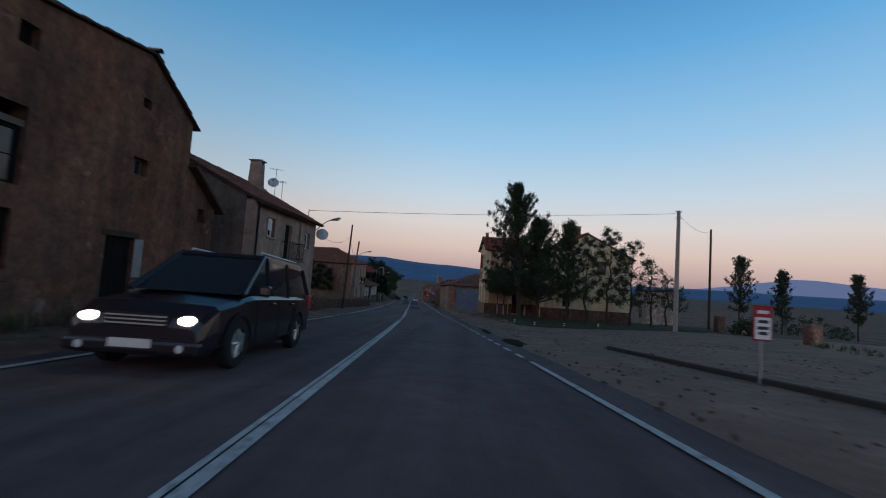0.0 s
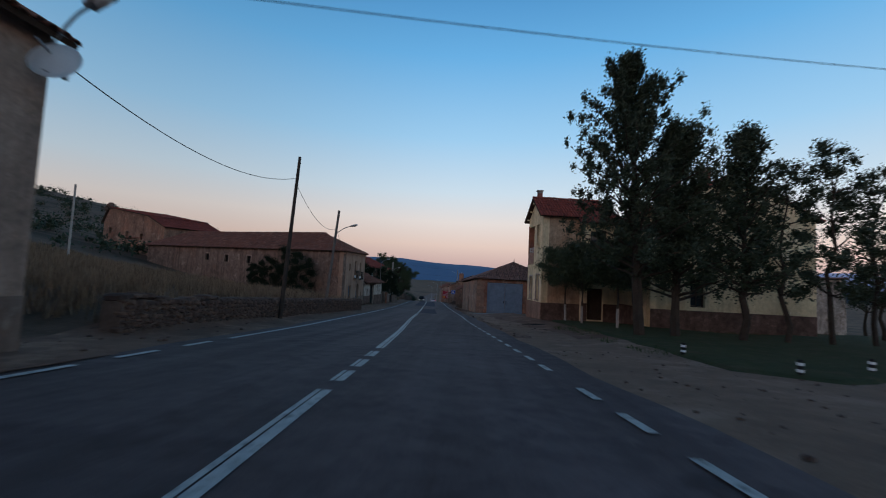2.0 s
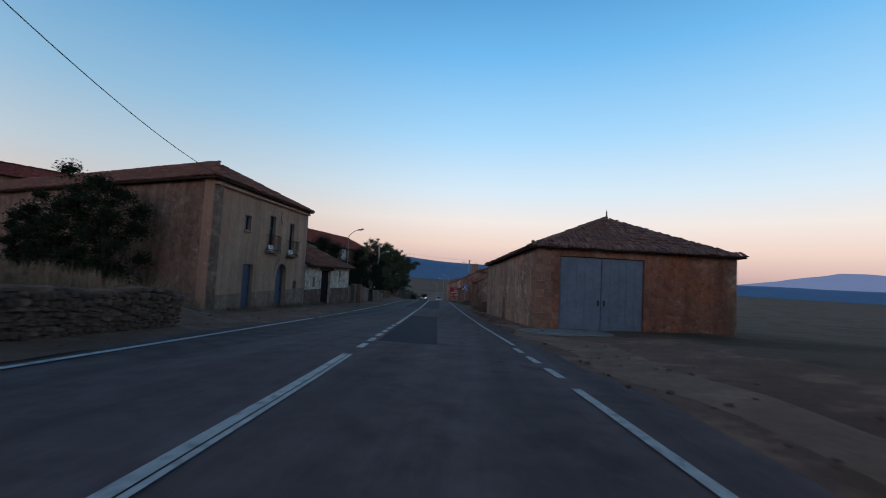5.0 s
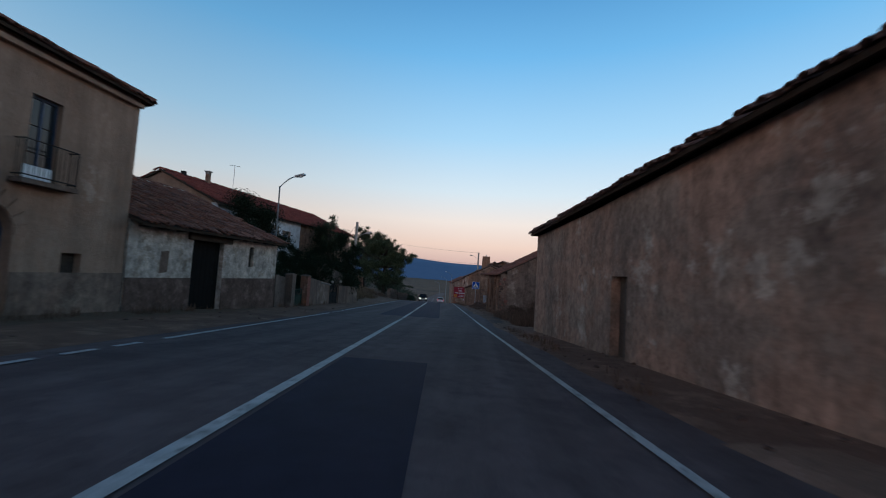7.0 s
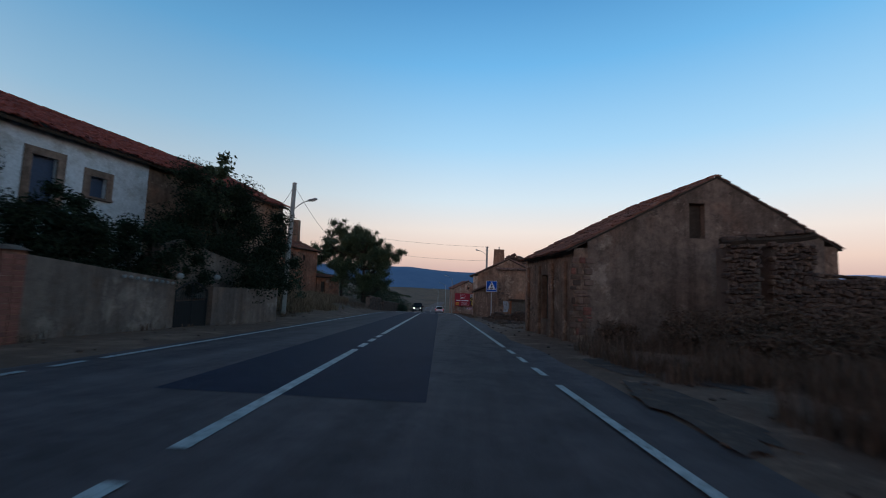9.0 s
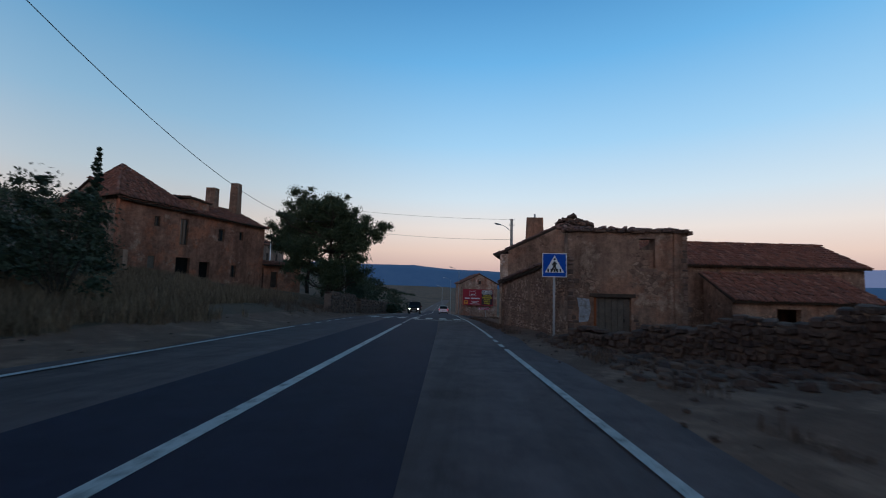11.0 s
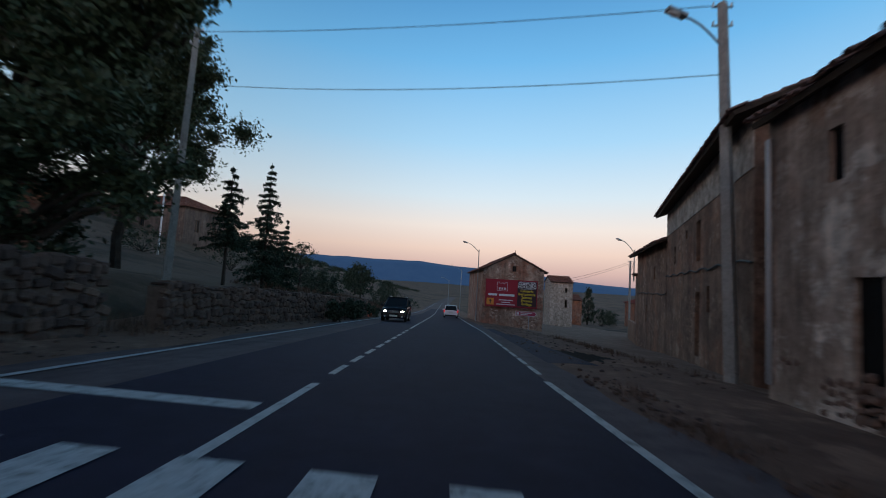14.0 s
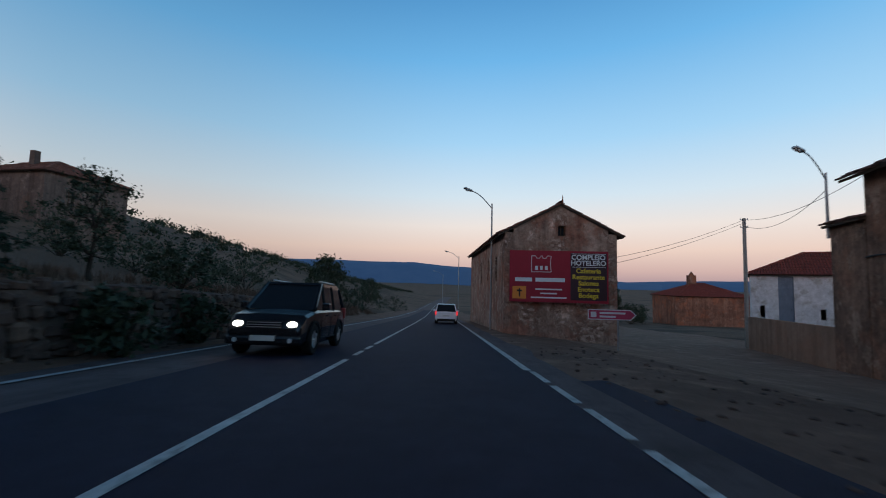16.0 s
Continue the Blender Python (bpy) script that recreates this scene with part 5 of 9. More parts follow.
    vs = box(bm, 0, 11.95, -0.16, -0.003, 1.92, 2.04, m(0, 0, 0))
    for v in vs:
        v.co.z += (v.co.y - 62.0) * 0.024
    part("cornice", bm, M_PL_TAN, h.h)
    for a, b, c, d in side:
        surround(h.h, m(3, a, c), b - a, d - c, M_PL_CREAM, 0.12, 0.02, False)
        fill_shutter(h.h, m(3, a, c), b - a, d - c, M_WOOD_BLACK, 0.2, 4)


long_house()


def white_shed():
    h = House("white_shed", "low limewashed shed with brown base and sagging tile roof", (-14.56, 73.98), (-13.85, 82.3), 6, -6.2, -1.25, 2.45, "shed", M_PL_WHITE, oe=0.5, og=0.02, ops={0: [(2.7, 4.4, -4.9, -1.7), (6.1, 6.45, -2.63, -1.72)]}, worn=0.08)
    fill_door(h.h, h.m(0, 2.7, -4.9), 1.7, 3.2, M_WOOD_BLACK, 7, 0.2, label="dark wooden barn door")
    fill_shutter(h.h, h.m(0, 6.1, -2.63), 0.35, 0.9, M_WOOD, 0.15, 2)
    for u0, u1 in ((0, 2.68), (4.42, 8.33)):
        bm = bmesh.new()
        box(bm, u0, u1, -0.03, -0.002, -6.2, -3.15, h.m(0, 0, 0))
        part("plinth", bm, M_PL_BROWN, h.h)
    # rotten beam over the door and the rafter ends under the ragged eave
    bm = bmesh.new()
    box(bm, 2.4, 4.75, -0.14, -0.002, -1.72, -1.42, h.m(0, 0, 0), 0.03)
    part("beam", bm, M_WOOD, h.h)
    for k in range(11):
        bm = bmesh.new()
        u = 0.3 + k * 0.75
        box(bm, u, u + 0.09, -0.42, -0.002, -1.5, -1.4, h.m(0, 0, 0), 0.01)
        part("rafter_end", bm, M_WOOD, h.h)
    bm = bmesh.new()
    extrude_poly(bm, [(1.25, -3.0), (1.6, -2.95), (1.62, -2.2), (1.28, -2.25)], 0.006, h.m(0, 0, 0, 0.007))
    bmesh.ops.recalc_face_normals(bm, faces=bm.faces[:])
    part("damp_stain", bm, M_TRIM, h.h, "grey patch where the limewash has gone")


white_shed()


def farmhouse():
    ops = [(5.32, 6.04, -1.5, 0.2), (7.1, 7.66, -0.75, -0.03), (12.6, 13.1, -0.7, 0.1)]
    h = House("farmhouse", "long farmhouse with a whitewashed front and red tile roof", (-19.3, 85.4), (-17.0, 104.0), 8.5, -6.5, 1.1, 1.9, "along", [M_WHITEWASH, M_ADOBE, M_ADOBE, M_PL_TAN], oe=0.35, ops={0: ops}, worn=0.085, roof_mat=M_ROOF_RED, tile_mat=M_TILE_RED)
    m = h.m
    for u, w_, z, hh in ((5.32, 0.72, -1.5, 1.7), (7.1, 0.56, -0.75, 0.72)):
        fill_shutter(h.h, m(0, u, z), w_, hh, M_BLUE, 0.16, 6)
        surround(h.h, m(0, u, z), w_, hh, M_TRIM, 0.24, 0.03)
    fill_shutter(h.h, m(0, 12.6, -0.7), 0.5, 0.8, M_WOOD, 0.12, 3)
    bm = bmesh.new()
    box(bm, 9.3, 18.7, -0.02, -0.002, -6.5, 1.0, m(0, 0, 0))
    part("earth_render", bm, M_ADOBE, h.h, "bare earth-coloured render on the far half")
    chimney(h.h, -22.6, 89.0, 2.2, 3.55, 0.24, M_ADOBE, 0.24, True)
    chimney(h.h, -23.2, 87.4, 2.0, 3.35, 0.24, M_IRON, 0.24, False)


farmhouse()
antenna(-22.3, 91.5, 2.6, 4.9, yaw=0.5)


def red_house():
    z0 = -6.2
    p, q = (-31.2, 123.6), (-26.5, 134.5)
    ops = [(2.3, 2.7, -0.5, 0.27), (4.18, 4.82, -1.7, 0.35), (7.33, 7.87, -1.12, -0.08), (9.28, 9.66, -0.84, -0.1), (2.05, 2.52, -3.65, -2.73), (4.03, 5.12, -4.55, -2.7), (5.86, 6.74, -4.75, -2.95), (8.68, 9.12, -4.13, -3.1)]
    h = House("red_house", "old two-storey house of reddish plaster with chimneys", p, q, 9, z0, 1.22, 1.7, "along", [M_PL_RED, M_RUBBLE, M_RUBBLE, M_RUBBLE], oe=0.4, drop=0.65, ops={0: ops}, worn=0.07)
    m = h.m
    for i, (a, b, c, d) in enumerate(ops):
        if i in (5, 6):
            fill_door(h.h, m(0, a, c), b - a, d - c, M_WOOD_BLACK, 4, 0.32, handle=False)
        elif i == 4:
            fill_shutter(h.h, m(0, a, c), b - a, d - c, M_WOOD_GREY, 0.08, 4)
        else:
            fill_window(h.h, m(0, a, c), b - a, d - c, M_WOOD, 1, 1, 0.2)
        surround(h.h, m(0, a, c), b - a, d - c, M_PL_RED, 0.1, 0.015, False)
    chimney(h.h, -29.9, 135.0, 1.5, 4.9, 0.8, M_ADOBE, 0.8, False, 0.12)
    chimney(h.h, -31.2, 133.4, 1.9, 4.1, 0.9, M_ADOBE, 0.7, False, 0.05)
    bm = bmesh.new()
    box(bm, 5.3, 6.9, 0.9, 3.2, 0.9, 2.2, m(0, 0, 0))
    part("dormer", bm, M_PL_RED, h.h)
    roof_plane(h.h, [m(0, 5.1, 2.28, -0.75).translation, m(0, 7.1, 2.02, -0.75).translation, m(0, 7.1, 2.35, -3.3).translation, m(0, 5.1, 2.6, -3.3).translation], M_ROOF, M_TILE, 0.05)
    # taller hipped roof over the far end
    f = [m(0, -0.4, 1.3, 0.42).translation, m(0, 5.0, 1.0, 0.42).translation, m(0, 5.0, 1.0, -9.4).translation, m(0, -0.4, 1.3, -9.4).translation]
    apex = m(0, 1.9, 4.5, -4.5).translation
    for a, b in ((0, 1), (1, 2), (3, 0)):
        roof_plane(h.h, [f[a], f[b], apex], M_ROOF, M_TILE, 0.07, eaves=a != 1)
        ridge_caps(h.h, f[a] + V3(0, 0, 0.05), apex + V3(0, 0, 0.05), M_ROOF)
    # broken iron balcony railing at the far corner
    bm = bmesh.new()
    for z in (-0.75, -0.15):
        tube(bm, m(0, h.L, z, -0.2).translation, m(0, h.L + 1.1, z, -0.2).translation, 0.03, n=5)
    tube(bm, m(0, h.L + 1.0, -0.95, -0.2).translation, m(0, h.L + 1.0, 0.15, -0.2).translation, 0.03, n=5)
    part("balcony_frame", bm, M_IRON, h.h)
    # low outhouse beside it
    o = House("outhouse", "low earth-walled outhouse with a dark doorway", (-26.4, 134.6), (-24.6, 138.6), 4, -6.2, -2.9, 0.5, "shed", M_PL_RED, ops={0: [(0.8, 1.6, -5.0, -3.5)]}, worn=0.05, thick=0.35)
    fill_door(o.h, o.m(0, 0.8, -5.0), 0.8, 1.5, M_WOOD, 4, 0.2)


red_house()

# ---- houses on the east side ----


def school_house():
    """Yellow two-storey house: a cross wing with its gable to the road and a long wing behind."""
    z0 = -4.2
    # front wall paler than its sides, with western twilight put into the colour
    g = House("gabled_house", "two-storey yellow plastered house with red tile roof and open loggia", (3.9, 50.75), (4.32, 47.2), 4.4, z0, 4.75, 1.3, "across", [M_PL_YELLOW, M_PL_OCHRE, M_PL_OCHRE, M_PL_OCHRE], oe=0.34, og=0.3, ops={0: [(0.12, 1.5, 2.1, 4.1), (2.2, 2.8, 2.55, 4.05), (0.7, 1.25, -1.25, 0.35), (2.3, 2.95, -1.25, 0.45)], 3: [(2.9, 3.9, 2.1, 4.1)]}, roof_mat=M_ROOF_RED, tile_mat=M_TILE_RED, worn=0.008)
    m = g.m
    fill_window(g.h, m(0, 2.2, 2.55), 0.6, 1.5, M_WOOD, 1, 1, 0.16)
    surround(g.h, m(0, 2.2, 2.55), 0.6, 1.5, M_PL_YELLOW, 0.1, 0.03)
    for u, w_, hh in ((0.7, 0.55, 1.6), (2.3, 0.65, 1.7)):
        fill_window(g.h, m(0, u, -1.25), w_, hh, M_WOOD, 1, 1, 0.18)
        surround(g.h, m(0, u, -1.25), w_, hh, M_PL_WHITE, 0.12, 0.03)
    # loggia parapet of brick and its corner post
    bm = bmesh.new()
    box(bm, 0.1, 1.53, -0.03, 0.10, 1.25, 2.12, m(0, 0, 0))
    par = part("loggia_parapet", bm, M_PL_ROSE, g.h, "brick parapet of the loggia")
    for r in range(7):
        for c in range(6):
            bm = bmesh.new()
            x = 0.12 + c * 0.235 + (0.11 if r % 2 else 0)
            box(bm, x, min(x + 0.22, 1.52), -0.042, -0.031, 1.28 + r * 0.118, 1.28 + r * 0.118 + 0.10, m(0, 0, 0))
            part("brick", bm, M_BRICK_PALE, par)
    bm = bmesh.new()
    for k in range(8):
        tube(bm, m(0, 0.2 + k * 0.18, 2.12, -0.05).translation, m(0, 0.2 + k * 0.18, 2.5, -0.05).translation, 0.012, n=4)
    tube(bm, m(0, 0.15, 2.5, -0.05).translation, m(0, 1.5, 2.5, -0.05).translation, 0.018, n=5)
    part("loggia_rail", bm, M_SIGN_WHITE, g.h)
    bm = bmesh.new()
    box(bm, -0.02, 0.16, -0.02, 0.4, 2.1, 4.2, m(0, 0, 0))
    part("loggia_post", bm, M_PL_RED, g.h)
    # moulding between the storeys and rafter ends under the verge
    bm = bmesh.new()
    box(bm, 0, 3.57, -0.06, -0.003, 1.08, 1.2, m(0, 0, 0), 0.01)
    part("string_course", bm, M_PL_YELLOW, g.h)
    for i in range(5):
        bm = bmesh.new()
        u = 0.3 + i * 0.72
        z = 4.75 + 1.3 * (1 - abs(u - 1.79) / 1.79) - 0.36
        box(bm, u, u + 0.09, -0.27, -0.002, z, z + 0.1, m(0, 0, 0), 0.01)
        part("rafter_end", bm, M_PL_YELLOW, g.h)
    # front plinth paler than the side one, the same twilight in its tone
    for i in (0, 1):
        g.plinth(i, -1.42, M_PL_ROSE if i == 0 else M_PL_BROWN, 0.03)
    chimney(g.h, 4.35, 49.1, 5.6, 6.5, 0.34, M_BRICK, 0.34, True)
    # wing whose gable end faces down the road
    tri = [(5.4, 6.0, 2.65, 3.8), (6.6, 7.2, 2.65, 3.8), (7.75, 8.35, 2.65, 3.85)]
    n = House("school_wing", "pale plastered two-storey wing with a red tile roof", (9.45, 52.0), (9.55, 42.4), 9.0, z0, 4.3, 2.2, "along", [M_PL_YELLOW, M_PL_YELLOW, M_PL_YELLOW, M_PL_YELLOW], oe=0.45, og=0.12, ops={0: tri + [(7.7, 8.4, -2.4, -0.1)], 1: [(5.6, 6.5, 2.5, 3.8), (2.2, 3.0, -1.0, 0.4)]}, roof_mat=M_ROOF_RED, tile_mat=M_TILE_RED, worn=0.008)
    for a, b, c, d in tri:
        fill_window(n.h, n.m(0, a, c), b - a, d - c, M_WOOD, 1, 2, 0.18)
        surround(n.h, n.m(0, a, c), b - a, d - c, M_PL_WHITE, 0.08, 0.03)
    for a, b, c, d in ((5.6, 6.5, 2.5, 3.8), (2.2, 3.0, -1.0, 0.4)):
        fill_window(n.h, n.m(1, a, c), b - a, d - c, M_WOOD, 1, 2, 0.18)
    fill_door(n.h, n.m(0, 7.7, -2.4), 0.7, 2.3, M_WOOD, 4, 0.2)
    bm = bmesh.new()
    box(bm, -0.25, 0.95, -0.7, -0.003, 2.55, 2.63, n.m(0, 7.7, -2.4), 0.01)
    part("door_canopy", bm, M_WOOD, n.h)
    n.plinth(0, -1.2, M_PL_BROWN, 0.025, 0, 7.66)
    n.plinth(1, -1.2, M_PL_BROWN, 0.025)
    bm = bmesh.new()
    pts = [n.m(0, 9.35, 4.1, 0.5).translation, n.m(0, 9.4, 3.75, 0.08).translation, n.m(0, 9.4, -2.2, 0.08).translation]
    pipe(bm, pts, 0.05, 8)
    part("downpipe", bm, M_PL_YELLOW, n.h)
    chimney(n.h, 13.6, 44.5, 5.6, 7.3, 0.5, M_BRICK, 0.5, True)
    c = House("corner_bay", "plastered bay between the gable and the wing", (7.0, 46.95), (9.44, 46.95), 4.2, z0, 4.3, 1.05, "along", M_PL_YELLOW, oe=0.45, og=0.3, ops={0: [(0.5, 1.6, 2.2, 3.6), (0.35, 1.4, -2.4, -0.3)]}, roof_mat=M_ROOF_RED, tile_mat=M_TILE_RED, worn=0.008, thick=0.3)
    fill_window(c.h, c.m(0, 0.5, 2.2), 1.1, 1.4, M_WOOD, 1, 2, 0.2)
    fill_door(c.h, c.m(0, 0.35, -2.4), 1.05, 2.1, M_WOOD, 4, 0.22)
    c.plinth(0, -1.3, M_PL_BROWN, 0.025, 1.42)
    c.plinth(0, -1.3, M_PL_BROWN, 0.025, 0.0, 0.33)


school_house()


def barn():
    z0 = -6.5
    p, q = (-1.2, 79.3), (0.42, 64.1)
    fall = [(0, -0.62), (5.5, -0.5), (10.0, -0.26), (13.0, -0.12), (15.29, -0.07)]
    h = House("barn", "long earth-plastered barn with a hipped tile roof", p, q, 9.5, z0, -0.1, roof=None, mats=[M_BARN, M_PL_RED, M_ADOBE, M_ADOBE], ops={0: [(7.2, 8.0, -4.6, -2.27)], 1: [(1.12, 5.1, -4.4, -0.37)]}, tops={0: fall, 1: [(0, -0.07), (9.5, -0.07)], 2: [(0, -0.1), (15.29, -0.62)], 3: [(0, -0.62), (9.5, -0.62)]})
    d, n, c, Z = h.d, h.n, h.c, Vector((0, 0, 1))
    e = [c[0] - d * 0.12 - n * 0.28 - Z * 0.56, c[1] + d * 0.25 - n * 0.28 + Z * 0.0, c[2] + d * 0.25 + n * 0.3 + Z * 0.0, c[3] - d * 0.12 + n * 0.3 - Z * 0.56]
    r1, r0 = c[1] - d * 3.56 + n * 4.75 + Z * 2.04, c[0] + d * 4.4 + n * 4.75 + Z * 1.72
    for k, pl in enumerate(([e[0], e[1], r1, r0], [e[1], e[2], r1], [e[2], e[3], r0, r1], [e[3], e[0], r0])):
        roof_plane(h.h, pl, M_ROOF_GREY, M_TILE_GREY, 0.05, slab=0.07, eaves=k != 2)
    for a, b in ((r0, r1), (e[0], r0), (e[1], r1)):
        ridge_caps(h.h, a + Z * 0.05, b + Z * 0.05, M_ROOF_GREY)
    # broken tiles and mortar heaped at the corner over the gate
    rng = random.Random(64)
    for k in range(26):
        f = rng.random()
        at = e[1] + (e[2] - e[1]) * (0.02 + 0.13 * f) + (e[0] - e[1]) * rng.uniform(0.0, 0.05) * (1 - f) + Z * rng.uniform(0.05, 0.22) * (1 - 0.4 * f)
        bm = bmesh.new()
        w2 = rng.uniform(0.07, 0.16)
        box(bm, -w2, w2, -0.13, 0.13, -0.05, rng.uniform(0.03, 0.09), pose(at.x, at.y, at.z, rng.uniform(-18, 18), rng.uniform(-18, 18), rng.uniform(0, 180)), 0.02)
        part("broken_tile", bm, M_TILE_GREY, h.h)
    m = h.m
    fill_door(h.h, m(0, 7.2, -4.6), 0.8, 2.33, M_WOOD_GREY, 4, 0.22)
    for k in (0, 1):
        bm = bmesh.new()
        x0 = 1.14 + k * 1.98
        box(bm, x0, x0 + 1.95, 0.10, 0.15, -4.1, -0.40, m(1, 0, 0))
        leaf = part("garage_door", bm, M_METAL_BLUE, h.h, "grey-blue sheet metal double door")
        for i in range(5):
            bm = bmesh.new()
            box(bm, x0 + 0.02 + i * 0.385, x0 + 0.05 + i * 0.385, 0.085, 0.10, -4.08, -0.42, m(1, 0, 0))
            part("rib", bm, M_METAL_BLUE, leaf)
        bm = bmesh.new()
        box(bm, x0 + (1.8 if k == 0 else 0.1), x0 + (1.86 if k == 0 else 0.16), 0.05, 0.09, -2.6, -2.35, m(1, 0, 0))
        part("handle", bm, M_IRON, leaf)
    # clay finial where the hips meet
    bm = bmesh.new()
    apex = Vector(p).to_3d() + h.d * (h.L - 3.56) + h.n * 4.75
    tube(bm, (apex.x, apex.y, 2.0), (apex.x, apex.y, 2.32), 0.09, 0.03, 8)
    tube(bm, (apex.x, apex.y, 2.32), (apex.x, apex.y, 2.55), 0.045, 0.012, 8)
    part("finial", bm, M_ROOF_GREY, h.h)


barn()


def gable_ruin():
    z0 = -7.0
    prof = [(0, -2.05), (1.5, -1.27), (4.75, 0.42), (8.75, -1.75)]
    h = House("stone_barn", "stone and adobe barn with a small gable window and sagging roof", (-2.55, 98.5), (-1.85, 92.6), 8.75, z0, -2.1, roof=None, mats=[M_ADOBE, M_PL_SIDE, M_ADOBE, M_ADOBE], ops={1: [(3.78, 4.3, -1.65, -0.5)], 3: [(3.7, 4.5, -1.5, -0.3)], 0: [(2.4, 3.3, -4.6, -2.9)]}, tops={1: prof, 3: [(0, -1.75), (3.95, 0.4), (8.75, -2.1)], 2: [(0, -1.75), (5.94, -1.75)]})
    d, n, c = h.d, h.n, h.c
    Z = Vector((0, 0, 1))
    top0, top1 = [c[k] + n * 4.75 + d * v + Z * 0.42 for k, v in ((0, -0.1), (1, 0.04))]
    west0, west1 = [c[k] - n * 0.25 + d * v + Z * -2.2 for k, v in ((0, -0.1), (1, 0.04))]
    east0, east1 = [c[k] + n * 8.9 + d * v + Z * -1.84 for k, v in ((0, -0.1), (1, 0.04))]
    roof_plane(h.h, [west0, west1, top1, top0], M_ROOF, M_TILE, 0.05, slab=0.05)
    roof_plane(h.h, [east1, east0, top0, top1], M_ROOF, M_TILE, 0.05, slab=0.05)
    m = h.m
    surround(h.h, m(1, 3.78, -1.65), 0.52, 1.15, M_TRIM, 0.14, 0.012, False)
    fill_shutter(h.h, m(1, 3.78, -1.65), 0.52, 1.15, M_WOOD, 0.2, 2)
    fill_door(h.h, m(0, 2.4, -4.6), 0.9, 1.7, M_WOOD, 4, 0.2)
    rng = random.Random(8)
    for u in (0.15, 1.9, 3.6, 5.0):
        bm = bmesh.new()
        box(bm, u, u + 0.35, -0.12, -0.002, z0, -2.5, m(0, 0, 0), 0.03)
        part("buttress", bm, M_ADOBE, h.h)
    # broken quoin of brick and stone where the plaster fell
    z = -5.1
    while z < -2.5:
        hq = rng.uniform(0.07, 0.24)
        x = 0.0
        while x < 0.45 + 0.35 * noise.noise((z * 1.3, 4, 4)):
            w2 = rng.uniform(0.12, 0.34)
            bm = bmesh.new()
            box(bm, x + 0.01, x + w2 - 0.01, -0.02 - rng.uniform(0, 0.035), 0.05, z + 0.012, z + hq - 0.012, m(1, 0, 0) @ pose(0, 0, 0, 0, rng.uniform(-2, 2), 0), 0.025)
            part("quoin_stone", bm, M_STONE_PALE if rng.random() < 0.6 else M_BRICK if rng.random() < 0.4 else M_STONE, h.h)
            x += w2
        z += hq
    return h


gable_ruin()


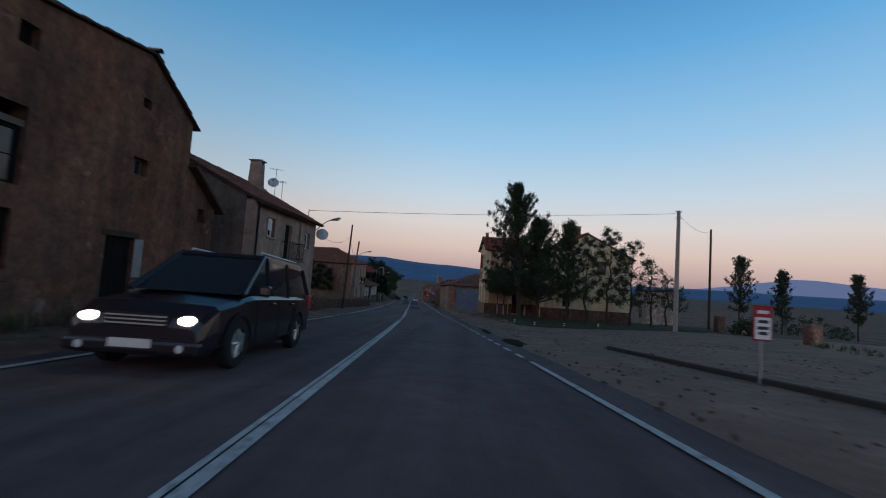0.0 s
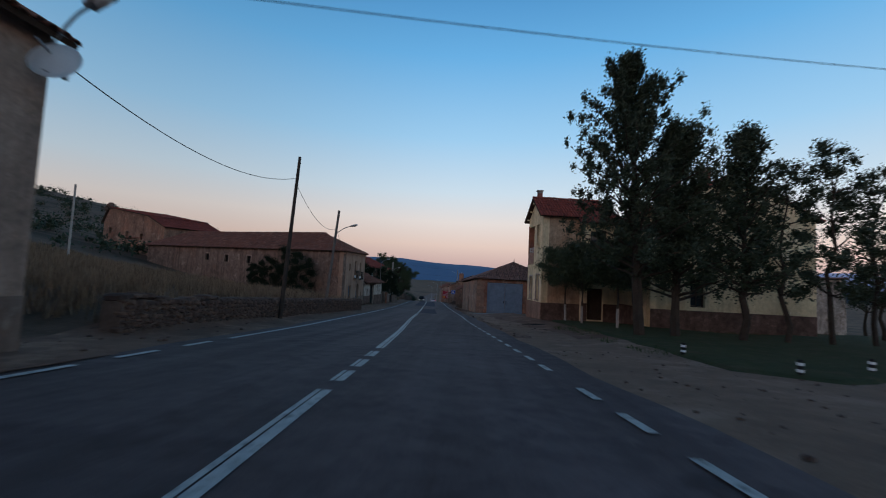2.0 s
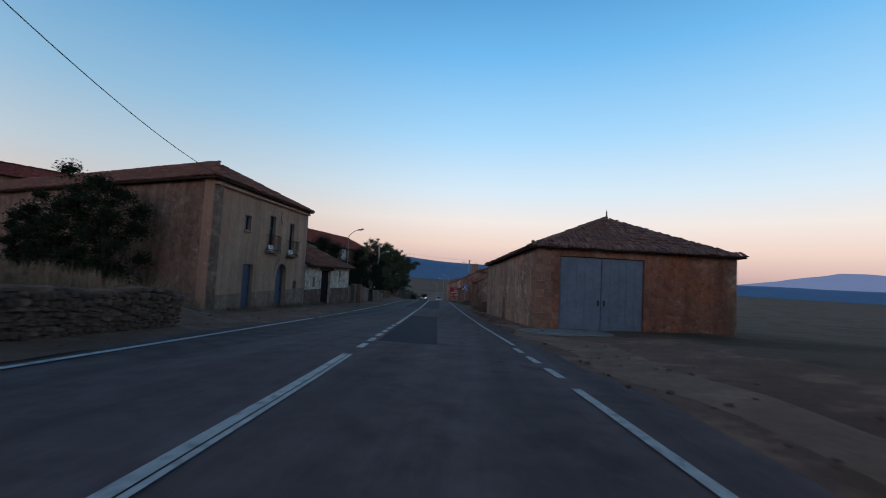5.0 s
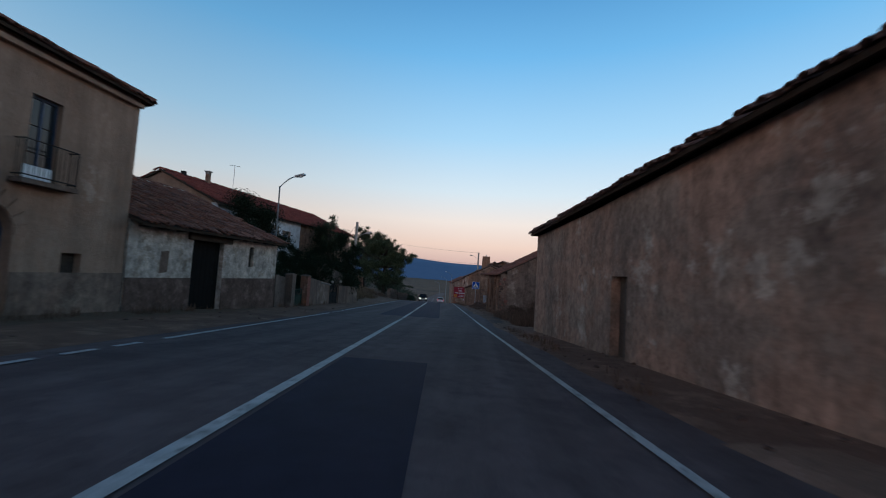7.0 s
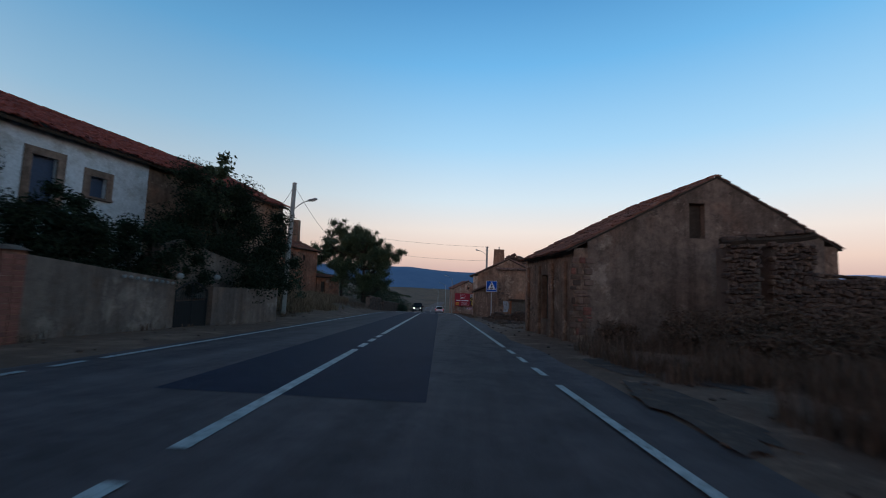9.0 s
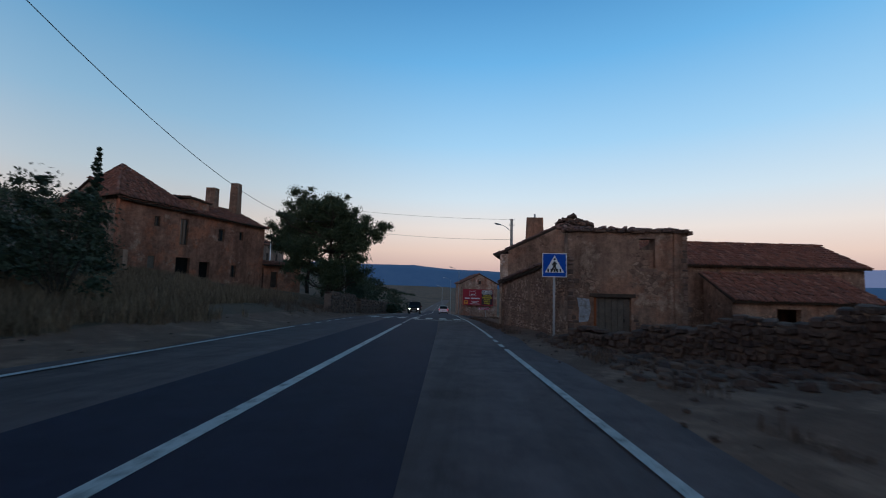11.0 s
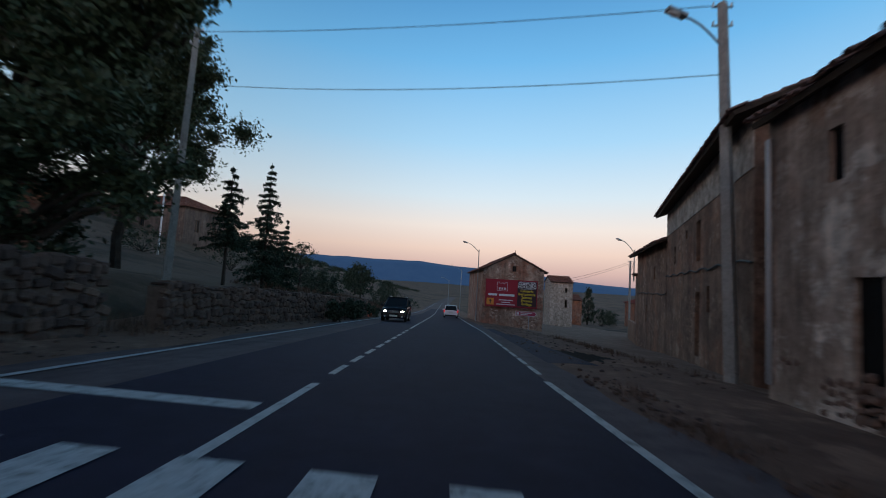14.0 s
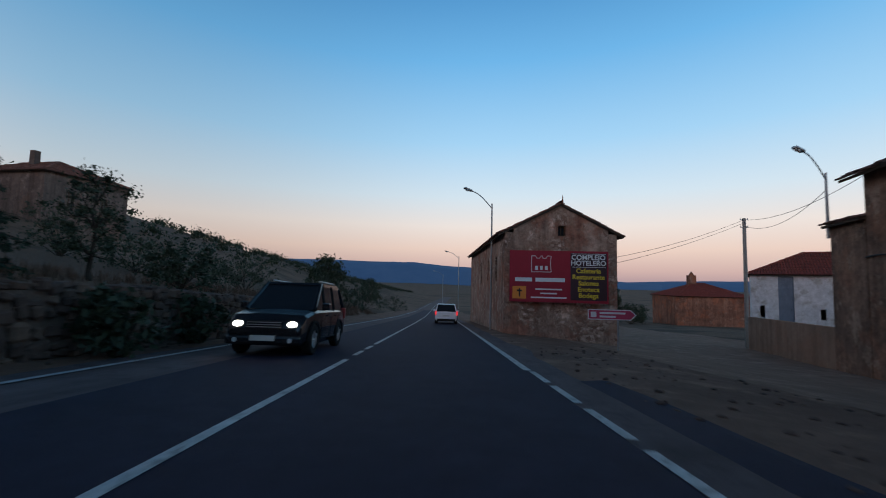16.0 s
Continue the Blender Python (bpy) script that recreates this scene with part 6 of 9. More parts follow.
def roofless_house():
    z0 = -7.8
    c = [(-5.0, 120.9), (-3.0, 113.0), (1.35, 113.2), (0.2, 121.0)]
    h = thing("roadside_ruin", "half-ruined rubble and adobe house with broken roof edge", "house")
    wall(h, c[0], c[1], z0, [(0, -4.0), (4.0, -3.55), (8.15, -3.0)], [], M_RUBBLE, 0.5)
    wall(h, c[1], c[2], z0, [(0, -2.05), (1.4, -1.95), (2.2, -2.05), (3.2, -1.95), (4.35, -2.0)], [(2.62, 3.2, -3.4, -2.3), (0.95, 2.3, -6.2, -4.5)], M_ADOBE, 0.5)
    wall(h, c[2], c[3], z0, [(0, -2.0), (3, -2.6), (7.9, -3.2)], [(0.8, 2.2, -4.0, -2.7)], M_ADOBE, 0.5)
    wall(h, c[3], c[0], z0, [(0, -2.8), (5.2, -3.95)], [], M_ADOBE, 0.5)
    roof_plane(h, [V3(-5.2, 120.8, -4.02), V3(-3.25, 113.6, -3.1), V3(-1.6, 114.0, -2.6), V3(-3.2, 120.9, -3.35)], M_ROOF_GREY, M_TILE_GREY, 0.07)
    m = face_matrix(c[1], c[2], 0.95, -6.2)
    fill_door(h, m, 1.35, 1.68, M_WOOD_GREY, 6, 0.12, label="weathered plank door")
    bm = bmesh.new()
    box(bm, -0.15, 1.5, -0.06, 0.2, 1.7, 1.83, m, 0.015)
    part("lintel", bm, M_WOOD, h)
    bm = bmesh.new()
    pts = [(0.28, 0.75), (0.62, 0.8), (0.72, 1.2), (0.66, 1.62), (0.22, 1.66), (0.30, 1.2)]
    extrude_poly(bm, pts, 0.008, face_matrix(c[1], c[2], 0.12, -6.2, 0.009))
    bmesh.ops.recalc_face_normals(bm, faces=bm.faces[:])
    part("limewash_patch", bm, M_LIMEWASH, h, "pale blue-white limewash patch by the door")
    # eave course of stones on the wall top, with a ragged row of barrel tiles bedded on it
    rng = random.Random(11)
    mm = face_matrix(c[1], c[2], 0, 0)
    tile = tile_mesh()
    tile.materials.append(M_TILE_GREY)
    u = -0.1
    while u < 4.4:
        w2 = rng.uniform(0.16, 0.42)
        bm = bmesh.new()
        box(bm, u, u + w2 - 0.015, -0.09 - rng.uniform(0, 0.06), 0.42, -2.1, -1.99 + rng.uniform(-0.02, 0.03), mm @ pose(0, 0, 0, 0, rng.uniform(-1, 1), 0), 0.02)
        part("eave_stone", bm, M_STONE, h)
        u += w2
    for row_ in (0, 1):
        for i in range(23 if row_ == 0 else 15):
            u = -0.08 + i * 0.2 + rng.uniform(-0.02, 0.02) if row_ == 0 else rng.uniform(-0.05, 4.3)
            ob = new("tile", tile)
            ob.parent = h
            ob.matrix_world = mm @ pose(u, 0.26 + rng.uniform(-0.03, 0.05) + 0.1 * row_, -1.98 + 0.05 * row_ + rng.uniform(-0.01, 0.025), -11 + rng.uniform(-4, 4), rng.uniform(-12, 12), 180 + rng.uniform(-8, 8))
    for i in range(26):
        bm = bmesh.new()
        s2 = rng.uniform(0.05, 0.12)
        u = rng.choice((rng.uniform(-0.3, 0.4), rng.uniform(0, 4.3)))
        box(bm, -s2, s2, -0.1, 0.1, -0.05, rng.uniform(0.02, 0.07), mm @ pose(u, 0.25 + rng.uniform(-0.1, 0.2), -1.94 + rng.uniform(0, 0.05), rng.uniform(-15, 15), rng.uniform(-15, 15), rng.uniform(-40, 40)), 0.02)
        part("broken_tile", bm, M_TILE_GREY, h)
    # bared jamb stones at the corners, door and window
    for u0, u1, z, top in ((0.0, 0.16, -6.9, -3.4), (4.12, 4.35, -6.9, -2.2), (2.4, 2.5, -6.2, -5.2)):
        while z < top:
            hq = rng.uniform(0.09, 0.22)
            u = u0 + rng.uniform(-0.03, 0.06)
            stop = u1 + 0.25 * noise.noise((z * 2.1, u0, 2.0))
            while u < stop:
                w2 = rng.uniform(0.12, 0.34)
                bm = bmesh.new()
                box(bm, max(u, 0.0) + 0.012, min(u + w2, 4.35) - 0.012, -0.012 - rng.uniform(0, 0.025), 0.05, z + 0.012, z + hq - 0.012, mm, 0.022)
                part("jamb_stone", bm, M_STONE_PALE if rng.random() < 0.5 else M_STONE, h)
                u += w2
            z += hq
    # blocked lower half of the window and the orange door post
    bm = bmesh.new()
    box(bm, 2.63, 3.19, 0.1, 0.3, -3.4, -2.72, mm, 0.02)
    part("window_infill", bm, M_ADOBE, h)
    bm = bmesh.new()
    box(bm, 2.6, 3.24, -0.03, 0.2, -3.53, -3.41, mm, 0.015)
    part("sill", bm, M_TRIM, h)
    bm = bmesh.new()
    box(bm, 0.96, 1.04, -0.02, 0.1, -6.2, -4.53, mm, 0.006)
    part("door_post", bm, M_RUSTED, h, "rusty orange door post")


roofless_house()


def old_row():
    z0 = -8.2
    ROW_WIN = [(1.55, 1.85, -3.65, -2.85), (3.8, 4.1, -3.4, -2.55), (7.5, 7.94, -3.4, -2.6), (10.7, 11.15, -3.45, -2.74)]
    ROW_DOOR = [(2.0, 2.5, -6.95, -5.05), (3.8, 4.15, -6.1, -5.0), (6.95, 7.5, -5.95, -4.92), (11.75, 12.6, -5.85, -4.72)]
    ROW_OPS = ROW_WIN + ROW_DOOR
    h = House("old_row_house", "two-storey old house of pale worn plaster over stone", (-3.86, 133.55), (-5.1, 121.0), 7, z0, -2.08, 1.7, "along", [M_PL_ROW, M_ADOBE, M_ADOBE, M_ADOBE], oe=0.3, og=0.04, drop=0.32, ops={0: ROW_OPS}, roof_mat=M_ROOF_GREY, tile_mat=M_TILE_GREY, worn=0.05)
    m = h.m
    # black frames and leaves stand in for the shade inside the openings
    for a, b, c, d in ROW_WIN:
        fill_window(h.h, m(0, a, c), b - a, d - c, M_WOOD_BLACK, 0, 1, 0.08)
    for a, b, c, d in ROW_DOOR:
        fill_door(h.h, m(0, a, c), b - a, d - c, M_WOOD_BLACK, 3, 0.07, handle=False)
    # brick jambs and arches
    rng = random.Random(21)
    for a, b, c, d in ((6.95, 7.5, -5.95, -4.92), (7.5, 7.94, -3.4, -2.6)):
        for r in range(int((d - c) / 0.085)):
            for x0, x1 in ((a - 0.17, a - 0.01), (b + 0.01, b + 0.17)):
                bm = bmesh.new()
                k = rng.uniform(-0.04, 0.04)
                box(bm, x0 + (k if x0 < a else 0), x1 + (k if x0 > a else 0), -0.03 - rng.uniform(0, 0.012), -0.002, c + r * 0.085, c + r * 0.085 + 0.065, m(0, 0, 0))
                part("brick", bm, M_BRICK, h.h)
    for u in (7.22, 12.2):
        for i in range(9):
            t0, t1 = math.pi * i / 9 + 0.02, math.pi * (i + 1) / 9 - 0.02
            bm = bmesh.new()
            z = -4.85 if u < 9 else -4.32
            extrude_poly(bm, [(u - r * math.cos(t), z + 0.7 * r * math.sin(t)) for r, t in ((0.40, t0), (0.40, t1), (0.55, t1), (0.55, t0))], 0.035, m(0, 0, 0) @ Matrix.Translation((0, -0.037, 0)))
            bmesh.ops.recalc_face_normals(bm, faces=bm.faces[:])
            part("brick", bm, M_BRICK, h.h)
    for u in (0.12,):
        bm = bmesh.new()
        tube(bm, m(0, u, -2.5, 0.06).translation, m(0, u, -6.9, 0.06).translation, 0.05, n=8)
        part("downpipe", bm, M_STEEL, h.h)
    # blue house tile and meter boxes
    bm = bmesh.new()
    box(bm, 5.9, 6.16, -0.03, -0.002, -5.14, -4.78, m(0, 0, 0), 0.008)
    part("wall_plaque", bm, M_PLAQUE, h.h, "small blue enamel plaque with a plain bar")
    bm = bmesh.new()
    box(bm, 5.95, 6.11, -0.036, -0.031, -5.02, -4.9, m(0, 0, 0))
    part("plaque_bar", bm, M_SIGN_WHITE, h.h)
    bm = bmesh.new()
    box(bm, 3.2, 3.45, -0.14, -0.002, -4.7, -4.45, m(0, 0, 0), 0.01)
    part("meter_box", bm, M_SIGN_WHITE, h.h)
    # broken masonry where the verge of the near gable has fallen
    for k in range(60):
        f = rng.uniform(-0.25, 1.0)
        x = -1.5 + 1.55 * f
        z = -0.42 - 0.36 * abs(x + 1.1) / 1.1 + rng.uniform(-0.25, 0.22)
        s2 = rng.uniform(0.07, 0.17)
        bm = bmesh.new()
        box(bm, -s2 * 1.3, s2 * 1.3, -s2, s2, -s2 * 0.6, s2 * 0.6, pose(x, 121.0 + rng.uniform(-0.05, 0.3), z, rng.uniform(-25, 25), rng.uniform(-25, 25), rng.uniform(-40, 40)), 0.03)
        part("loose_stone", bm, M_STONE, h.h)
    chimney(h.h, -2.1, 129.4, -1.5, 1.05, 1.4, M_ADOBE, 0.5, False, 0.14, True)


old_row()
House("back_barn", "low tiled barn behind the roadside ruin", (3.2, 121.8), (15.5, 122.8), 5.5, -8.5, -2.62, 1.35, "along", M_ADOBE, oe=0.35, ops={0: [(3.5, 4.6, -6.6, -4.6)]}, roof_mat=M_ROOF, tile_mat=M_TILE, worn=0.04)
House("lean_to", "sagging lean-to roofed with old tiles", (6.3, 119.2), (13.5, 119.8), 2.3, -8.5, -4.5, 1.2, "shed", M_ADOBE, ops={0: [(2.2, 3.4, -6.5, -5.0)]}, worn=0.06, thick=0.3)


def tall_row():
    z0 = -9.6
    h = House("tall_row_house", "tall dark-plastered house with a white upper band", (0.6, 148.6), (-3.0, 135.4), 8, z0, -1.1, 1.6, "along", [M_ADOBE, M_ADOBE, M_PL_WHITE, M_ADOBE], oe=0.55, og=0.5, ops={0: [(7.4, 8.1, -4.2, -2.75), (5.25, 5.6, -3.1, -2.78), (7.3, 8.05, -7.6, -5.3), (9.1, 9.5, -5.95, -5.1), (2.4, 2.8, -4.0, -3.2)]}, worn=0.03, roof_mat=M_ROOF_GREY, tile_mat=M_TILE_GREY)
    m = h.m
    bm = bmesh.new()
    box(bm, 0, h.L, -0.03, -0.002, -2.42, -1.13, m(0, 0, 0))
    part("white_band", bm, M_PL_WHITE, h.h, "pale rendered band under the eaves")
    fill_window(h.h, m(0, 7.4, -4.2), 0.7, 1.45, M_WOOD, 1, 2, 0.2)
    fill_window(h.h, m(0, 2.4, -4.0), 0.4, 0.8, M_WOOD, 1, 1, 0.2)
    fill_door(h.h, m(0, 7.3, -7.6), 0.75, 2.3, M_WOOD_BLACK, 4, 0.22)
    fill_window(h.h, m(0, 9.1, -5.95), 0.4, 0.85, M_WOOD, 0, 1, 0.2)
    bm = bmesh.new()
    pts = [m(0, u, -4.55 + 0.06 * math.sin(u * 3.1), 0.05).translation for u in np.linspace(0, h.L, 24)]
    swept(bm, pts, 0.03)
    part("wall_cable", bm, M_CABLE, h.h)
    for x, y, z in ((0.5, 145.3, 0.4), (0.9, 147.6, 0.15)):
        bm = bmesh.new()
        tube(bm, (x, y, -1.2), (x, y, z), 0.09, n=8)
        tube(bm, (x, y, z), (x, y, z + 0.15), 0.14, 0.14, n=8)
        part("flue_pipe", bm, M_STEEL if y > 145 else M_IRON, h.h)
    b = House("low_row_house", "lower dark-plastered house with sagging eaves", (3.15, 160.2), (0.75, 149.0), 7, -11.5, -2.5, 1.4, "along", M_ADOBE, oe=0.6, og=0.3, ops={0: [(4.4, 5.0, -7.5, -6.3), (11.5, 12.0, -6.4, -5.4), (7.5, 8.0, -4.6, -3.8)]}, worn=0.05, roof_mat=M_ROOF_GREY, tile_mat=M_TILE_GREY)
    for a, b_, c, d in ((4.4, 5.0, -7.5, -6.3), (11.5, 12.0, -6.4, -5.4), (7.5, 8.0, -4.6, -3.8)):
        fill_window(b.h, b.m(0, a, c), b_ - a, d - c, M_WOOD, 0, 1, 0.2)
    House("end_annex", "low dark annex closing the row", (3.85, 162.6), (3.2, 160.3), 5, -11.5, -4.1, 0.7, "shed", M_ADOBE, oe=0.25, worn=0.05, roof_mat=M_ROOF_GREY, tile_mat=M_TILE_GREY, thick=0.3)
    yw = thing("yard_wall", "tan rendered yard wall with a pale coping", "wall", kind="structure")
    wall(yw, (6.6, 172.6), (3.95, 162.7), -12, [(0, -8.5), (10.25, -8.2)], [], M_PL_TAN, 0.3, "wall_run")
    bm = bmesh.new()
    pts = [b.m(0, u, -5.5 + 0.05 * math.sin(u * 2.3), 0.05).translation for u in np.linspace(0, b.L, 20)]
    swept(bm, pts, 0.03)
    part("wall_cable", bm, M_CABLE, b.h)


tall_row()
antenna(2.6, 152.8, -1.6, 0.5, yaw=0.3)


def letters(body, size, m, material, parent, name="lettering"):
    c = bpy.data.curves.new(name, "FONT")
    c.body, c.size, c.align_x, c.align_y, c.extrude, c.offset = body, size, "CENTER", "CENTER", 0.004, 0.008
    tmp = bpy.data.objects.new(name, c)
    me = bpy.data.meshes.new_from_object(tmp)
    bpy.data.objects.remove(tmp)
    me.transform(m @ pose(0, 0, 0, 90))
    me.materials.clear()
    me.materials.append(material)
    ob = new(name, me)
    ob.parent = parent
    return ob


def billboard_house():
    h = House("gable_house", "weathered two-storey house with stone gable carrying a billboard", (-11.3, 188), (-9.15, 166.2), 5.9, -13, -4.05, 1.5, "along", [M_GABLE, M_GABLE, M_GABLE, M_GABLE], oe=0.35, og=0.12, ops={1: [(2.8, 3.2, -4.2, -3.65)], 0: [(18.5, 19.2, -6.6, -5.2), (14.5, 15.2, -6.6, -5.2), (10, 10.8, -6.8, -5.2), (16, 17, -10.2, -7.8)], 3: [(1.5, 2.2, -6.5, -5.2)]}, worn=0.03)
    m = h.m
    fill_window(h.h, m(1, 2.8, -4.2), 0.4, 0.55, M_WOOD, 1, 1, 0.2)
    for a, b, c, d in ((18.5, 19.2, -6.6, -5.2), (14.5, 15.2, -6.6, -5.2), (10, 10.8, -6.8, -5.2)):
        fill_window(h.h, m(0, a, c), b - a, d - c, M_WOOD, 1, 2, 0.18)
    fill_door(h.h, m(0, 16, -10.2), 1.0, 2.4, M_WOOD, 4, 0.2)
    bm = bmesh.new()
    tube(bm, (-6.2, 166.1, -2.5), (-6.2, 166.1, -2.1), 0.05, 0.01, 6)
    part("finial", bm, M_ROOF, h.h)
    rng = random.Random(4)
    for side in (0.02, 5.5):
        for r in range(14):
            bm = bmesh.new()
            k = rng.uniform(0, 0.14)
            box(bm, side + (0 if side < 1 else -k + 0.1), side + 0.28 + (k if side < 1 else 0.1), -0.03 - rng.uniform(0, 0.02), -0.003, -9.6 + r * 0.38, -9.6 + r * 0.38 + 0.33, m(1, 0, 0), 0.015)
            part("quoin_stone", bm, M_GABLE, h.h)
    return h


billboard_house()


def billboard():
    b = thing("billboard", "large dark red hotel billboard mounted on the gable", "billboard")
    x0, x1, z0, z1 = -8.88, -3.95, -7.65, -5.02
    Y = 166.0
    bm = bmesh.new()
    box(bm, x0, x1, Y, Y + 0.12, z0, z1)
    part("panel", bm, M_SIGN_RED, b)
    W, H = x1 - x0, z1 - z0
    at = lambda fx, fz, out=0.008: pose(x0 + fx * W, Y - out, z1 - fz * H)
    bm = bmesh.new()
    box(bm, x0 + 0.62 * W, x0 + 0.985 * W, Y - 0.006, Y - 0.001, z0 + 0.05 * H, z1 - 0.04 * H)
    part("dark_field", bm, M_SIGN_DARK, b)
    # crown-like emblem with arched windows
    bm = bmesh.new()
    s = 0.055
    cx, cz = x0 + 0.325 * W, z1 - 0.26 * H
    w2, hh = 0.10 * W, 0.155 * H
    pts = [(-w2, -hh), (-w2, hh), (-w2 * 0.62, hh * 1.02), (-w2 * 0.5, hh * 0.72), (-w2 * 0.2, hh * 0.72), (0, hh * 1.05), (w2 * 0.2, hh * 0.72), (w2 * 0.5, hh * 0.72), (w2 * 0.62, hh * 1.02), (w2, hh), (w2 * 0.9, 0), (w2, -hh), (-w2, -hh)]
    for (ax, az), (bx, bz) in zip(pts[:-1], pts[1:]):
        tube(bm, (cx + ax, Y - 0.004, cz + az), (cx + bx, Y - 0.004, cz + bz), 0.016, n=5)
    for k in (-1, 0, 1):
        box(bm, cx + k * w2 * 0.5 - 0.07, cx + k * w2 * 0.5 + 0.07, Y - 0.008, Y - 0.001, cz - hh * 0.75, cz - hh * 0.25)
    part("emblem", bm, M_SIGN_WHITE, b)
    # the hotel's name stands as plain bars
    for fx, ww in ((0.155, 0.175), (0.365, 0.30)):
        bm = bmesh.new()
        box(bm, x0 + (fx - 0.10) * W, x0 + (fx - 0.10 + ww) * W, Y - 0.007, Y - 0.001, z1 - 0.605 * H, z1 - 0.53 * H)
        part("name_bar", bm, M_SIGN_WHITE, b)
    bm = bmesh.new()
    box(bm, x0 + 0.03 * W, x0 + 0.17 * W, Y - 0.007, Y - 0.001, z0 + 0.06 * H, z0 + 0.30 * H)
    part("orange_square", bm, M_SIGN_ORANGE, b)
    bm = bmesh.new()
    box(bm, x0 + 0.095 * W, x0 + 0.11 * W, Y - 0.012, Y - 0.008, z0 + 0.1 * H, z0 + 0.26 * H)
    box(bm, x0 + 0.075 * W, x0 + 0.13 * W, Y - 0.012, Y - 0.008, z0 + 0.20 * H, z0 + 0.23 * H)
    part("arrow", bm, M_SIGN_BLACK, b)
    for k, ww in enumerate((0.27, 0.17, 0.36)):
        bm = bmesh.new()
        z = z0 + (0.25 - k * 0.08) * H
        box(bm, x0 + (0.40 - ww / 2) * W, x0 + (0.40 + ww / 2) * W, Y - 0.007, Y - 0.001, z - 0.014 * H, z + 0.014 * H)
        part("text_bar", bm, M_SIGN_WHITE, b)
    bm = bmesh.new()
    for a in ((0.635, 0.97, 0.05, 0.058), (0.635, 0.97, 0.305, 0.313)):
        box(bm, x0 + a[0] * W, x0 + a[1] * W, Y - 0.010, Y - 0.007, z1 - a[3] * H, z1 - a[2] * H)
    part("border", bm, M_SIGN_WHITE, b)
    letters("COMPLEJO", 0.345, at(0.80, 0.125), M_SIGN_WHITE, b)
    letters("HOTELERO", 0.345, at(0.80, 0.235), M_SIGN_WHITE, b)
    for i, tx in enumerate(("Cafeteria", "Restaurante", "Salones", "Enoteca", "Bodega")):
        letters(tx, 0.33, at(0.80, 0.385 + i * 0.118), M_SIGN_YELLOW, b)
    return b


billboard()


def far_houses():
    ws = House("white_farm_shed", "white-walled farm building with red tile roof", (13.8, 184), (24.0, 178.0), 8, -14, -5.35, 1.9, "hip", M_WHITEWASH, ops={0: [(1.9, 2.95, -11, -5.6), (0.6, 0.95, -9.2, -8.2), (4.6, 4.95, -9.2, -8.3), (6.6, 6.95, -9.2, -8.3)]}, roof_mat=M_ROOF_RED, tile_mat=M_TILE_RED, worn=0.01)
    fill_door(ws.h, ws.m(0, 1.9, -11), 1.05, 5.4, M_METAL_BLUE, 6, 0.15)
    c = House("chapel", "low stone building with red tile roof and a small bell gable", (30.3, 235), (44.8, 235), 12, -18, -8.6, 2.6, "hip", M_PL_RED, worn=0.02, roof_mat=M_ROOF_RED, tile_mat=M_TILE_RED)
    bm = bmesh.new()
    box(bm, 35.3, 37.0, 240.4, 241.2, -8.5, -4.2)
    vs = box(bm, 35.7, 36.6, 240.5, 241.1, -4.2, -3.4)
    for v in vs[4:]:
        v.co.x = 36.15
    part("bell_gable", bm, M_PL_RED, c.h)
    House("row_house_far", "narrow whitewashed house beyond the billboard house", (2.6, 200), (6.3, 200), 8, -15, -4.6, 1.0, "along", M_PL_WHITE, ops={0: [(2.4, 2.8, -9, -7.6), (2.4, 2.8, -6.4, -5.6)]}, worn=0.02)
    House("pink_house_far", "small brick-red house at the bend", (8.5, 222), (12.9, 222), 7, -17, -8.2, 1.0, "along", M_PL_RED, worn=0.02)
    h = House("hill_house", "grey plastered hipped-roof house up the slope", (-51.5, 179.5), (-50.7, 188.0), 14, -9, 2.95, 1.9, "hip", M_PL_GREY, ops={0: [(2.0, 2.8, -0.6, 1.2), (5.4, 6.2, -0.6, 1.2), (2.0, 2.8, -4.2, -2.2)], 3: [(1.6, 2.4, -0.4, 1.2), (6.5, 7.3, -0.4, 1.2)]}, worn=0.03)
    for a, z, hh in ((2.0, -0.6, 1.8), (5.4, -0.6, 1.8), (2.0, -4.2, 2.0)):
        fill_window(h.h, h.m(0, a, z), 0.8, hh, M_WOOD, 1, 1, 0.15)
    for a in (1.6, 6.5):
        fill_window(h.h, h.m(3, a, -0.4), 0.8, 1.6, M_WOOD, 1, 1, 0.15)
    chimney(h.h, -57.5, 183.5, 4.2, 6.0, 0.6, M_PL_GREY, 0.6, False)
    u = House("upper_house", "dark stone house on the hillside with a broken gable stack", (-60.5, 80), (-45.6, 80), 8, -4, 5.1, 0.0, None, M_ADOBE, ops={0: [(1.6, 2.2, 4.2, 5.2), (6, 6.6, 3.4, 4.4), (9.6, 10.2, 3, 4)]}, tops={0: [(0, 6.2), (1.3, 8.5), (11.6, 6.5), (14.9, 5.0)], 2: [(0, 5.0), (3.3, 6.5), (13.6, 8.5), (14.9, 6.2)], 1: [(0, 5.0), (8, 5.0)], 3: [(0, 6.2), (8, 6.2)]})
    up = u.h
    for a, b in (((-60.8, 6.1), (-59.2, 8.6)), ((-48.7, 6.62), (-59.2, 8.6)), ((-45.3, 4.86), (-48.9, 6.62))):
        near, far = (79.7, 88.2) if b[0] < a[0] else (88.2, 79.7)
        roof_plane(up, [V3(a[0], near, a[1]), V3(a[0], far, a[1]), V3(b[0], far, b[1]), V3(b[0], near, b[1])], M_ROOF_RED, M_TILE_RED, 0.05)
    rng = random.Random(9)
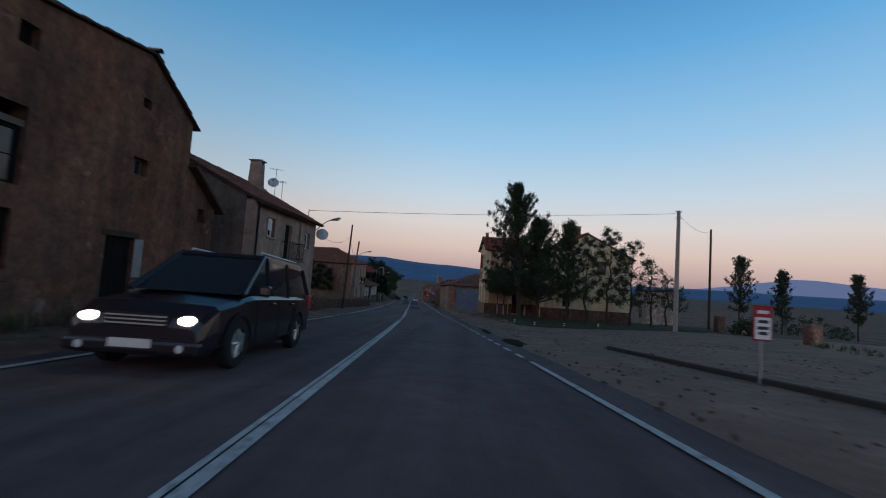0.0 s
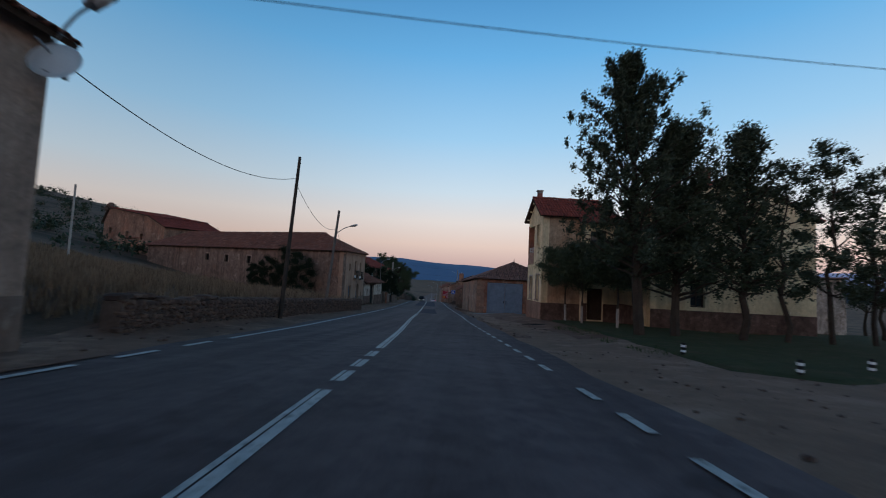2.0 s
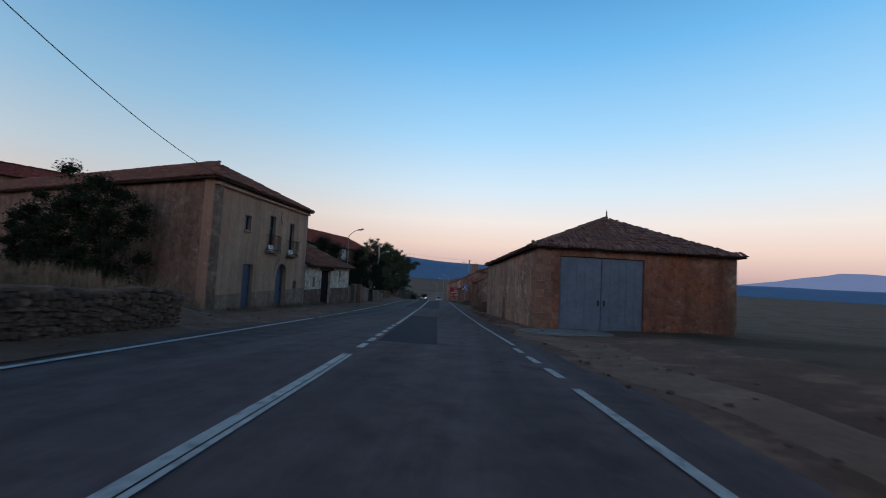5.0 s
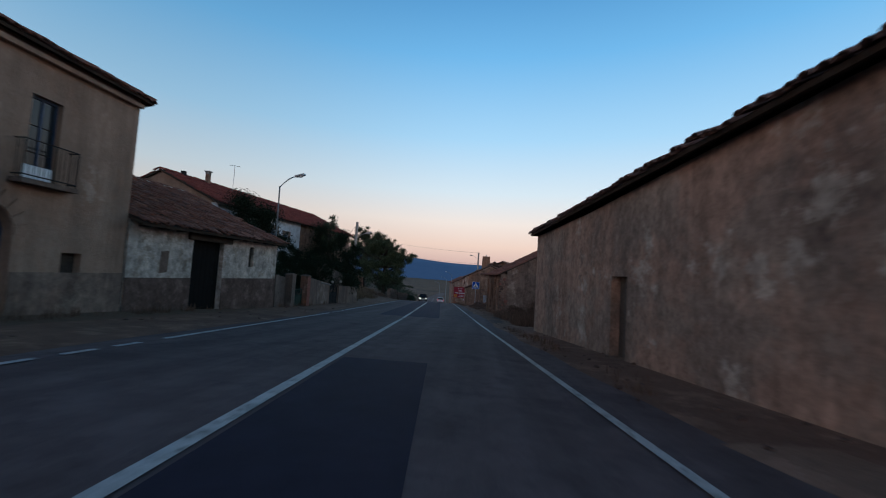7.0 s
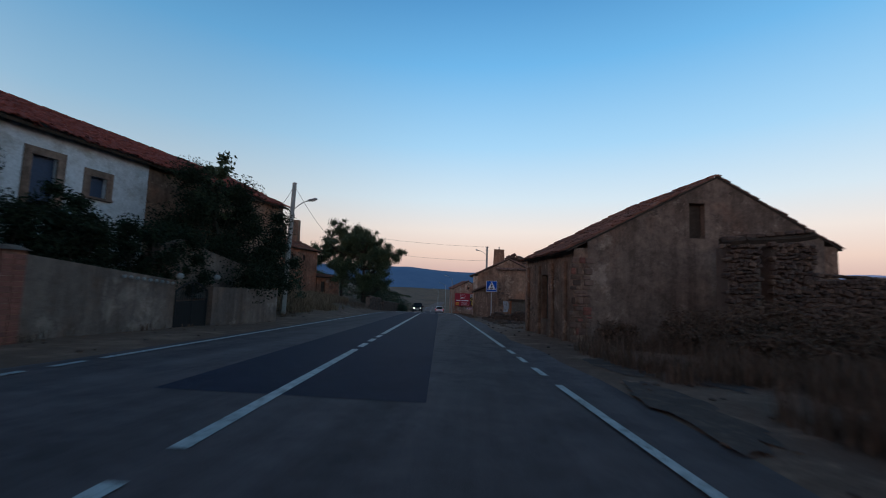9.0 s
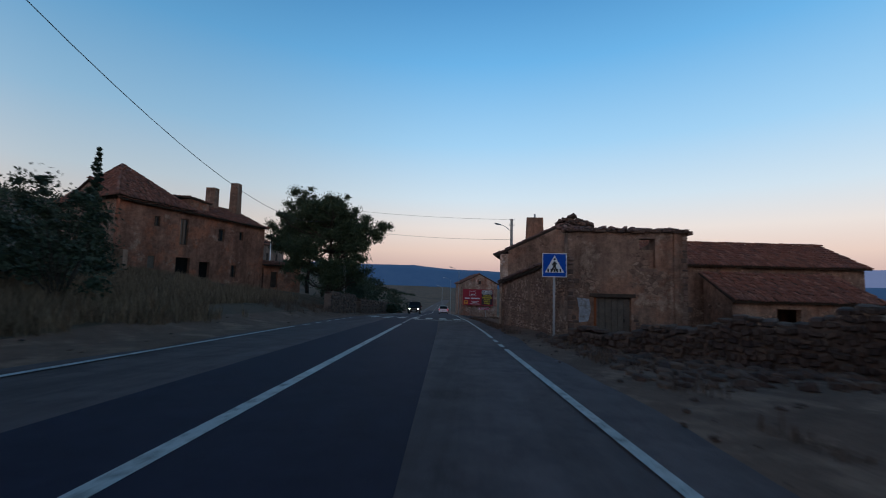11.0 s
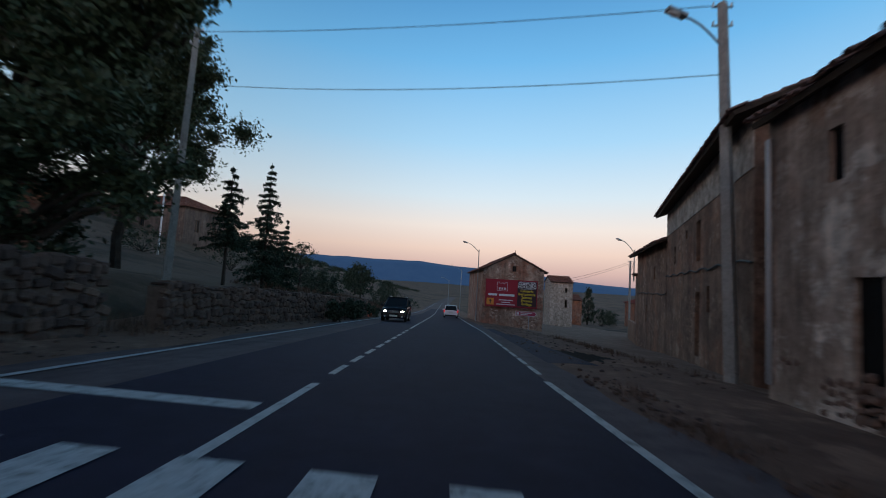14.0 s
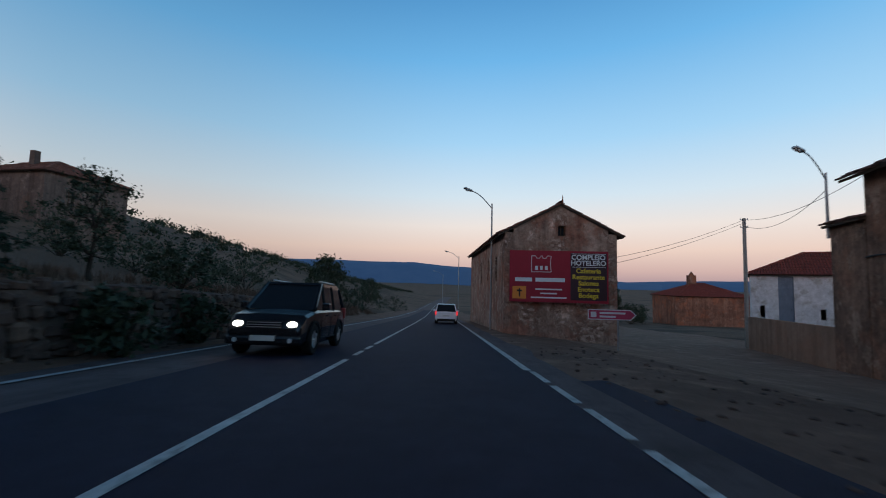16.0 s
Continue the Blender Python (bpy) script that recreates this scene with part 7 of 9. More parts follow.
    for k in range(22):
        bm = bmesh.new()
        s2 = rng.uniform(0.18, 0.36)
        f = k / 22
        box(bm, -s2, s2, -0.25, 0.25, -0.14, 0.14, pose(-59.3 + rng.uniform(-0.9, 0.9) * (1 - f), 79.9 + rng.uniform(-0.1, 0.3), 8.2 + 1.1 * f, rng.uniform(-12, 12), rng.uniform(-12, 12), rng.uniform(-20, 20)), 0.05)
        part("gable_stone", bm, M_STONE, up)
    up.matrix_world = pose(-64, 87.5, 0.3, 0, 0, -28) @ Matrix.Diagonal((1.45, 1.1, 1.05, 1)) @ pose(59.2, -80, 0)
    House("lower_hill_house", "low dark earth-walled house below the hillside house", (-57.5, 84.2), (-49.5, 80.4), 5, -4, 3.9, 1.3, "along", M_ADOBE, ops={0: [(1.2, 1.8, 2.0, 3.0), (4.6, 5.1, 1.8, 2.8)]}, worn=0.05)


far_houses()

# ---- trees and plants ----


def leaf_mesh(name, centres, radii, count, size, material, parent, rng, flat=0.0, squash=0.8):
    """Many small leaves in clumps round the given centres."""
    c = np.array(centres, float)
    r = np.array(radii, float)
    pick = rng.choice(len(c), count, p=r ** 2 / (r ** 2).sum())
    d = rng.normal(size=(count, 3))
    d /= np.linalg.norm(d, axis=1)[:, None]
    rad = r[pick] * np.minimum(np.abs(rng.normal(size=count)) * 0.62, 1.25)
    p = c[pick] + d * rad[:, None] * np.array([1, 1, squash])
    a = rng.normal(size=(count, 3))
    a[:, 2] *= 1 - flat
    a /= np.linalg.norm(a, axis=1)[:, None]
    b = np.cross(a, rng.normal(size=(count, 3)))
    b /= np.linalg.norm(b, axis=1)[:, None]
    s = size * (0.6 + 0.8 * rng.random(count))[:, None]
    verts = np.empty((count * 4, 3))
    verts[0::4] = p - a * s
    verts[1::4] = p + b * s * 0.5
    verts[2::4] = p + a * s
    verts[3::4] = p - b * s * 0.5
    faces = np.arange(count * 4).reshape(count, 4)
    ob = raw_ob(name, verts.tolist(), faces.tolist(), material, parent)
    return ob


def limb(bm, a, b, r0, r1, rng, bend=0.12, seg=4):
    a, b = Vector(a), Vector(b)
    L = (b - a).length
    pts = [a]
    for i in range(1, seg):
        p = a.lerp(b, i / seg) + Vector(rng.normal(size=3)) * bend * L / seg
        pts.append(p)
    pts.append(b)
    for i in range(seg):
        tube(bm, pts[i], pts[i + 1], r0 + (r1 - r0) * i / seg, r0 + (r1 - r0) * (i + 1) / seg, 6, False)
    return pts


def tree(x, y, h, r, bare, shape="round", leaves=5000, size=0.09, material=None, name="tree", label="leafy roadside tree in dark green leaf", group="", seed=1, clumps=38, bark=None, trunk_r=None, dz=0.0, lean=0.0, squash=0.8, clump_r=0.30, deep=1.0, boughs=(), bend=0.10):
    rng = np.random.default_rng(seed)
    z = land(x, y) + dz - 0.05
    t = thing(name, label, "tree", group)
    tr = trunk_r or 0.025 * h
    bm = bmesh.new()
    top = Vector((x + lean * h, y, z + h * 0.86))
    spine = limb(bm, (x, y, z), top, tr, tr * 0.2, rng, bend, 7)
    cs, rs = [], []
    for i in range(clumps):
        f = (i + 0.5) / clumps
        hh = bare + (h - bare) * f
        k = f
        if shape == "round":
            env = math.sqrt(max(0.05, 1 - (2 * k - 0.9) ** 2 / 1.25))
        elif shape == "poplar":
            env = min(1.0, 0.55 + k * 1.3) * (1.05 - k) ** 0.6 if k > 0.3 else 0.62 + k
        elif shape == "spire":
            env = (1.08 - k) ** 0.7 * (0.75 + 0.35 * math.sin(i * 1.3))
        elif shape == "lobed":
            env = math.sqrt(max(0.05, 1 - (2 * k - 0.85) ** 2 / 1.2)) * (0.62 + 0.55 * abs(noise.noise((math.cos(i * 2.39996) * 1.7, math.sin(i * 2.39996) * 1.7, k * 2.3 + seed))) * 1.6)
        elif shape == "umbrella":
            env = 0.65 + 0.45 * math.sin(math.pi * min(1, k * 0.95 + 0.1))
        else:
            env = 1.05 - k
        ang = i * 2.39996 + rng.uniform(-0.5, 0.5)
        rad = r * env * math.sqrt(rng.uniform(0.12, 1.0)) * 0.86
        if shape == "lobed":
            lobe = np.random.default_rng(seed * 50 + i % 13)
            la, lk = (i % 13) * 2.39996, lobe.uniform(0.12, 0.92)
            lr = r * math.sqrt(max(0.1, 1 - (2 * lk - 0.8) ** 2 / 1.3)) * lobe.uniform(0.45, 0.78)
            cs.append((x + lr * math.cos(la) + rng.normal() * 0.15 * r, y + deep * (lr * math.sin(la) + rng.normal() * 0.15 * r), z + bare + (h - bare) * lk + rng.normal() * 0.075 * h))
            rs.append(r * clump_r * rng.uniform(0.6, 1.2))
            continue
        c = (x + lean * hh + rad * math.cos(ang), y + deep * rad * math.sin(ang), z + hh + rng.uniform(-0.2, 0.2))
        cs.append(c)
        rs.append(r * clump_r * rng.uniform(0.65, 1.25))
    for bx, by, bz, br in boughs:
        for k in range(5):
            cs.append((bx + rng.normal() * br * 0.4, by + rng.normal() * br * 0.4, bz + rng.normal() * br * 0.35))
            rs.append(br * rng.uniform(0.4, 0.6))
    for i in [*range(0, clumps, 2), *range(clumps, len(cs))]:
        cz = cs[i][2]
        want = max(z + bare * 0.85, cz - (0.5 + 0.35 * math.hypot(cs[i][0] - x, cs[i][1] - y)))
        base = min(spine, key=lambda p: abs(p.z - want))
        limb(bm, base, cs[i], tr * 0.34, tr * 0.06, rng, 0.15, 3)
    part("trunk", bm, M_BARK, t)
    if bark:
        bm = bmesh.new()
        for i in range(2):
            tube(bm, spine[i], spine[i + 1], tr + 0.006, tr * 0.9 + 0.004, 8, False)
        part("limewash", bm, bark, t, "white limewash round the foot of the trunk")
    leaf_mesh("crown", cs, rs, leaves, size, material or M_LEAF, t, rng, squash=squash)
    return t


def conifer(x, y, h, r, seed=1, droop=0.25, levels=22, name="spruce", clear=0.12, label="dark spruce with tiered drooping branches", dz=0.0, density=1.0):
    rng = np.random.default_rng(seed)
    z = land(x, y) + dz - 0.05
    t = thing(name, label, "tree", "spruces")
    bm = bmesh.new()
    tube(bm, (x, y, z), (x, y, z + h), 0.010 * h + 0.03, 0.012, 8)
    verts, faces = [], []

    def needle(p, a, b):
        n = len(verts)
        verts.extend([tuple(p - a), tuple(p + b), tuple(p + a), tuple(p - b)])
        faces.append((n, n + 1, n + 2, n + 3))

    for k in range(levels):
        f = k / (levels - 1)
        hh = h * (clear + (0.98 - clear) * f)
        L = r * (1 - f) ** 0.85 * rng.uniform(0.75, 1.15) + 0.10
        for j in range(int(5 + 4 * (1 - f))):
            ang = rng.uniform(0, 2 * math.pi)
            l2 = L * rng.uniform(0.55, 1.1)
            a = Vector((x, y, z + hh))
            d = Vector((math.cos(ang), math.sin(ang), 0))
            b = a + d * l2 + Vector((0, 0, -droop * l2 + rng.uniform(-0.1, 0.15) * l2))
            tube(bm, a, b, 0.012 + 0.008 * l2, 0.005, 4, False)
            m = int((34 + 105 * l2) * density)
            side = Vector((-d.y, d.x, 0))
            for i in range(m):
                g = rng.uniform(0.12, 1.04)
                tuft = math.sin(g * 9 + j * 1.7) * 0.5 + 0.5
                p = a.lerp(b, g) + side * rng.normal() * 0.15 * l2 * (1.15 - g) + Vector((0, 0, -abs(rng.normal()) * (0.05 + 0.13 * tuft) * (0.4 + l2 * 0.6) - 0.01))
                u = Vector(rng.normal(size=3)).normalized() * rng.uniform(0.06, 0.13)
                w_ = u.cross(Vector(rng.normal(size=3))).normalized() * 0.030
                needle(p, u, w_)
    part("trunk", bm, M_BARK, t)
    raw_ob("needle_mass", verts, faces, M_NEEDLE, t)
    return t


def shrub(x, y, h, r, leaves=2200, material=None, seed=1, size=0.07, name="shrub", label="dense dark garden shrub", dz=0.0, ry=None):
    rng = np.random.default_rng(seed)
    z = land(x, y) + dz
    t = thing(name, label, "shrub", "roadside shrubs")
    bm = bmesh.new()
    cs, rs = [], []
    for i in range(16):
        f = (i + 0.5) / 16
        a = i * 2.4
        rad = r * math.sqrt(rng.uniform(0.05, 1)) * math.sqrt(max(0.1, 1 - (f - 0.35) ** 2 * 1.6))
        c = (x + rad * math.cos(a), y + (ry or r) / r * rad * math.sin(a), z + h * (0.12 + 0.78 * f))
        cs.append(c)
        rs.append(min(r, h) * rng.uniform(0.26, 0.48))
        tube(bm, (x + rng.uniform(-0.1, 0.1), y + rng.uniform(-0.1, 0.1), z - 0.05), c, 0.03, 0.008, 4, False)
    part("stem", bm, M_BARK, t)
    leaf_mesh("foliage", cs, rs, leaves, size, material or M_LEAF_DARK, t, rng)
    return t


def upswept_tree(x, y, top, h, r, bare, leaves, size, material, name, label, group, seed, limbs=64, steep=0.85, tr=0.2, low=0.7, twigs=6, puff=0.3, flat=1.0, near=True):
    """A poplar-like tree: limbs that sweep up from the stem, with leaves in plumes along them and a spiky outline."""
    rng = np.random.default_rng(seed)
    z = land(x, y) - 0.05
    t = thing(name, label, "tree", group)
    bm = bmesh.new()
    spine = limb(bm, (x, y, z), (top[0], top[1], z + h * 0.95), tr, 0.03, rng, 0.05, 9)
    cs, rs, boughs = [], [], []
    for i in range(limbs):
        f = (i + rng.random()) / limbs
        k = f * 0.92
        g = (bare + (h - bare) * k) / h / 0.95 * 9
        a = spine[min(int(g), 8)].lerp(spine[min(int(g) + 1, 9)], g - int(g))
        reach = r * (low + (1 - low) * min(1, f / 0.25)) * (1 - f) ** 0.85 * rng.uniform(0.6, 1.12) + 0.25
        ang = i * 2.39996 + rng.uniform(-0.4, 0.4)
        rise_ = reach * steep * (0.3 + 1.15 * f) * rng.uniform(0.8, 1.25)
        b = a + Vector((reach * math.cos(ang), flat * reach * math.sin(ang), rise_))
        b.z = min(b.z, z + h)
        if near:
            lm = bmesh.new()
            limb(lm, a, b, 0.05 * (1.1 - f) + 0.012, 0.008, rng, 0.10, 4)
            boughs.append(lm)
        else:
            limb(bm, a, b, 0.05 * (1.1 - f) + 0.012, 0.008, rng, 0.10, 4)
        for q in range(twigs):
            w = 0.28 + 0.76 * q / (twigs - 1)
            c = a.lerp(b, w) + Vector((0, 0, 0.06 * reach * math.sin(w * 3.1))) + Vector(rng.normal(size=3)) * 0.10 * reach * (1.25 - w)
            cs.append(tuple(c))
            rs.append(puff * rng.uniform(0.65, 1.2) * (1.15 - 0.35 * w))
    trunk = part("trunk", bm, M_BARK, t)
    for lm in boughs:
        part("limb", lm, M_BARK, trunk)
    leaf_mesh("crown", cs, rs, leaves, size, material, t, rng, squash=1.55)
    return t


# park trees on the east side
upswept_tree(6.3, 35.8, (5.5, 35.3), 11.9, 3.7, 2.3, 68000, 0.062, M_LEAF_DARK, "poplar", "tall ragged poplar with upswept limbs on the grass island", "", 11, limbs=84, steep=1.0, tr=0.24, puff=0.27)
upswept_tree(7.9, 36.2, (7.6, 35.4), 8.9, 2.5, 1.6, 42000, 0.062, M_LEAF_DARK, "poplar", "dense dark poplar on the grass island", "park poplars", 12, limbs=70, steep=0.95, tr=0.2, low=0.95, puff=0.36)
upswept_tree(10.2, 35.6, (10.1, 35.2), 8.7, 2.0, 1.8, 24000, 0.062, M_LEAF_DARK, "poplar", "dense dark poplar on the grass island", "park poplars", 13, limbs=56, steep=0.95, tr=0.15, low=0.95, puff=0.34)
ACACIA = "slender acacia with an open airy crown"
for i, (x, y, h, r, n) in enumerate(((11.9, 35.6, 7.6, 1.3, 6000), (13.8, 35.8, 8.2, 1.7, 12000), (16.0, 36.4, 7.4, 1.8, 9000), (19.0, 39.0, 5.8, 1.7, 2800), (22.5, 43.0, 5.2, 1.6, 2400), (27.0, 49.0, 4.6, 1.5, 1800))):
    tree(x, y, h, r, 2.0, "round", n, 0.065, M_LEAF_DARK, "acacia", ACACIA, "park acacias", seed=14 + i, clumps=36, clump_r=0.27, trunk_r=0.11)
# pollarded trees with limewashed trunks before the school house
for i, (x, y) in enumerate(((5.55, 45.4), (5.9, 42.8), (6.9, 40.0), (8.2, 43.6))):
    tree(x, y, 4.6, 1.7, 2.45, "umbrella", 26000, 0.055, M_LEAF, "plane_tree", "small round-headed tree with limewashed trunk", "limewashed trees", seed=30 + i, clumps=34, bark=M_BARK_PALE, trunk_r=0.07, clump_r=0.34, bend=0.03, squash=0.6)
# young poplars on the plain
for i, (x, y, h, r) in enumerate(((38.8, 55.7, 9.8, 2.1), (45.9, 57.7, 8.7, 1.5), (55.5, 57.0, 8.9, 1.6), (74, 53, 9, 1.6), (84, 58, 9.5, 1.7))):
    upswept_tree(x, y, (x, y), h, r, 2.3, 9000, 0.10, M_LEAF_DARK, "poplar", "young oval poplar standing on the plain", "plain poplars", 50 + i, limbs=44, steep=1.5, tr=0.1, low=0.55, twigs=5, puff=0.3, near=False)
for i, (x, y, h, r) in enumerate(((57, 70, 3.4, 2.2), (62, 71, 3.6, 2.4), (71, 76, 2.6, 1.6), (30, 41.5, 1.5, 1.4), (24, 33.5, 1.2, 1.2))):
    shrub(x, y, h, r, 1500, seed=60 + i, size=0.12)

# west side greenery
tree(-19.6, 133.4, 8.9, 5.3, 1.5, "lobed", 110000, 0.085, M_LEAF, "walnut_tree", "broad dense walnut tree behind the roadside wall", seed=71, clumps=169, clump_r=0.145, deep=0.42, trunk_r=0.28, boughs=((-14.6, 132.4, 0.6, 0.9), (-14.9, 132.8, -0.4, 0.9), (-25.0, 135.3, 2.0, 0.9), (-18.4, 131.6, 2.3, 0.8)))
tree(-25.4, 142.4, 10.8, 5.4, 4.0, "lobed", 90000, 0.085, M_LEAF, "walnut_tree", "tall walnut tree behind the concrete pole", seed=75, clumps=169, clump_r=0.15, deep=0.5, trunk_r=0.24)
def spruce(x, y, top, r, seed, **kw):
    conifer(x, y, top - land(x, y) + 0.05, r, seed, **kw)


spruce(-22.7, 150.0, 1.3, 1.75, 81, levels=20, density=0.75)
spruce(-23.1, 153.4, -1.8, 1.1, 82, levels=13, density=0.8)
spruce(-21.9, 144.9, -0.3, 1.5, 83, levels=13, density=0.6, clear=0.36)
tree(-23.8, 157.6, -3.2 - land(-23.8, 157.6), 1.3, 0.8, "round", 4000, 0.06, M_LEAF_DARK, "almond_tree", "scrubby almond tree on the bank", seed=84)
shrub(-8.35, 16.3, 1.3, 0.7, 2500, seed=90, label="dark bush at the foot of the painted gable")
for i, (x, y, top, r) in enumerate(((-18.3, 61.6, 2.3, 1.25), (-20.2, 62.2, 2.9, 1.5), (-22.4, 63.0, 1.7, 1.3), (-24.3, 63.4, 0.6, 0.9))):
    shrub(x, y, top - land(x, y), r, 16000, M_EVERGREEN, seed=91 + 7 * i, size=0.06, label="big dark bush against the house")
EVER = "overgrown evergreen hiding the farmhouse"


def terrace_shrub(x, y, h, r, n, seed, label=EVER):
    shrub(x, y, h, r, int(n * 2.8), M_EVERGREEN, seed=seed, label=label, dz=-4.25 - land(x, y), size=0.048)


terrace_shrub(-17.4, 86.1, 6.1, 2.1, 26000, 93)
terrace_shrub(-16.3, 84.6, 3.4, 1.1, 3500, 94)
CLIPPED = "dense dark shrub behind the garden wall"
terrace_shrub(-16.2, 88.2, 2.7, 1.1, 7000, 95, CLIPPED)
terrace_shrub(-16.4, 90.0, 3.5, 1.0, 8000, 96, CLIPPED)
terrace_shrub(-15.5, 89.4, 2.5, 0.9, 6000, 104, CLIPPED)
terrace_shrub(-15.6, 91.6, 2.6, 1.1, 7000, 97, CLIPPED)
terrace_shrub(-15.7, 93.4, 2.7, 1.2, 8000, 103, CLIPPED)
terrace_shrub(-16.3, 96.0, 5.6, 2.3, 22000, 98)
terrace_shrub(-15.8, 98.8, 4.8, 1.9, 14000, 99)
conifer(-27.6, 118.2, 7.2, 0.55, 86, droop=-0.5, name="cypress", label="thin dark cypress above the old garden wall", density=1.4)
for i, (x, y, h, r) in enumerate(((-29.5, 119.5, 4.6, 1.8), (-32, 119, 5.2, 1.8), (-25.5, 114.5, 1.6, 1.6), (-23.0, 110.5, 2.4, 1.7), (-19.6, 106.2, 2.0, 1.3))):
    shrub(x, y, h, r, 4200, seed=180 + i, size=0.09, label="overgrown dark bush before the red house")
terrace_shrub(-15.8, 100.6, 3.2, 1.1, 4500, 101)
tree(-16.2, 96.2, 7.0, 1.0, 4.2, "round", 1800, 0.09, M_LEAF, "elder_tree", "light green elder rising from the bushes", seed=102, clumps=20)
shrub(-18.6, 108.5, 4.0, 1.3, 3200, seed=100)
for i, (x, y, h, r) in enumerate(((-19.4, 134, 2.2, 1.4), (-17.0, 147.5, 1.2, 0.6), (-17.5, 152.0, 1.35, 0.65), (-18.0, 155.0, 1.3, 0.8), (-18.6, 160.2, 1.1, 0.8), (-23, 161, 1.8, 1.4), (-33, 170, 2.6, 2.2), (-36.5, 168, 3.6, 2.2), (-26, 165, 2.5, 2), (-29, 176, 3, 2.5), (-24, 186, 2.6, 2), (-26, 200, 3.4, 3), (-30, 212, 3.8, 3.5), (-27, 226, 3, 3), (-40, 160, 2.2, 2), (-38, 190, 2.5, 2.5))):
    shrub(x, y, h, r, 1700, seed=110 + i, size=0.09, label="dark scrub on the bank above the road")
for i, (x, y, h, r) in enumerate(((-33, 205, 6, 3), (-37, 214, 6.5, 3.2), (-42, 228, 6, 3.2), (-36, 240, 5.5, 3))):
    tree(x, y, h, r, 0.8, "round", 2600, 0.2, M_LEAF_DARK, "field_oak", "dark rounded oak beside the far road", "far oaks", seed=140 + i)
tree(16.6, 232, 9, 2.2, 0.8, "poplar", 3600, 0.18, M_LEAF_DARK, "cypress", "dense dark cypress behind the yard", seed=150)
for i, (x, y, h, r) in enumerate(((19.5, 230, 4.5, 2.5), (23, 238, 3.5, 2.5))):
    shrub(x, y, h, r, 1500, seed=160 + i, size=0.16)
tree(12.5, 96, 3.6, 1.8, 0.6, "round", 1800, 0.1, M_LEAF_DARK, "almond_tree", "scrubby almond tree behind the wall", seed=170)


def blades(name, label, spots, material, seed, tall=0.5, w=0.012, count=3500, clump=0.25, group=""):
    """Tufts of grass blades scattered over rectangles of (x0, x1, y0, y1) given as offsets from the road centre."""
    rng = np.random.default_rng(seed)
    area = np.array([abs((b - a) * (d - c)) for a, b, c, d in spots])
    verts, faces = [], []
    tufts = count // 9
    which = rng.choice(len(spots), tufts, p=area / area.sum())
    for s in which:
        a, b, c, d = spots[s]
        y = rng.uniform(c, d)
        x = rc(y) + rng.uniform(a, b)
        if noise.noise((x * 0.5, y * 0.5, seed)) < -0.15:
            continue
        k = rng.uniform(0.5, 1.3)
        for i in range(9):
            px, py = x + rng.normal() * clump * 0.35, y + rng.normal() * clump * 0.35
            z = land(px, py) - 0.02
            hh = tall * k * rng.uniform(0.5, 1.15)
            ang = rng.uniform(0, 6.28)
            ln = rng.uniform(0.05, 0.45) * hh
            ux, uy = math.cos(ang), math.sin(ang)
            n = len(verts)
            verts.extend([(px - uy * w, py + ux * w, z), (px + uy * w, py - ux * w, z), (px + ux * ln * 0.4 + uy * w * 0.7, py + uy * ln * 0.4 - ux * w * 0.7, z + hh * 0.6), (px + ux * ln * 0.4 - uy * w * 0.7, py + uy * ln * 0.4 + ux * w * 0.7, z + hh * 0.6), (px + ux * ln, py + uy * ln, z + hh)])
            faces.extend([(n, n + 1, n + 2, n + 3), (n + 3, n + 2, n + 4)])
    return tagged(raw_ob(name, verts, faces, material), label, "grass", kind="stuff")


blades("bank_grass", "tall dry grass on the bank above the stone wall", [(-14, -6.5, 28, 59), (-40, -14, 30, 60)], M_DRY_PALE, 1, 0.55, 0.015, 100000)
blades("verge_weeds_left", "dry weeds along the foot of the houses", [(-7.0, -6.2, 4, 17), (-7.9, -7.2, 62, 82), (-7.4, -6.2, 82, 104)], M_DRY, 2, 0.28, 0.01, 5000)
blades("upper_bank_grass", "dry grass on the slope before the red house", [(-20, -8.6, 104, 127), (-9, -6.2, 104, 114)], M_DRY_PALE, 3, 0.55, 0.012, 95000)
blades("roadside_wall_weeds", "weeds at the foot of the roadside wall", [(-9.5, -6.0, 119, 127.5), (-6.4, -5.4, 128, 175), (-12, -6.5, 150, 200)], M_WEED, 4, 0.45, 0.012, 20000)
blades("barn_weeds", "tangled dry weeds before the stone barn", [(5.5, 14, 81.5, 90.8), (6.2, 14, 88, 90.9)], M_WEED, 5, 0.42, 0.012, 42000)
blades("right_verge_weeds", "sparse weeds along the right-hand walls", [(4.6, 5.1, 66, 80), (5.2, 5.9, 99, 112), (4.4, 5.0, 113, 134), (7.4, 8.2, 136, 150)], M_DRY, 6, 0.2, 0.01, 4500)
blades("island_grass", "short green grass on the tree island", [(7.2, 14, 27.8, 40), (14, 24, 33, 44), (24, 36, 42, 49)], M_GRASS, 7, 0.12, 0.010, 30000)
blades("park_grass", "rough green grass by the far park", [(22, 60, 8, 26)], M_GRASS, 8, 0.3, 0.02, 9000)
blades("house_foot_weeds", "dark weeds at the foot of the derelict house", [(-7.3, -6.3, 5, 16.8)], M_GRASS, 9, 0.4, 0.012, 4000)

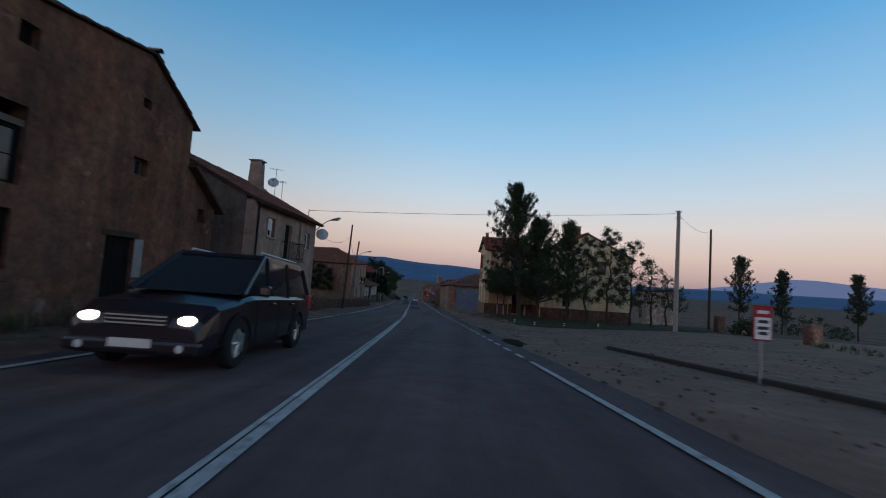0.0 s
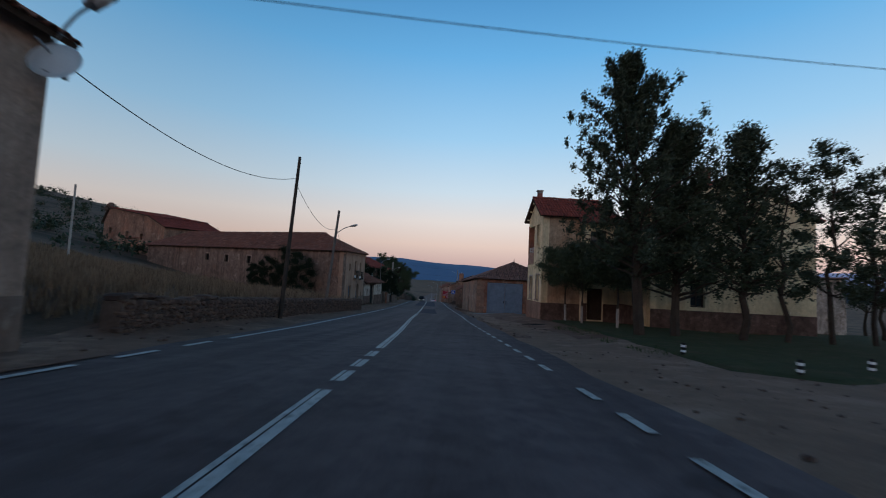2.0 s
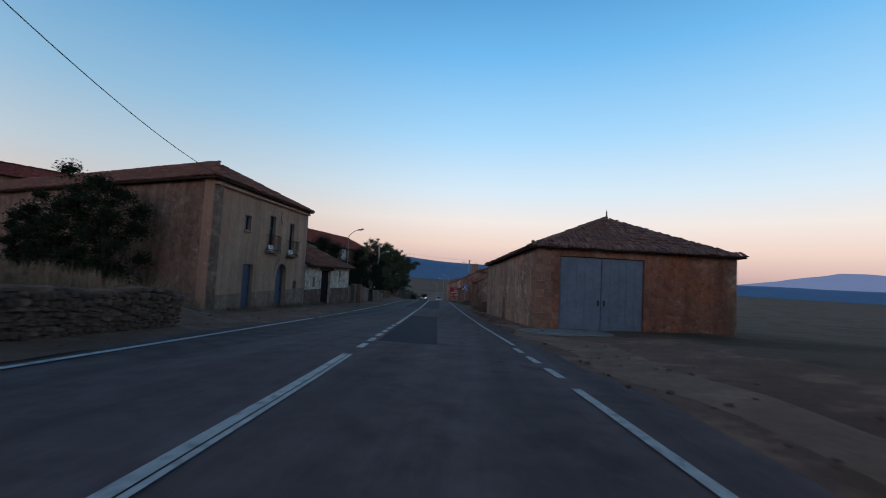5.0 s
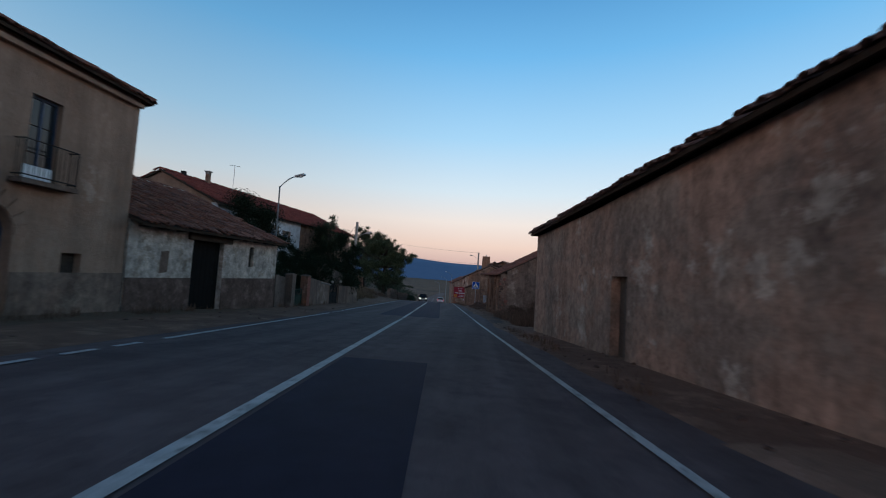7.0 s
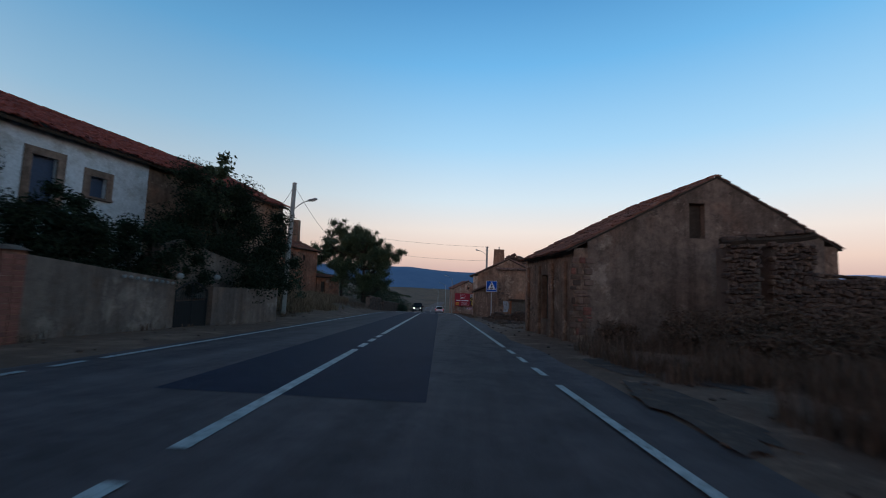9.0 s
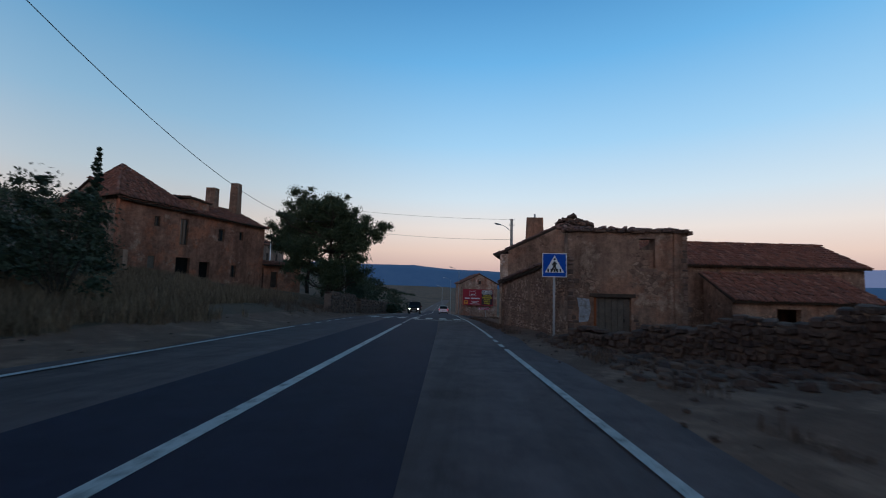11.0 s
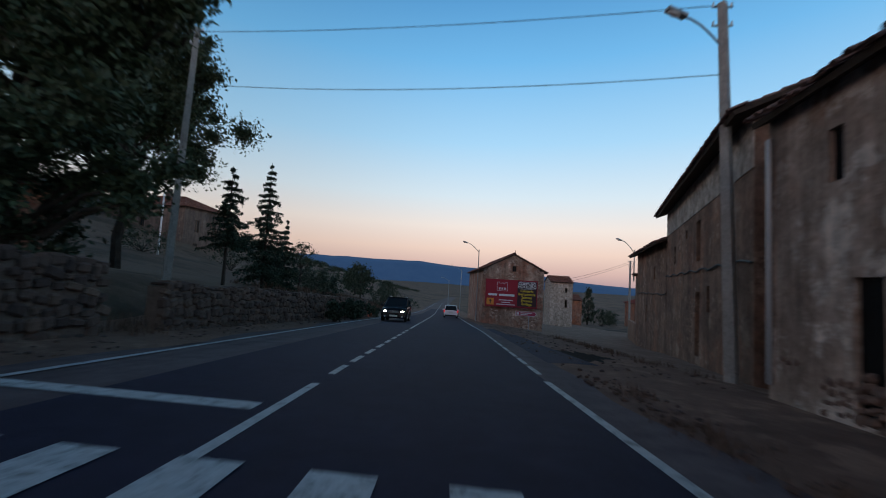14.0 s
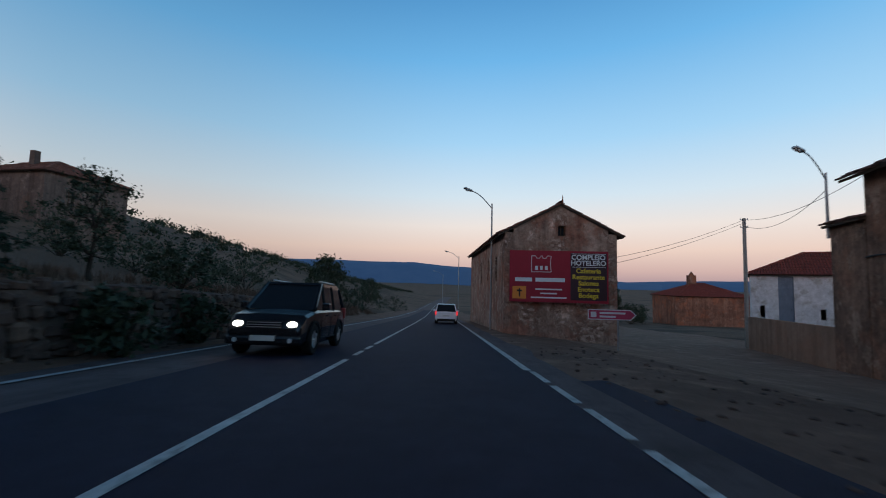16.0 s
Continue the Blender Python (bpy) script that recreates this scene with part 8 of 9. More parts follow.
# grass island and its turf
bm = bmesh.new()
outline = [(4.7, 46.0), (5.0, 40.0), (4.95, 33.0), (4.75, 27.5), (6.0, 26.2), (9.0, 27.4), (14.0, 30.4), (20.0, 34.6), (27.0, 40.5), (34, 47), (30, 52), (22, 46.5), (16, 42), (10.2, 38.0), (9.6, 44), (7.6, 46.8)]
c0 = Vector((13.0, 38.0, 0))
fine = []
for (xa, ya), (xb, yb) in zip(outline, outline[1:] + outline[:1]):
    n = max(1, int(math.hypot(xb - xa, yb - ya) / 0.7))
    for k in range(n):
        x, y = xa + (xb - xa) * k / n, ya + (yb - ya) * k / n
        fine.append((x + 0.3 * noise.noise((x * 0.6, y * 0.6, 3.1)), y + 0.3 * noise.noise((x * 0.6, y * 0.6, 8.1))))
outline = fine
vs = []
for f in (1.0, 0.98, 0.92, 0.85, 0.76, 0.66, 0.55, 0.42, 0.28, 0.12):
    vs.append([bm.verts.new((c0.x + (x - c0.x) * f, c0.y + (y - c0.y) * f, land(c0.x + (x - c0.x) * f, c0.y + (y - c0.y) * f) + (0.0 if f == 1.0 else 0.07 if f > 0.95 else 0.10))) for x, y in outline])
for a, b in zip(vs[:-1], vs[1:]):
    for i in range(len(outline)):
        j = (i + 1) % len(outline)
        bm.faces.new((a[i], a[j], b[j], b[i]))
bm.faces.new(vs[-1])
M_TURF = rough_surface("turf", (0.045, 0.06, 0.028), (0.065, 0.075, 0.035), (0.09, 0.08, 0.045), 0.5, 30, bump=0.9)
tagged(mesh_ob("grass_island", bm, M_TURF), "grass island with trees between road and forecourt", "lawn", kind="structure")

# ---- rubble walls ----


def stone_meshes(round_=0.16):
    out = []
    rng = random.Random(17)
    for k in range(7):
        bm = bmesh.new()
        bmesh.ops.create_cube(bm, size=1.0)
        for v in bm.verts:
            v.co += Vector((rng.uniform(-0.12, 0.12), rng.uniform(-0.08, 0.08), rng.uniform(-0.12, 0.12)))
        bmesh.ops.bevel(bm, geom=bm.edges[:] + bm.verts[:], offset=round_, segments=1, affect="EDGES")
        me = bpy.data.meshes.new("stone")
        bm.to_mesh(me)
        bm.free()
        out.append(me)
    return out


STONES, STONES_PALE = stone_meshes(0.2), stone_meshes(0.27)
for me in STONES:
    me.materials.append(M_STONE)
for me in STONES_PALE:
    me.materials.append(M_STONE_PALE)


def face_stones(parent, p, q, bottom, top, seed, single=300, course=0.2, proud=0.05, fill=0.93, near=None, gaps=0.0, stock=None, sink=0.06, spread=(0.7, 1.7), tilt=22):
    """Courses of rubble on the outer face of a wall from p to q (outside to the right)."""
    rng = random.Random(seed)
    d, L = unit(p, q)
    items = []
    z = 0.0
    row = 0
    stock = stock or STONES
    while True:
        hgt = course * rng.uniform(0.75, 1.25)
        u = rng.uniform(-0.1, 0.1)
        placed = False
        while u < L:
            w_ = course * rng.uniform(*spread)
            b, t = bottom(u + w_ / 2), top(u + w_ / 2)
            zz = b + z
            if gaps and noise.noise((u * 0.55, zz * 0.8, seed)) + 0.35 * noise.noise((u * 2.1, zz * 2.1, seed)) < gaps - 0.5:
                placed = placed or zz < t
            elif zz + hgt * 0.6 < t:
                placed = True
                items.append((u + w_ / 2, zz + hgt / 2 + rng.uniform(-0.3, 0.3) * course, w_ * fill * rng.uniform(0.75, 1.1), hgt * fill * rng.uniform(0.6, 1.25), rng.random(), rng.uniform(-tilt, tilt), rng.uniform(-0.8, 1.0)))
            u += w_
        z += hgt
        row += 1
        if not placed or row > 40:
            break
    near = L / 2 if near is None else near
    order = sorted(range(len(items)), key=lambda i: abs(items[i][0] - near))
    verts, faces = [], []
    for rank, i in enumerate(order):
        u, z, w_, hgt, k, rot, out = items[i]
        m = face_matrix(p, q, u, z, proud * out * 0.5 - sink) @ pose(0, 0, 0, 0, rot, 0) @ Matrix.Diagonal((w_, 0.24, hgt, 1))
        me = stock[int(k * len(stock))]
        if rank < single:
            ob = new("stone", me)
            ob.parent = parent
            ob.matrix_world = m
        else:
            n = len(verts)
            verts.extend(tuple(m @ v.co) for v in me.vertices)
            faces.extend(tuple(n + j for j in f.vertices) for f in me.polygons)
    if faces:
        tagged(raw_ob("stone_infill", verts, faces, stock[0].materials[0] if stock is not STONES else M_STONE_FAR, parent), kind="stuff")


def rubble_wall(label, p, q, height, seed, thick=0.5, single=300, course=0.2, near=None, cope=True, rough_top=0.12, low=1.0):
    t = thing("stone_wall", label, "wall", "rubble walls", "structure")
    d, L = unit(p, q)
    n = Vector((-d.y, d.x, 0))
    base = lambda u: rz(p[1] + d.y * u) - 0.05
    top = lambda u: base(u) + height * (low + (1 - low) * min(u / L * 1.6, 1)) + rough_top * noise.noise((u * 0.7, seed, 0))
    k = max(2, int(L / 0.8))
    us = [L * i / k for i in range(k + 1)]
    bm = bmesh.new()
    rows = []
    for u in us:
        o = Vector((p[0], p[1], 0)) + d * u
        rows.append([bm.verts.new(o + n * s + Vector((0, 0, zz))) for s, zz in ((0.03, base(u) - 0.6), (0.03, top(u) - 0.06), (thick, top(u) - 0.06), (thick, base(u) - 0.6))])
    for a, b in zip(rows[:-1], rows[1:]):
        for i in range(4):
            j = (i + 1) % 4
            bm.faces.new((a[i], b[i], b[j], a[j]))
    bm.faces.new(rows[0])
    bm.faces.new(rows[-1][::-1])
    bmesh.ops.recalc_face_normals(bm, faces=bm.faces[:])
    part("core", bm, M_MORTAR, t)
    face_stones(t, p, q, base, top, seed, single, course, 0.06, 0.95, near)
    if cope:
        rng = random.Random(seed + 1)
        u = 0.0
        verts, faces = [], []
        while u < L:
            w_ = rng.uniform(0.14, 0.34)
            hh = rng.uniform(0.07, 0.17)
            m = face_matrix(p, q, u + w_ / 2, top(u + w_ / 2) + hh * 0.2, -thick * 0.5) @ pose(0, 0, 0, rng.uniform(-5, 5), rng.uniform(-6, 6), rng.uniform(-8, 8)) @ Matrix.Diagonal((w_, thick * rng.uniform(0.85, 1.1), hh, 1))
            me = STONES[rng.randrange(len(STONES))]
            k2 = len(verts)
            verts.extend(tuple(m @ v.co) for v in me.vertices)
            faces.extend(tuple(k2 + j for j in f.vertices) for f in me.polygons)
            u += w_ * 0.97
        tagged(raw_ob("coping", verts, faces, M_STONE_FAR, t), kind="stuff")
    return t


rubble_wall("low dry-stone wall holding back the grassy bank", (-8.8, 27.6), (-10.05, 55.0), 0.9, 1, single=300, near=11, course=0.125)
rubble_wall("rubble retaining wall under the walnut tree", (-16.9, 126.6), (-17.2, 133.6), 1.65, 2, single=260, course=0.24)
rubble_wall("long rubble retaining wall below the bank", (-17.3, 135.6), (-18.35, 158.5), 1.35, 3, single=300, course=0.24, near=4)
rubble_wall("loose stone wall of the barn yard", (4.0, 91.2), (14, 91.0), 2.25, 4, single=280, course=0.125)


def ruined_doorway():
    t = thing("ruined_doorway", "tumbled stone doorway with a sagging timber lintel", "ruin", kind="structure")
    for x0, x1, zt in ((2.0, 2.72, -2.1), (3.2, 4.18, -2.02)):
        bm = bmesh.new()
        box(bm, x0, x1, 91.25, 91.75, -5.6, zt)
        part("jamb", bm, M_MORTAR, t)
        face_stones(t, (x0 - 0.04, 91.2), (x1 + 0.04, 91.2), lambda u: -5.2, lambda u: zt + 0.06, int(x0 * 10), 120, 0.12, 0.06, 1.0)
    bm = bmesh.new()
    limb(bm, (1.9, 91.35, -1.98), (4.4, 91.35, -1.72), 0.13, 0.11, np.random.default_rng(3), 0.08, 5)
    part("lintel", bm, M_WOOD, t)
    for i in range(9):
        bm = bmesh.new()
        x = 2.0 + i * 0.26
        box(bm, x, x + 0.22, 91.2, 91.6, -1.90 + i * 0.03, -1.80 + i * 0.03 + 0.06 * noise.noise((i * 1.7, 0, 0)), None, 0.02)
        part("loose_stone", bm, M_STONE, t)


ruined_doorway()
rubble_wall("tumbled stone wall before the roadside ruin", (-4.0, 109.7), (1.0, 105.0), 1.0, 5, single=260, rough_top=0.5, course=0.15, low=0.15)

# rubble showing through the road face of the ruin and the lower wall of the old row
ruin = bpy.data.objects["roadside_ruin"]
face_stones(ruin, (-5.02, 120.9), (-3.02, 113.0), lambda u: -6.4, lambda u: -3.75 + u * 0.1, 41, 300, 0.15, 0.022, 0.8, near=5, gaps=0.44, stock=STONES_PALE, sink=0.108, spread=(0.7, 1.6), tilt=30)
row = bpy.data.objects["old_row_house"]
face_stones(row, (-3.92, 133.2), (-5.12, 121.0), lambda u: -7.1 + u * 0.05, lambda u: -6.05 + 0.25 * noise.noise((u * 0.8, 2, 2)) - 0.3, 42, 200, 0.15, 0.02, 0.85, near=8, gaps=0.42, stock=STONES_PALE, sink=0.108, spread=(0.7, 1.7), tilt=28)
barn_ob = bpy.data.objects["barn"]
rng_q = random.Random(51)
for wp, wq, span in (((0.42, 64.1), (1.5, 64.22), (0.62, 0.84)), ((0.33, 64.95), (0.42, 64.1), (0.45, 0.85))):
    z = -4.4
    while z < -0.35:
        hq = rng_q.uniform(0.28, 0.42)
        wq2 = rng_q.uniform(*span)
        first = wp == (0.42, 64.1)
        cut = rng_q.uniform(0.38, 0.6) * wq2 if wq2 > 0.66 else wq2
        for a, b in ((0.0, cut), (cut, wq2)):
            if b - a > 0.12:
                bm = bmesh.new()
                u0, u1 = (a, b) if first else (0.855 - b, 0.855 - a)
                box(bm, u0 + 0.008, u1 - 0.008, -0.012 - rng_q.uniform(0, 0.012), 0.05, z + 0.008, min(z + hq, -0.2) - 0.008, face_matrix(wp, wq, 0, 0), 0.012)
                part("quoin_stone", bm, M_QUOIN, barn_ob)
        z += hq


def hillside_scrub():
    """Dark scrub oak covering the ridge west of the village."""
    rng = np.random.default_rng(77)
    cs, rs = [], []
    for i in range(2600):
        y = rng.uniform(60, 640)
        d = -rng.uniform(62, 330) if rng.random() < 0.85 else -rng.uniform(40, 70)
        x = rc(y) + d
        r = rng.uniform(1.0, 2.6)
        cs.append((x, y, land(x, y) + r * 0.5))
        rs.append(r)
    ob = leaf_mesh("hillside_scrub", cs, rs, 230000, 0.3, M_LEAF_DARK, None, rng, squash=0.7)
    return tagged(ob, "dark scrub oak covering the hillside", "scrub", kind="stuff")


hillside_scrub()

# dead brambles before the stone barn
for i, (x, y, h, r) in enumerate(((0.6, 90.3, 1.1, 0.9), (2.2, 89.9, 1.3, 1.0), (4.0, 89.6, 1.1, 1.0), (5.8, 88.9, 1.2, 1.1), (3.0, 87.4, 0.8, 1.0), (1.0, 87.9, 0.7, 0.8), (7.6, 87.0, 1.1, 1.2), (-0.8, 91.6, 0.7, 0.6), (4.9, 85.4, 0.8, 1.1), (2.6, 84.4, 0.6, 0.9))):
    shrub(x, y, h, r, 5200, M_WEED, 200 + i, 0.04, "bramble", "withered brown bramble tangle before the barn")


def scatter_stones(name, label, spots, count, seed, big=0.07):
    """Loose stones and clods lying on the verges."""
    rng = random.Random(seed)
    verts, faces = [], []
    for i in range(count):
        a, b_, c, d = spots[rng.randrange(len(spots))]
        y = rng.uniform(c, d)
        x = rc(y) + rng.uniform(a, b_)
        s = big * rng.uniform(0.15, 1.0) ** 2 + 0.012
        m = pose(x, y, land(x, y) + s * 0.25, rng.uniform(-20, 20), rng.uniform(-20, 20), rng.uniform(0, 360)) @ Matrix.Diagonal((s * 1.3, s, s * 0.7, 1))
        me = STONES[rng.randrange(len(STONES))]
        k = len(verts)
        verts.extend(tuple(m @ v.co) for v in me.vertices)
        faces.extend(tuple(k + j for j in f.vertices) for f in me.polygons)
    return tagged(raw_ob(name, verts, faces, M_STONE_FAR), label, "stones", kind="stuff")


scatter_stones("verge_stones", "loose stones and clods scattered on the verges", [(4.4, 6.5, 34, 112), (4.4, 5.2, 113, 134), (4.5, 8.0, 134, 160), (-6.4, -4.5, 4, 130), (-6.2, -4.5, 130, 165)], 2600, 61)
scatter_stones("forecourt_gravel", "coarse gravel on the forecourt", [(4.5, 16, 4, 30)], 1500, 62, 0.05)
scatter_stones("ruin_rubble", "fallen rubble in front of the roadside ruin", [(5.2, 9.5, 103.5, 112.5)], 900, 63, 0.2)

# ---- poles, lamps and cables ----


def pole(x, y, z1, r0, r1, material, label, lean=(0, 0), name="utility_pole", lamp=None, arm_z=None, square=False, crossarm=False, z0=None):
    z0 = land(x, y) - 0.3 if z0 is None else z0
    t = thing(name, label, "street lamp" if name == "street_lamp" else "utility pole", "street lamps" if name == "street_lamp" else "utility poles")
    top = (x + lean[0], y + lean[1], z1)
    bm = bmesh.new()
    if square:
        tube(bm, (x, y, z0), top, r0 * 1.2, r1 * 1.2, 4)
    else:
        tube(bm, (x, y, z0), top, r0, r1, 10)
    part("post", bm, material, t)
    if square:
        n = int((z1 - z0) / 0.75)
        for i in range(n):
            f = (i + 0.5) / n
            bm = bmesh.new()
            k = r0 + (r1 - r0) * f
            box(bm, -k * 0.45, k * 0.45, -k * 0.9, -k * 0.82, -0.16, 0.16, pose(x + lean[0] * f, y + lean[1] * f, z0 + (z1 - z0) * f) @ pose(0, 0, 0, 0, 0, 0))
            part("recess", bm, M_CONCRETE, t)
    if lamp:
        za = arm_z if arm_z is not None else z1 - 0.3
        f = (za - z0) / (z1 - z0)
        street_lamp_head(t, (x + lean[0] * f, y + lean[1] * f, za), lamp)
    if crossarm:
        for dz in (0.1, 0.6):
            bm = bmesh.new()
            tube(bm, (top[0] - 0.25, top[1], z1 - dz), (top[0] + 0.25, top[1], z1 - dz), 0.025, n=6)
            part("crossarm", bm, M_STEEL, t)
            for s in (-0.22, 0.22):
                bm = bmesh.new()
                tube(bm, (top[0] + s, top[1], z1 - dz), (top[0] + s, top[1], z1 - dz + 0.12), 0.03, 0.02, 8)
                part("insulator", bm, M_LAMP_GLASS, t)
    return t


def cable(a, b, sag=0.5, r=0.012, label="dark overhead cable slung across the street"):
    a, b = Vector(a), Vector(b)
    n = 5
    side = (b - a).cross(Vector((0, 0, 1))).normalized()
    bm = bmesh.new()
    rings = []
    for i in range(25):
        f = i / 24
        p = a.lerp(b, f)
        p.z -= sag * 4 * f * (1 - f)
        rings.append([bm.verts.new(p + side * r * math.cos(6.2832 * k / n) + Vector((0, 0, r * math.sin(6.2832 * k / n)))) for k in range(n)])
    for c, d in zip(rings[:-1], rings[1:]):
        for k in range(n):
            bm.faces.new((c[k], c[(k + 1) % n], d[(k + 1) % n], d[k]))
    return tagged(mesh_ob("overhead_cable", bm, M_CABLE), label, "cable", "overhead cables")


WOOD_POLE = "leaning dark tarred wooden pole on the verge"
pole(-9.0, 36.4, 5.25, 0.10, 0.065, M_POLE_WOOD, WOOD_POLE, (0.18, 0.5))
pole(-11.5, 49.7, 4.75, 0.12, 0.09, M_POLE_GREY, "leaning wooden pole carrying a street lamp", (0.55, 0.2), "street_lamp", (-9.75, 49.4, 3.5), 2.9)
pole(-37, 54, 6.8, 0.10, 0.08, M_POLE_CONC, "pale concrete pole up on the bank")
pole(17.8, 32.6, 7.6, 0.17, 0.12, M_POLE_CONC, "tall concrete pole beside the forecourt", square=True, crossarm=True)
pole(25.9, 41.5, 7.7, 0.12, 0.09, M_POLE_WOOD, "wooden pole behind the grass island")
pole(-14.15, 82.75, 1.7, 0.05, 0.035, M_LAMP_POST, "grey steel street lamp beside the shed", (-0.08, 0), "street_lamp", (-13.3, 82.6, 2.2), 1.65)
pole(-16.0, 102.7, 2.45, 0.15, 0.11, M_POLE_CONC, "concrete pole with a street lamp by the farmhouse", (0.0, 0.5), "street_lamp", (-14.9, 102.9, 1.3), 0.7, square=True)
pole(-20.2, 139.1, 3.35, 0.145, 0.10, M_POLE_CONC, "concrete pole standing behind the roadside wall", (0.2, 0), square=True, crossarm=True)
pole(-40.5, 162.5, 2.2, 0.08, 0.07, M_SIGN_WHITE, "tall pale steel post on the bank")
pole(-3.4, 135.5, 2.0, 0.135, 0.10, M_POLE_CONC, "concrete pole with a street lamp before the row", (0.05, 0.6), "street_lamp", (-4.45, 135.7, 1.38), 0.75, square=True, crossarm=True)
pole(-9.75, 169.2, -2.0, 0.06, 0.045, M_STEEL, "tall steel street lamp beside the billboard house", name="street_lamp", lamp=(-11.0, 168.2, -1.45))
pole(-13.2, 199.5, -3.4, 0.06, 0.045, M_STEEL, "tall steel street lamp beside the far road", name="street_lamp", lamp=(-14.6, 198.6, -2.9))
pole(-17.6, 226, -5.4, 0.06, 0.045, M_STEEL, "tall steel street lamp beside the far road", name="street_lamp", lamp=(-19.0, 225, -4.9))
pole(3.62, 162.4, -1.9, 0.06, 0.045, M_STEEL, "steel street lamp standing on the end of the row", name="street_lamp", lamp=(2.32, 161.8, -1.2), z0=-4.6)
pole(6.9, 173.2, -2.1, 0.14, 0.10, M_POLE_CONC, "concrete pole at the corner of the yard", crossarm=True)
bm = bmesh.new()
tube(bm, (-8.35, 24.0, 4.0), (-8.35, 24.0, 4.55), 0.025, n=6)
tagged(mesh_ob("cable_mast", bm, M_STEEL), "thin steel mast holding the cable above the eaves", "mast")
cable((-8.35, 24.0, 4.5), (17.7, 32.5, 7.35), 0.2)
cable((17.8, 32.6, 7.3), (25.9, 41.5, 7.4), 0.5)
cable((-8.2, 24.7, 3.6), (-8.85, 36.7, 4.2), 0.75)
cable((-8.85, 36.7, 4.0), (-11.05, 49.8, 3.3), 0.75)
cable((-11.05, 49.8, 3.4), (-13.9, 62.2, 2.3), 0.35)
cable((-20.0, 139.1, 3.2), (-3.35, 136.1, 1.95), 0.2)
cable((-20.0, 139.1, 1.2), (-3.38, 135.95, 0.05), 0.3)
cable((-16.0, 103.1, 2.3), (-20.0, 139.1, 3.1), 3.0)
cable((-17.0, 103.9, 1.3), (-16.0, 103.1, 2.2), 0.05, 0.012)
cable((-3.2, 170.5, -5.6), (6.9, 173.2, -2.4), 0.25, 0.012)
cable((-3.2, 170.8, -5.2), (6.9, 173.2, -2.2), 0.3, 0.012)
cable((6.9, 173.2, -2.2), (3.0, 159.6, -2.5), 0.5, 0.012)
cable((6.9, 173.2, -2.6), (3.62, 162.4, -2.6), 0.7, 0.012)

# ---- garden wall, gates and kerbs ----


def garden_wall():
    t = thing("garden_wall", "rendered garden wall with brick gate piers", "wall", kind="structure")
    runs = [((-14.0, 82.75), (-14.1, 84.1), -2.95), ((-14.05, 86.7), (-14.2, 91.45), -3.05), ((-14.05, 93.1), (-13.9, 97.6), -3.75)]
    for p, q, z in runs:
        d, L = unit(p, q)
        drop = 0.5 if p[1] == 86.7 else 0.15
        wall(t, p, q, -6.2, [(0, z), (L, z - drop)], [], M_PL_GREY, 0.28, "wall_run")
    for x, y, z in ((-13.95, 84.35, -2.95), (-13.95, 86.45, -3.02)):
        bm = bmesh.new()
        box(bm, x - 0.22, x + 0.22, y - 0.22, y + 0.22, -6.2, z)
        grey = y < 85
        pier = part("gate_pier", bm, M_PL_GREY if grey else M_PL_RED, t, "rendered gate pier" if grey else "red brick gate pier")
        bm = bmesh.new()
        vs = box(bm, x - 0.28, x + 0.28, y - 0.28, y + 0.28, z, z + 0.1)
        for v in vs[4:]:
            v.co.x, v.co.y = x + (v.co.x - x) * 0.4, y + (v.co.y - y) * 0.4
        part("pier_cap", bm, M_PL_GREY, pier)
        for r in range(0 if grey else 24):
            for k in range(2):
                bm = bmesh.new()
                zz = -5.4 + r * 0.105
                if zz + 0.08 < z:
                    y0 = y - 0.22 + k * 0.22
                    box(bm, x + 0.221, x + 0.228, y0 + 0.006, y0 + 0.212, zz, zz + 0.09)
                    part("brick", bm, M_BRICK, pier)
                else:
                    bm.free()
    # row of balusters over the lower run and ball finials
    for i in range(9):
        bm = bmesh.new()
        y = 89.3 + i * 0.22
        bmesh.ops.create_uvsphere(bm, u_segments=10, v_segments=6, radius=0.05, matrix=Matrix.Translation((-14.0, y, -3.36 - (y - 86.7) * 0.09 + 0.12)))
        part("finial", bm, M_CONCRETE, t, smooth=True)
    for y in (91.35, 93.2):
        bm = bmesh.new()
        bmesh.ops.create_uvsphere(bm, u_segments=12, v_segments=8, radius=0.10, matrix=Matrix.Translation((-14.0, y, -3.42)))
        part("ball_finial", bm, M_CONCRETE, t, smooth=True)


garden_wall()
tw = thing("terrace_wall", "taller sloping rendered wall behind the garden wall", "wall", kind="structure")
wall(tw, (-15.15, 91.9), (-15.2, 98.2), -6.2, [(0, -2.4), (1.2, -2.1), (2.6, -2.45), (6.3, -3.05)], [], M_PL_GREY, 0.3, "wall_run")
lw = thing("old_garden_wall", "pale rendered garden wall before the red house", "wall", kind="structure")
wall(lw, (-33.5, 121.0), (-28.2, 121.0), -6.5, [(0, -2.0), (5.3, -2.6)], [], M_PL_TAN, 0.35, "wall_run")


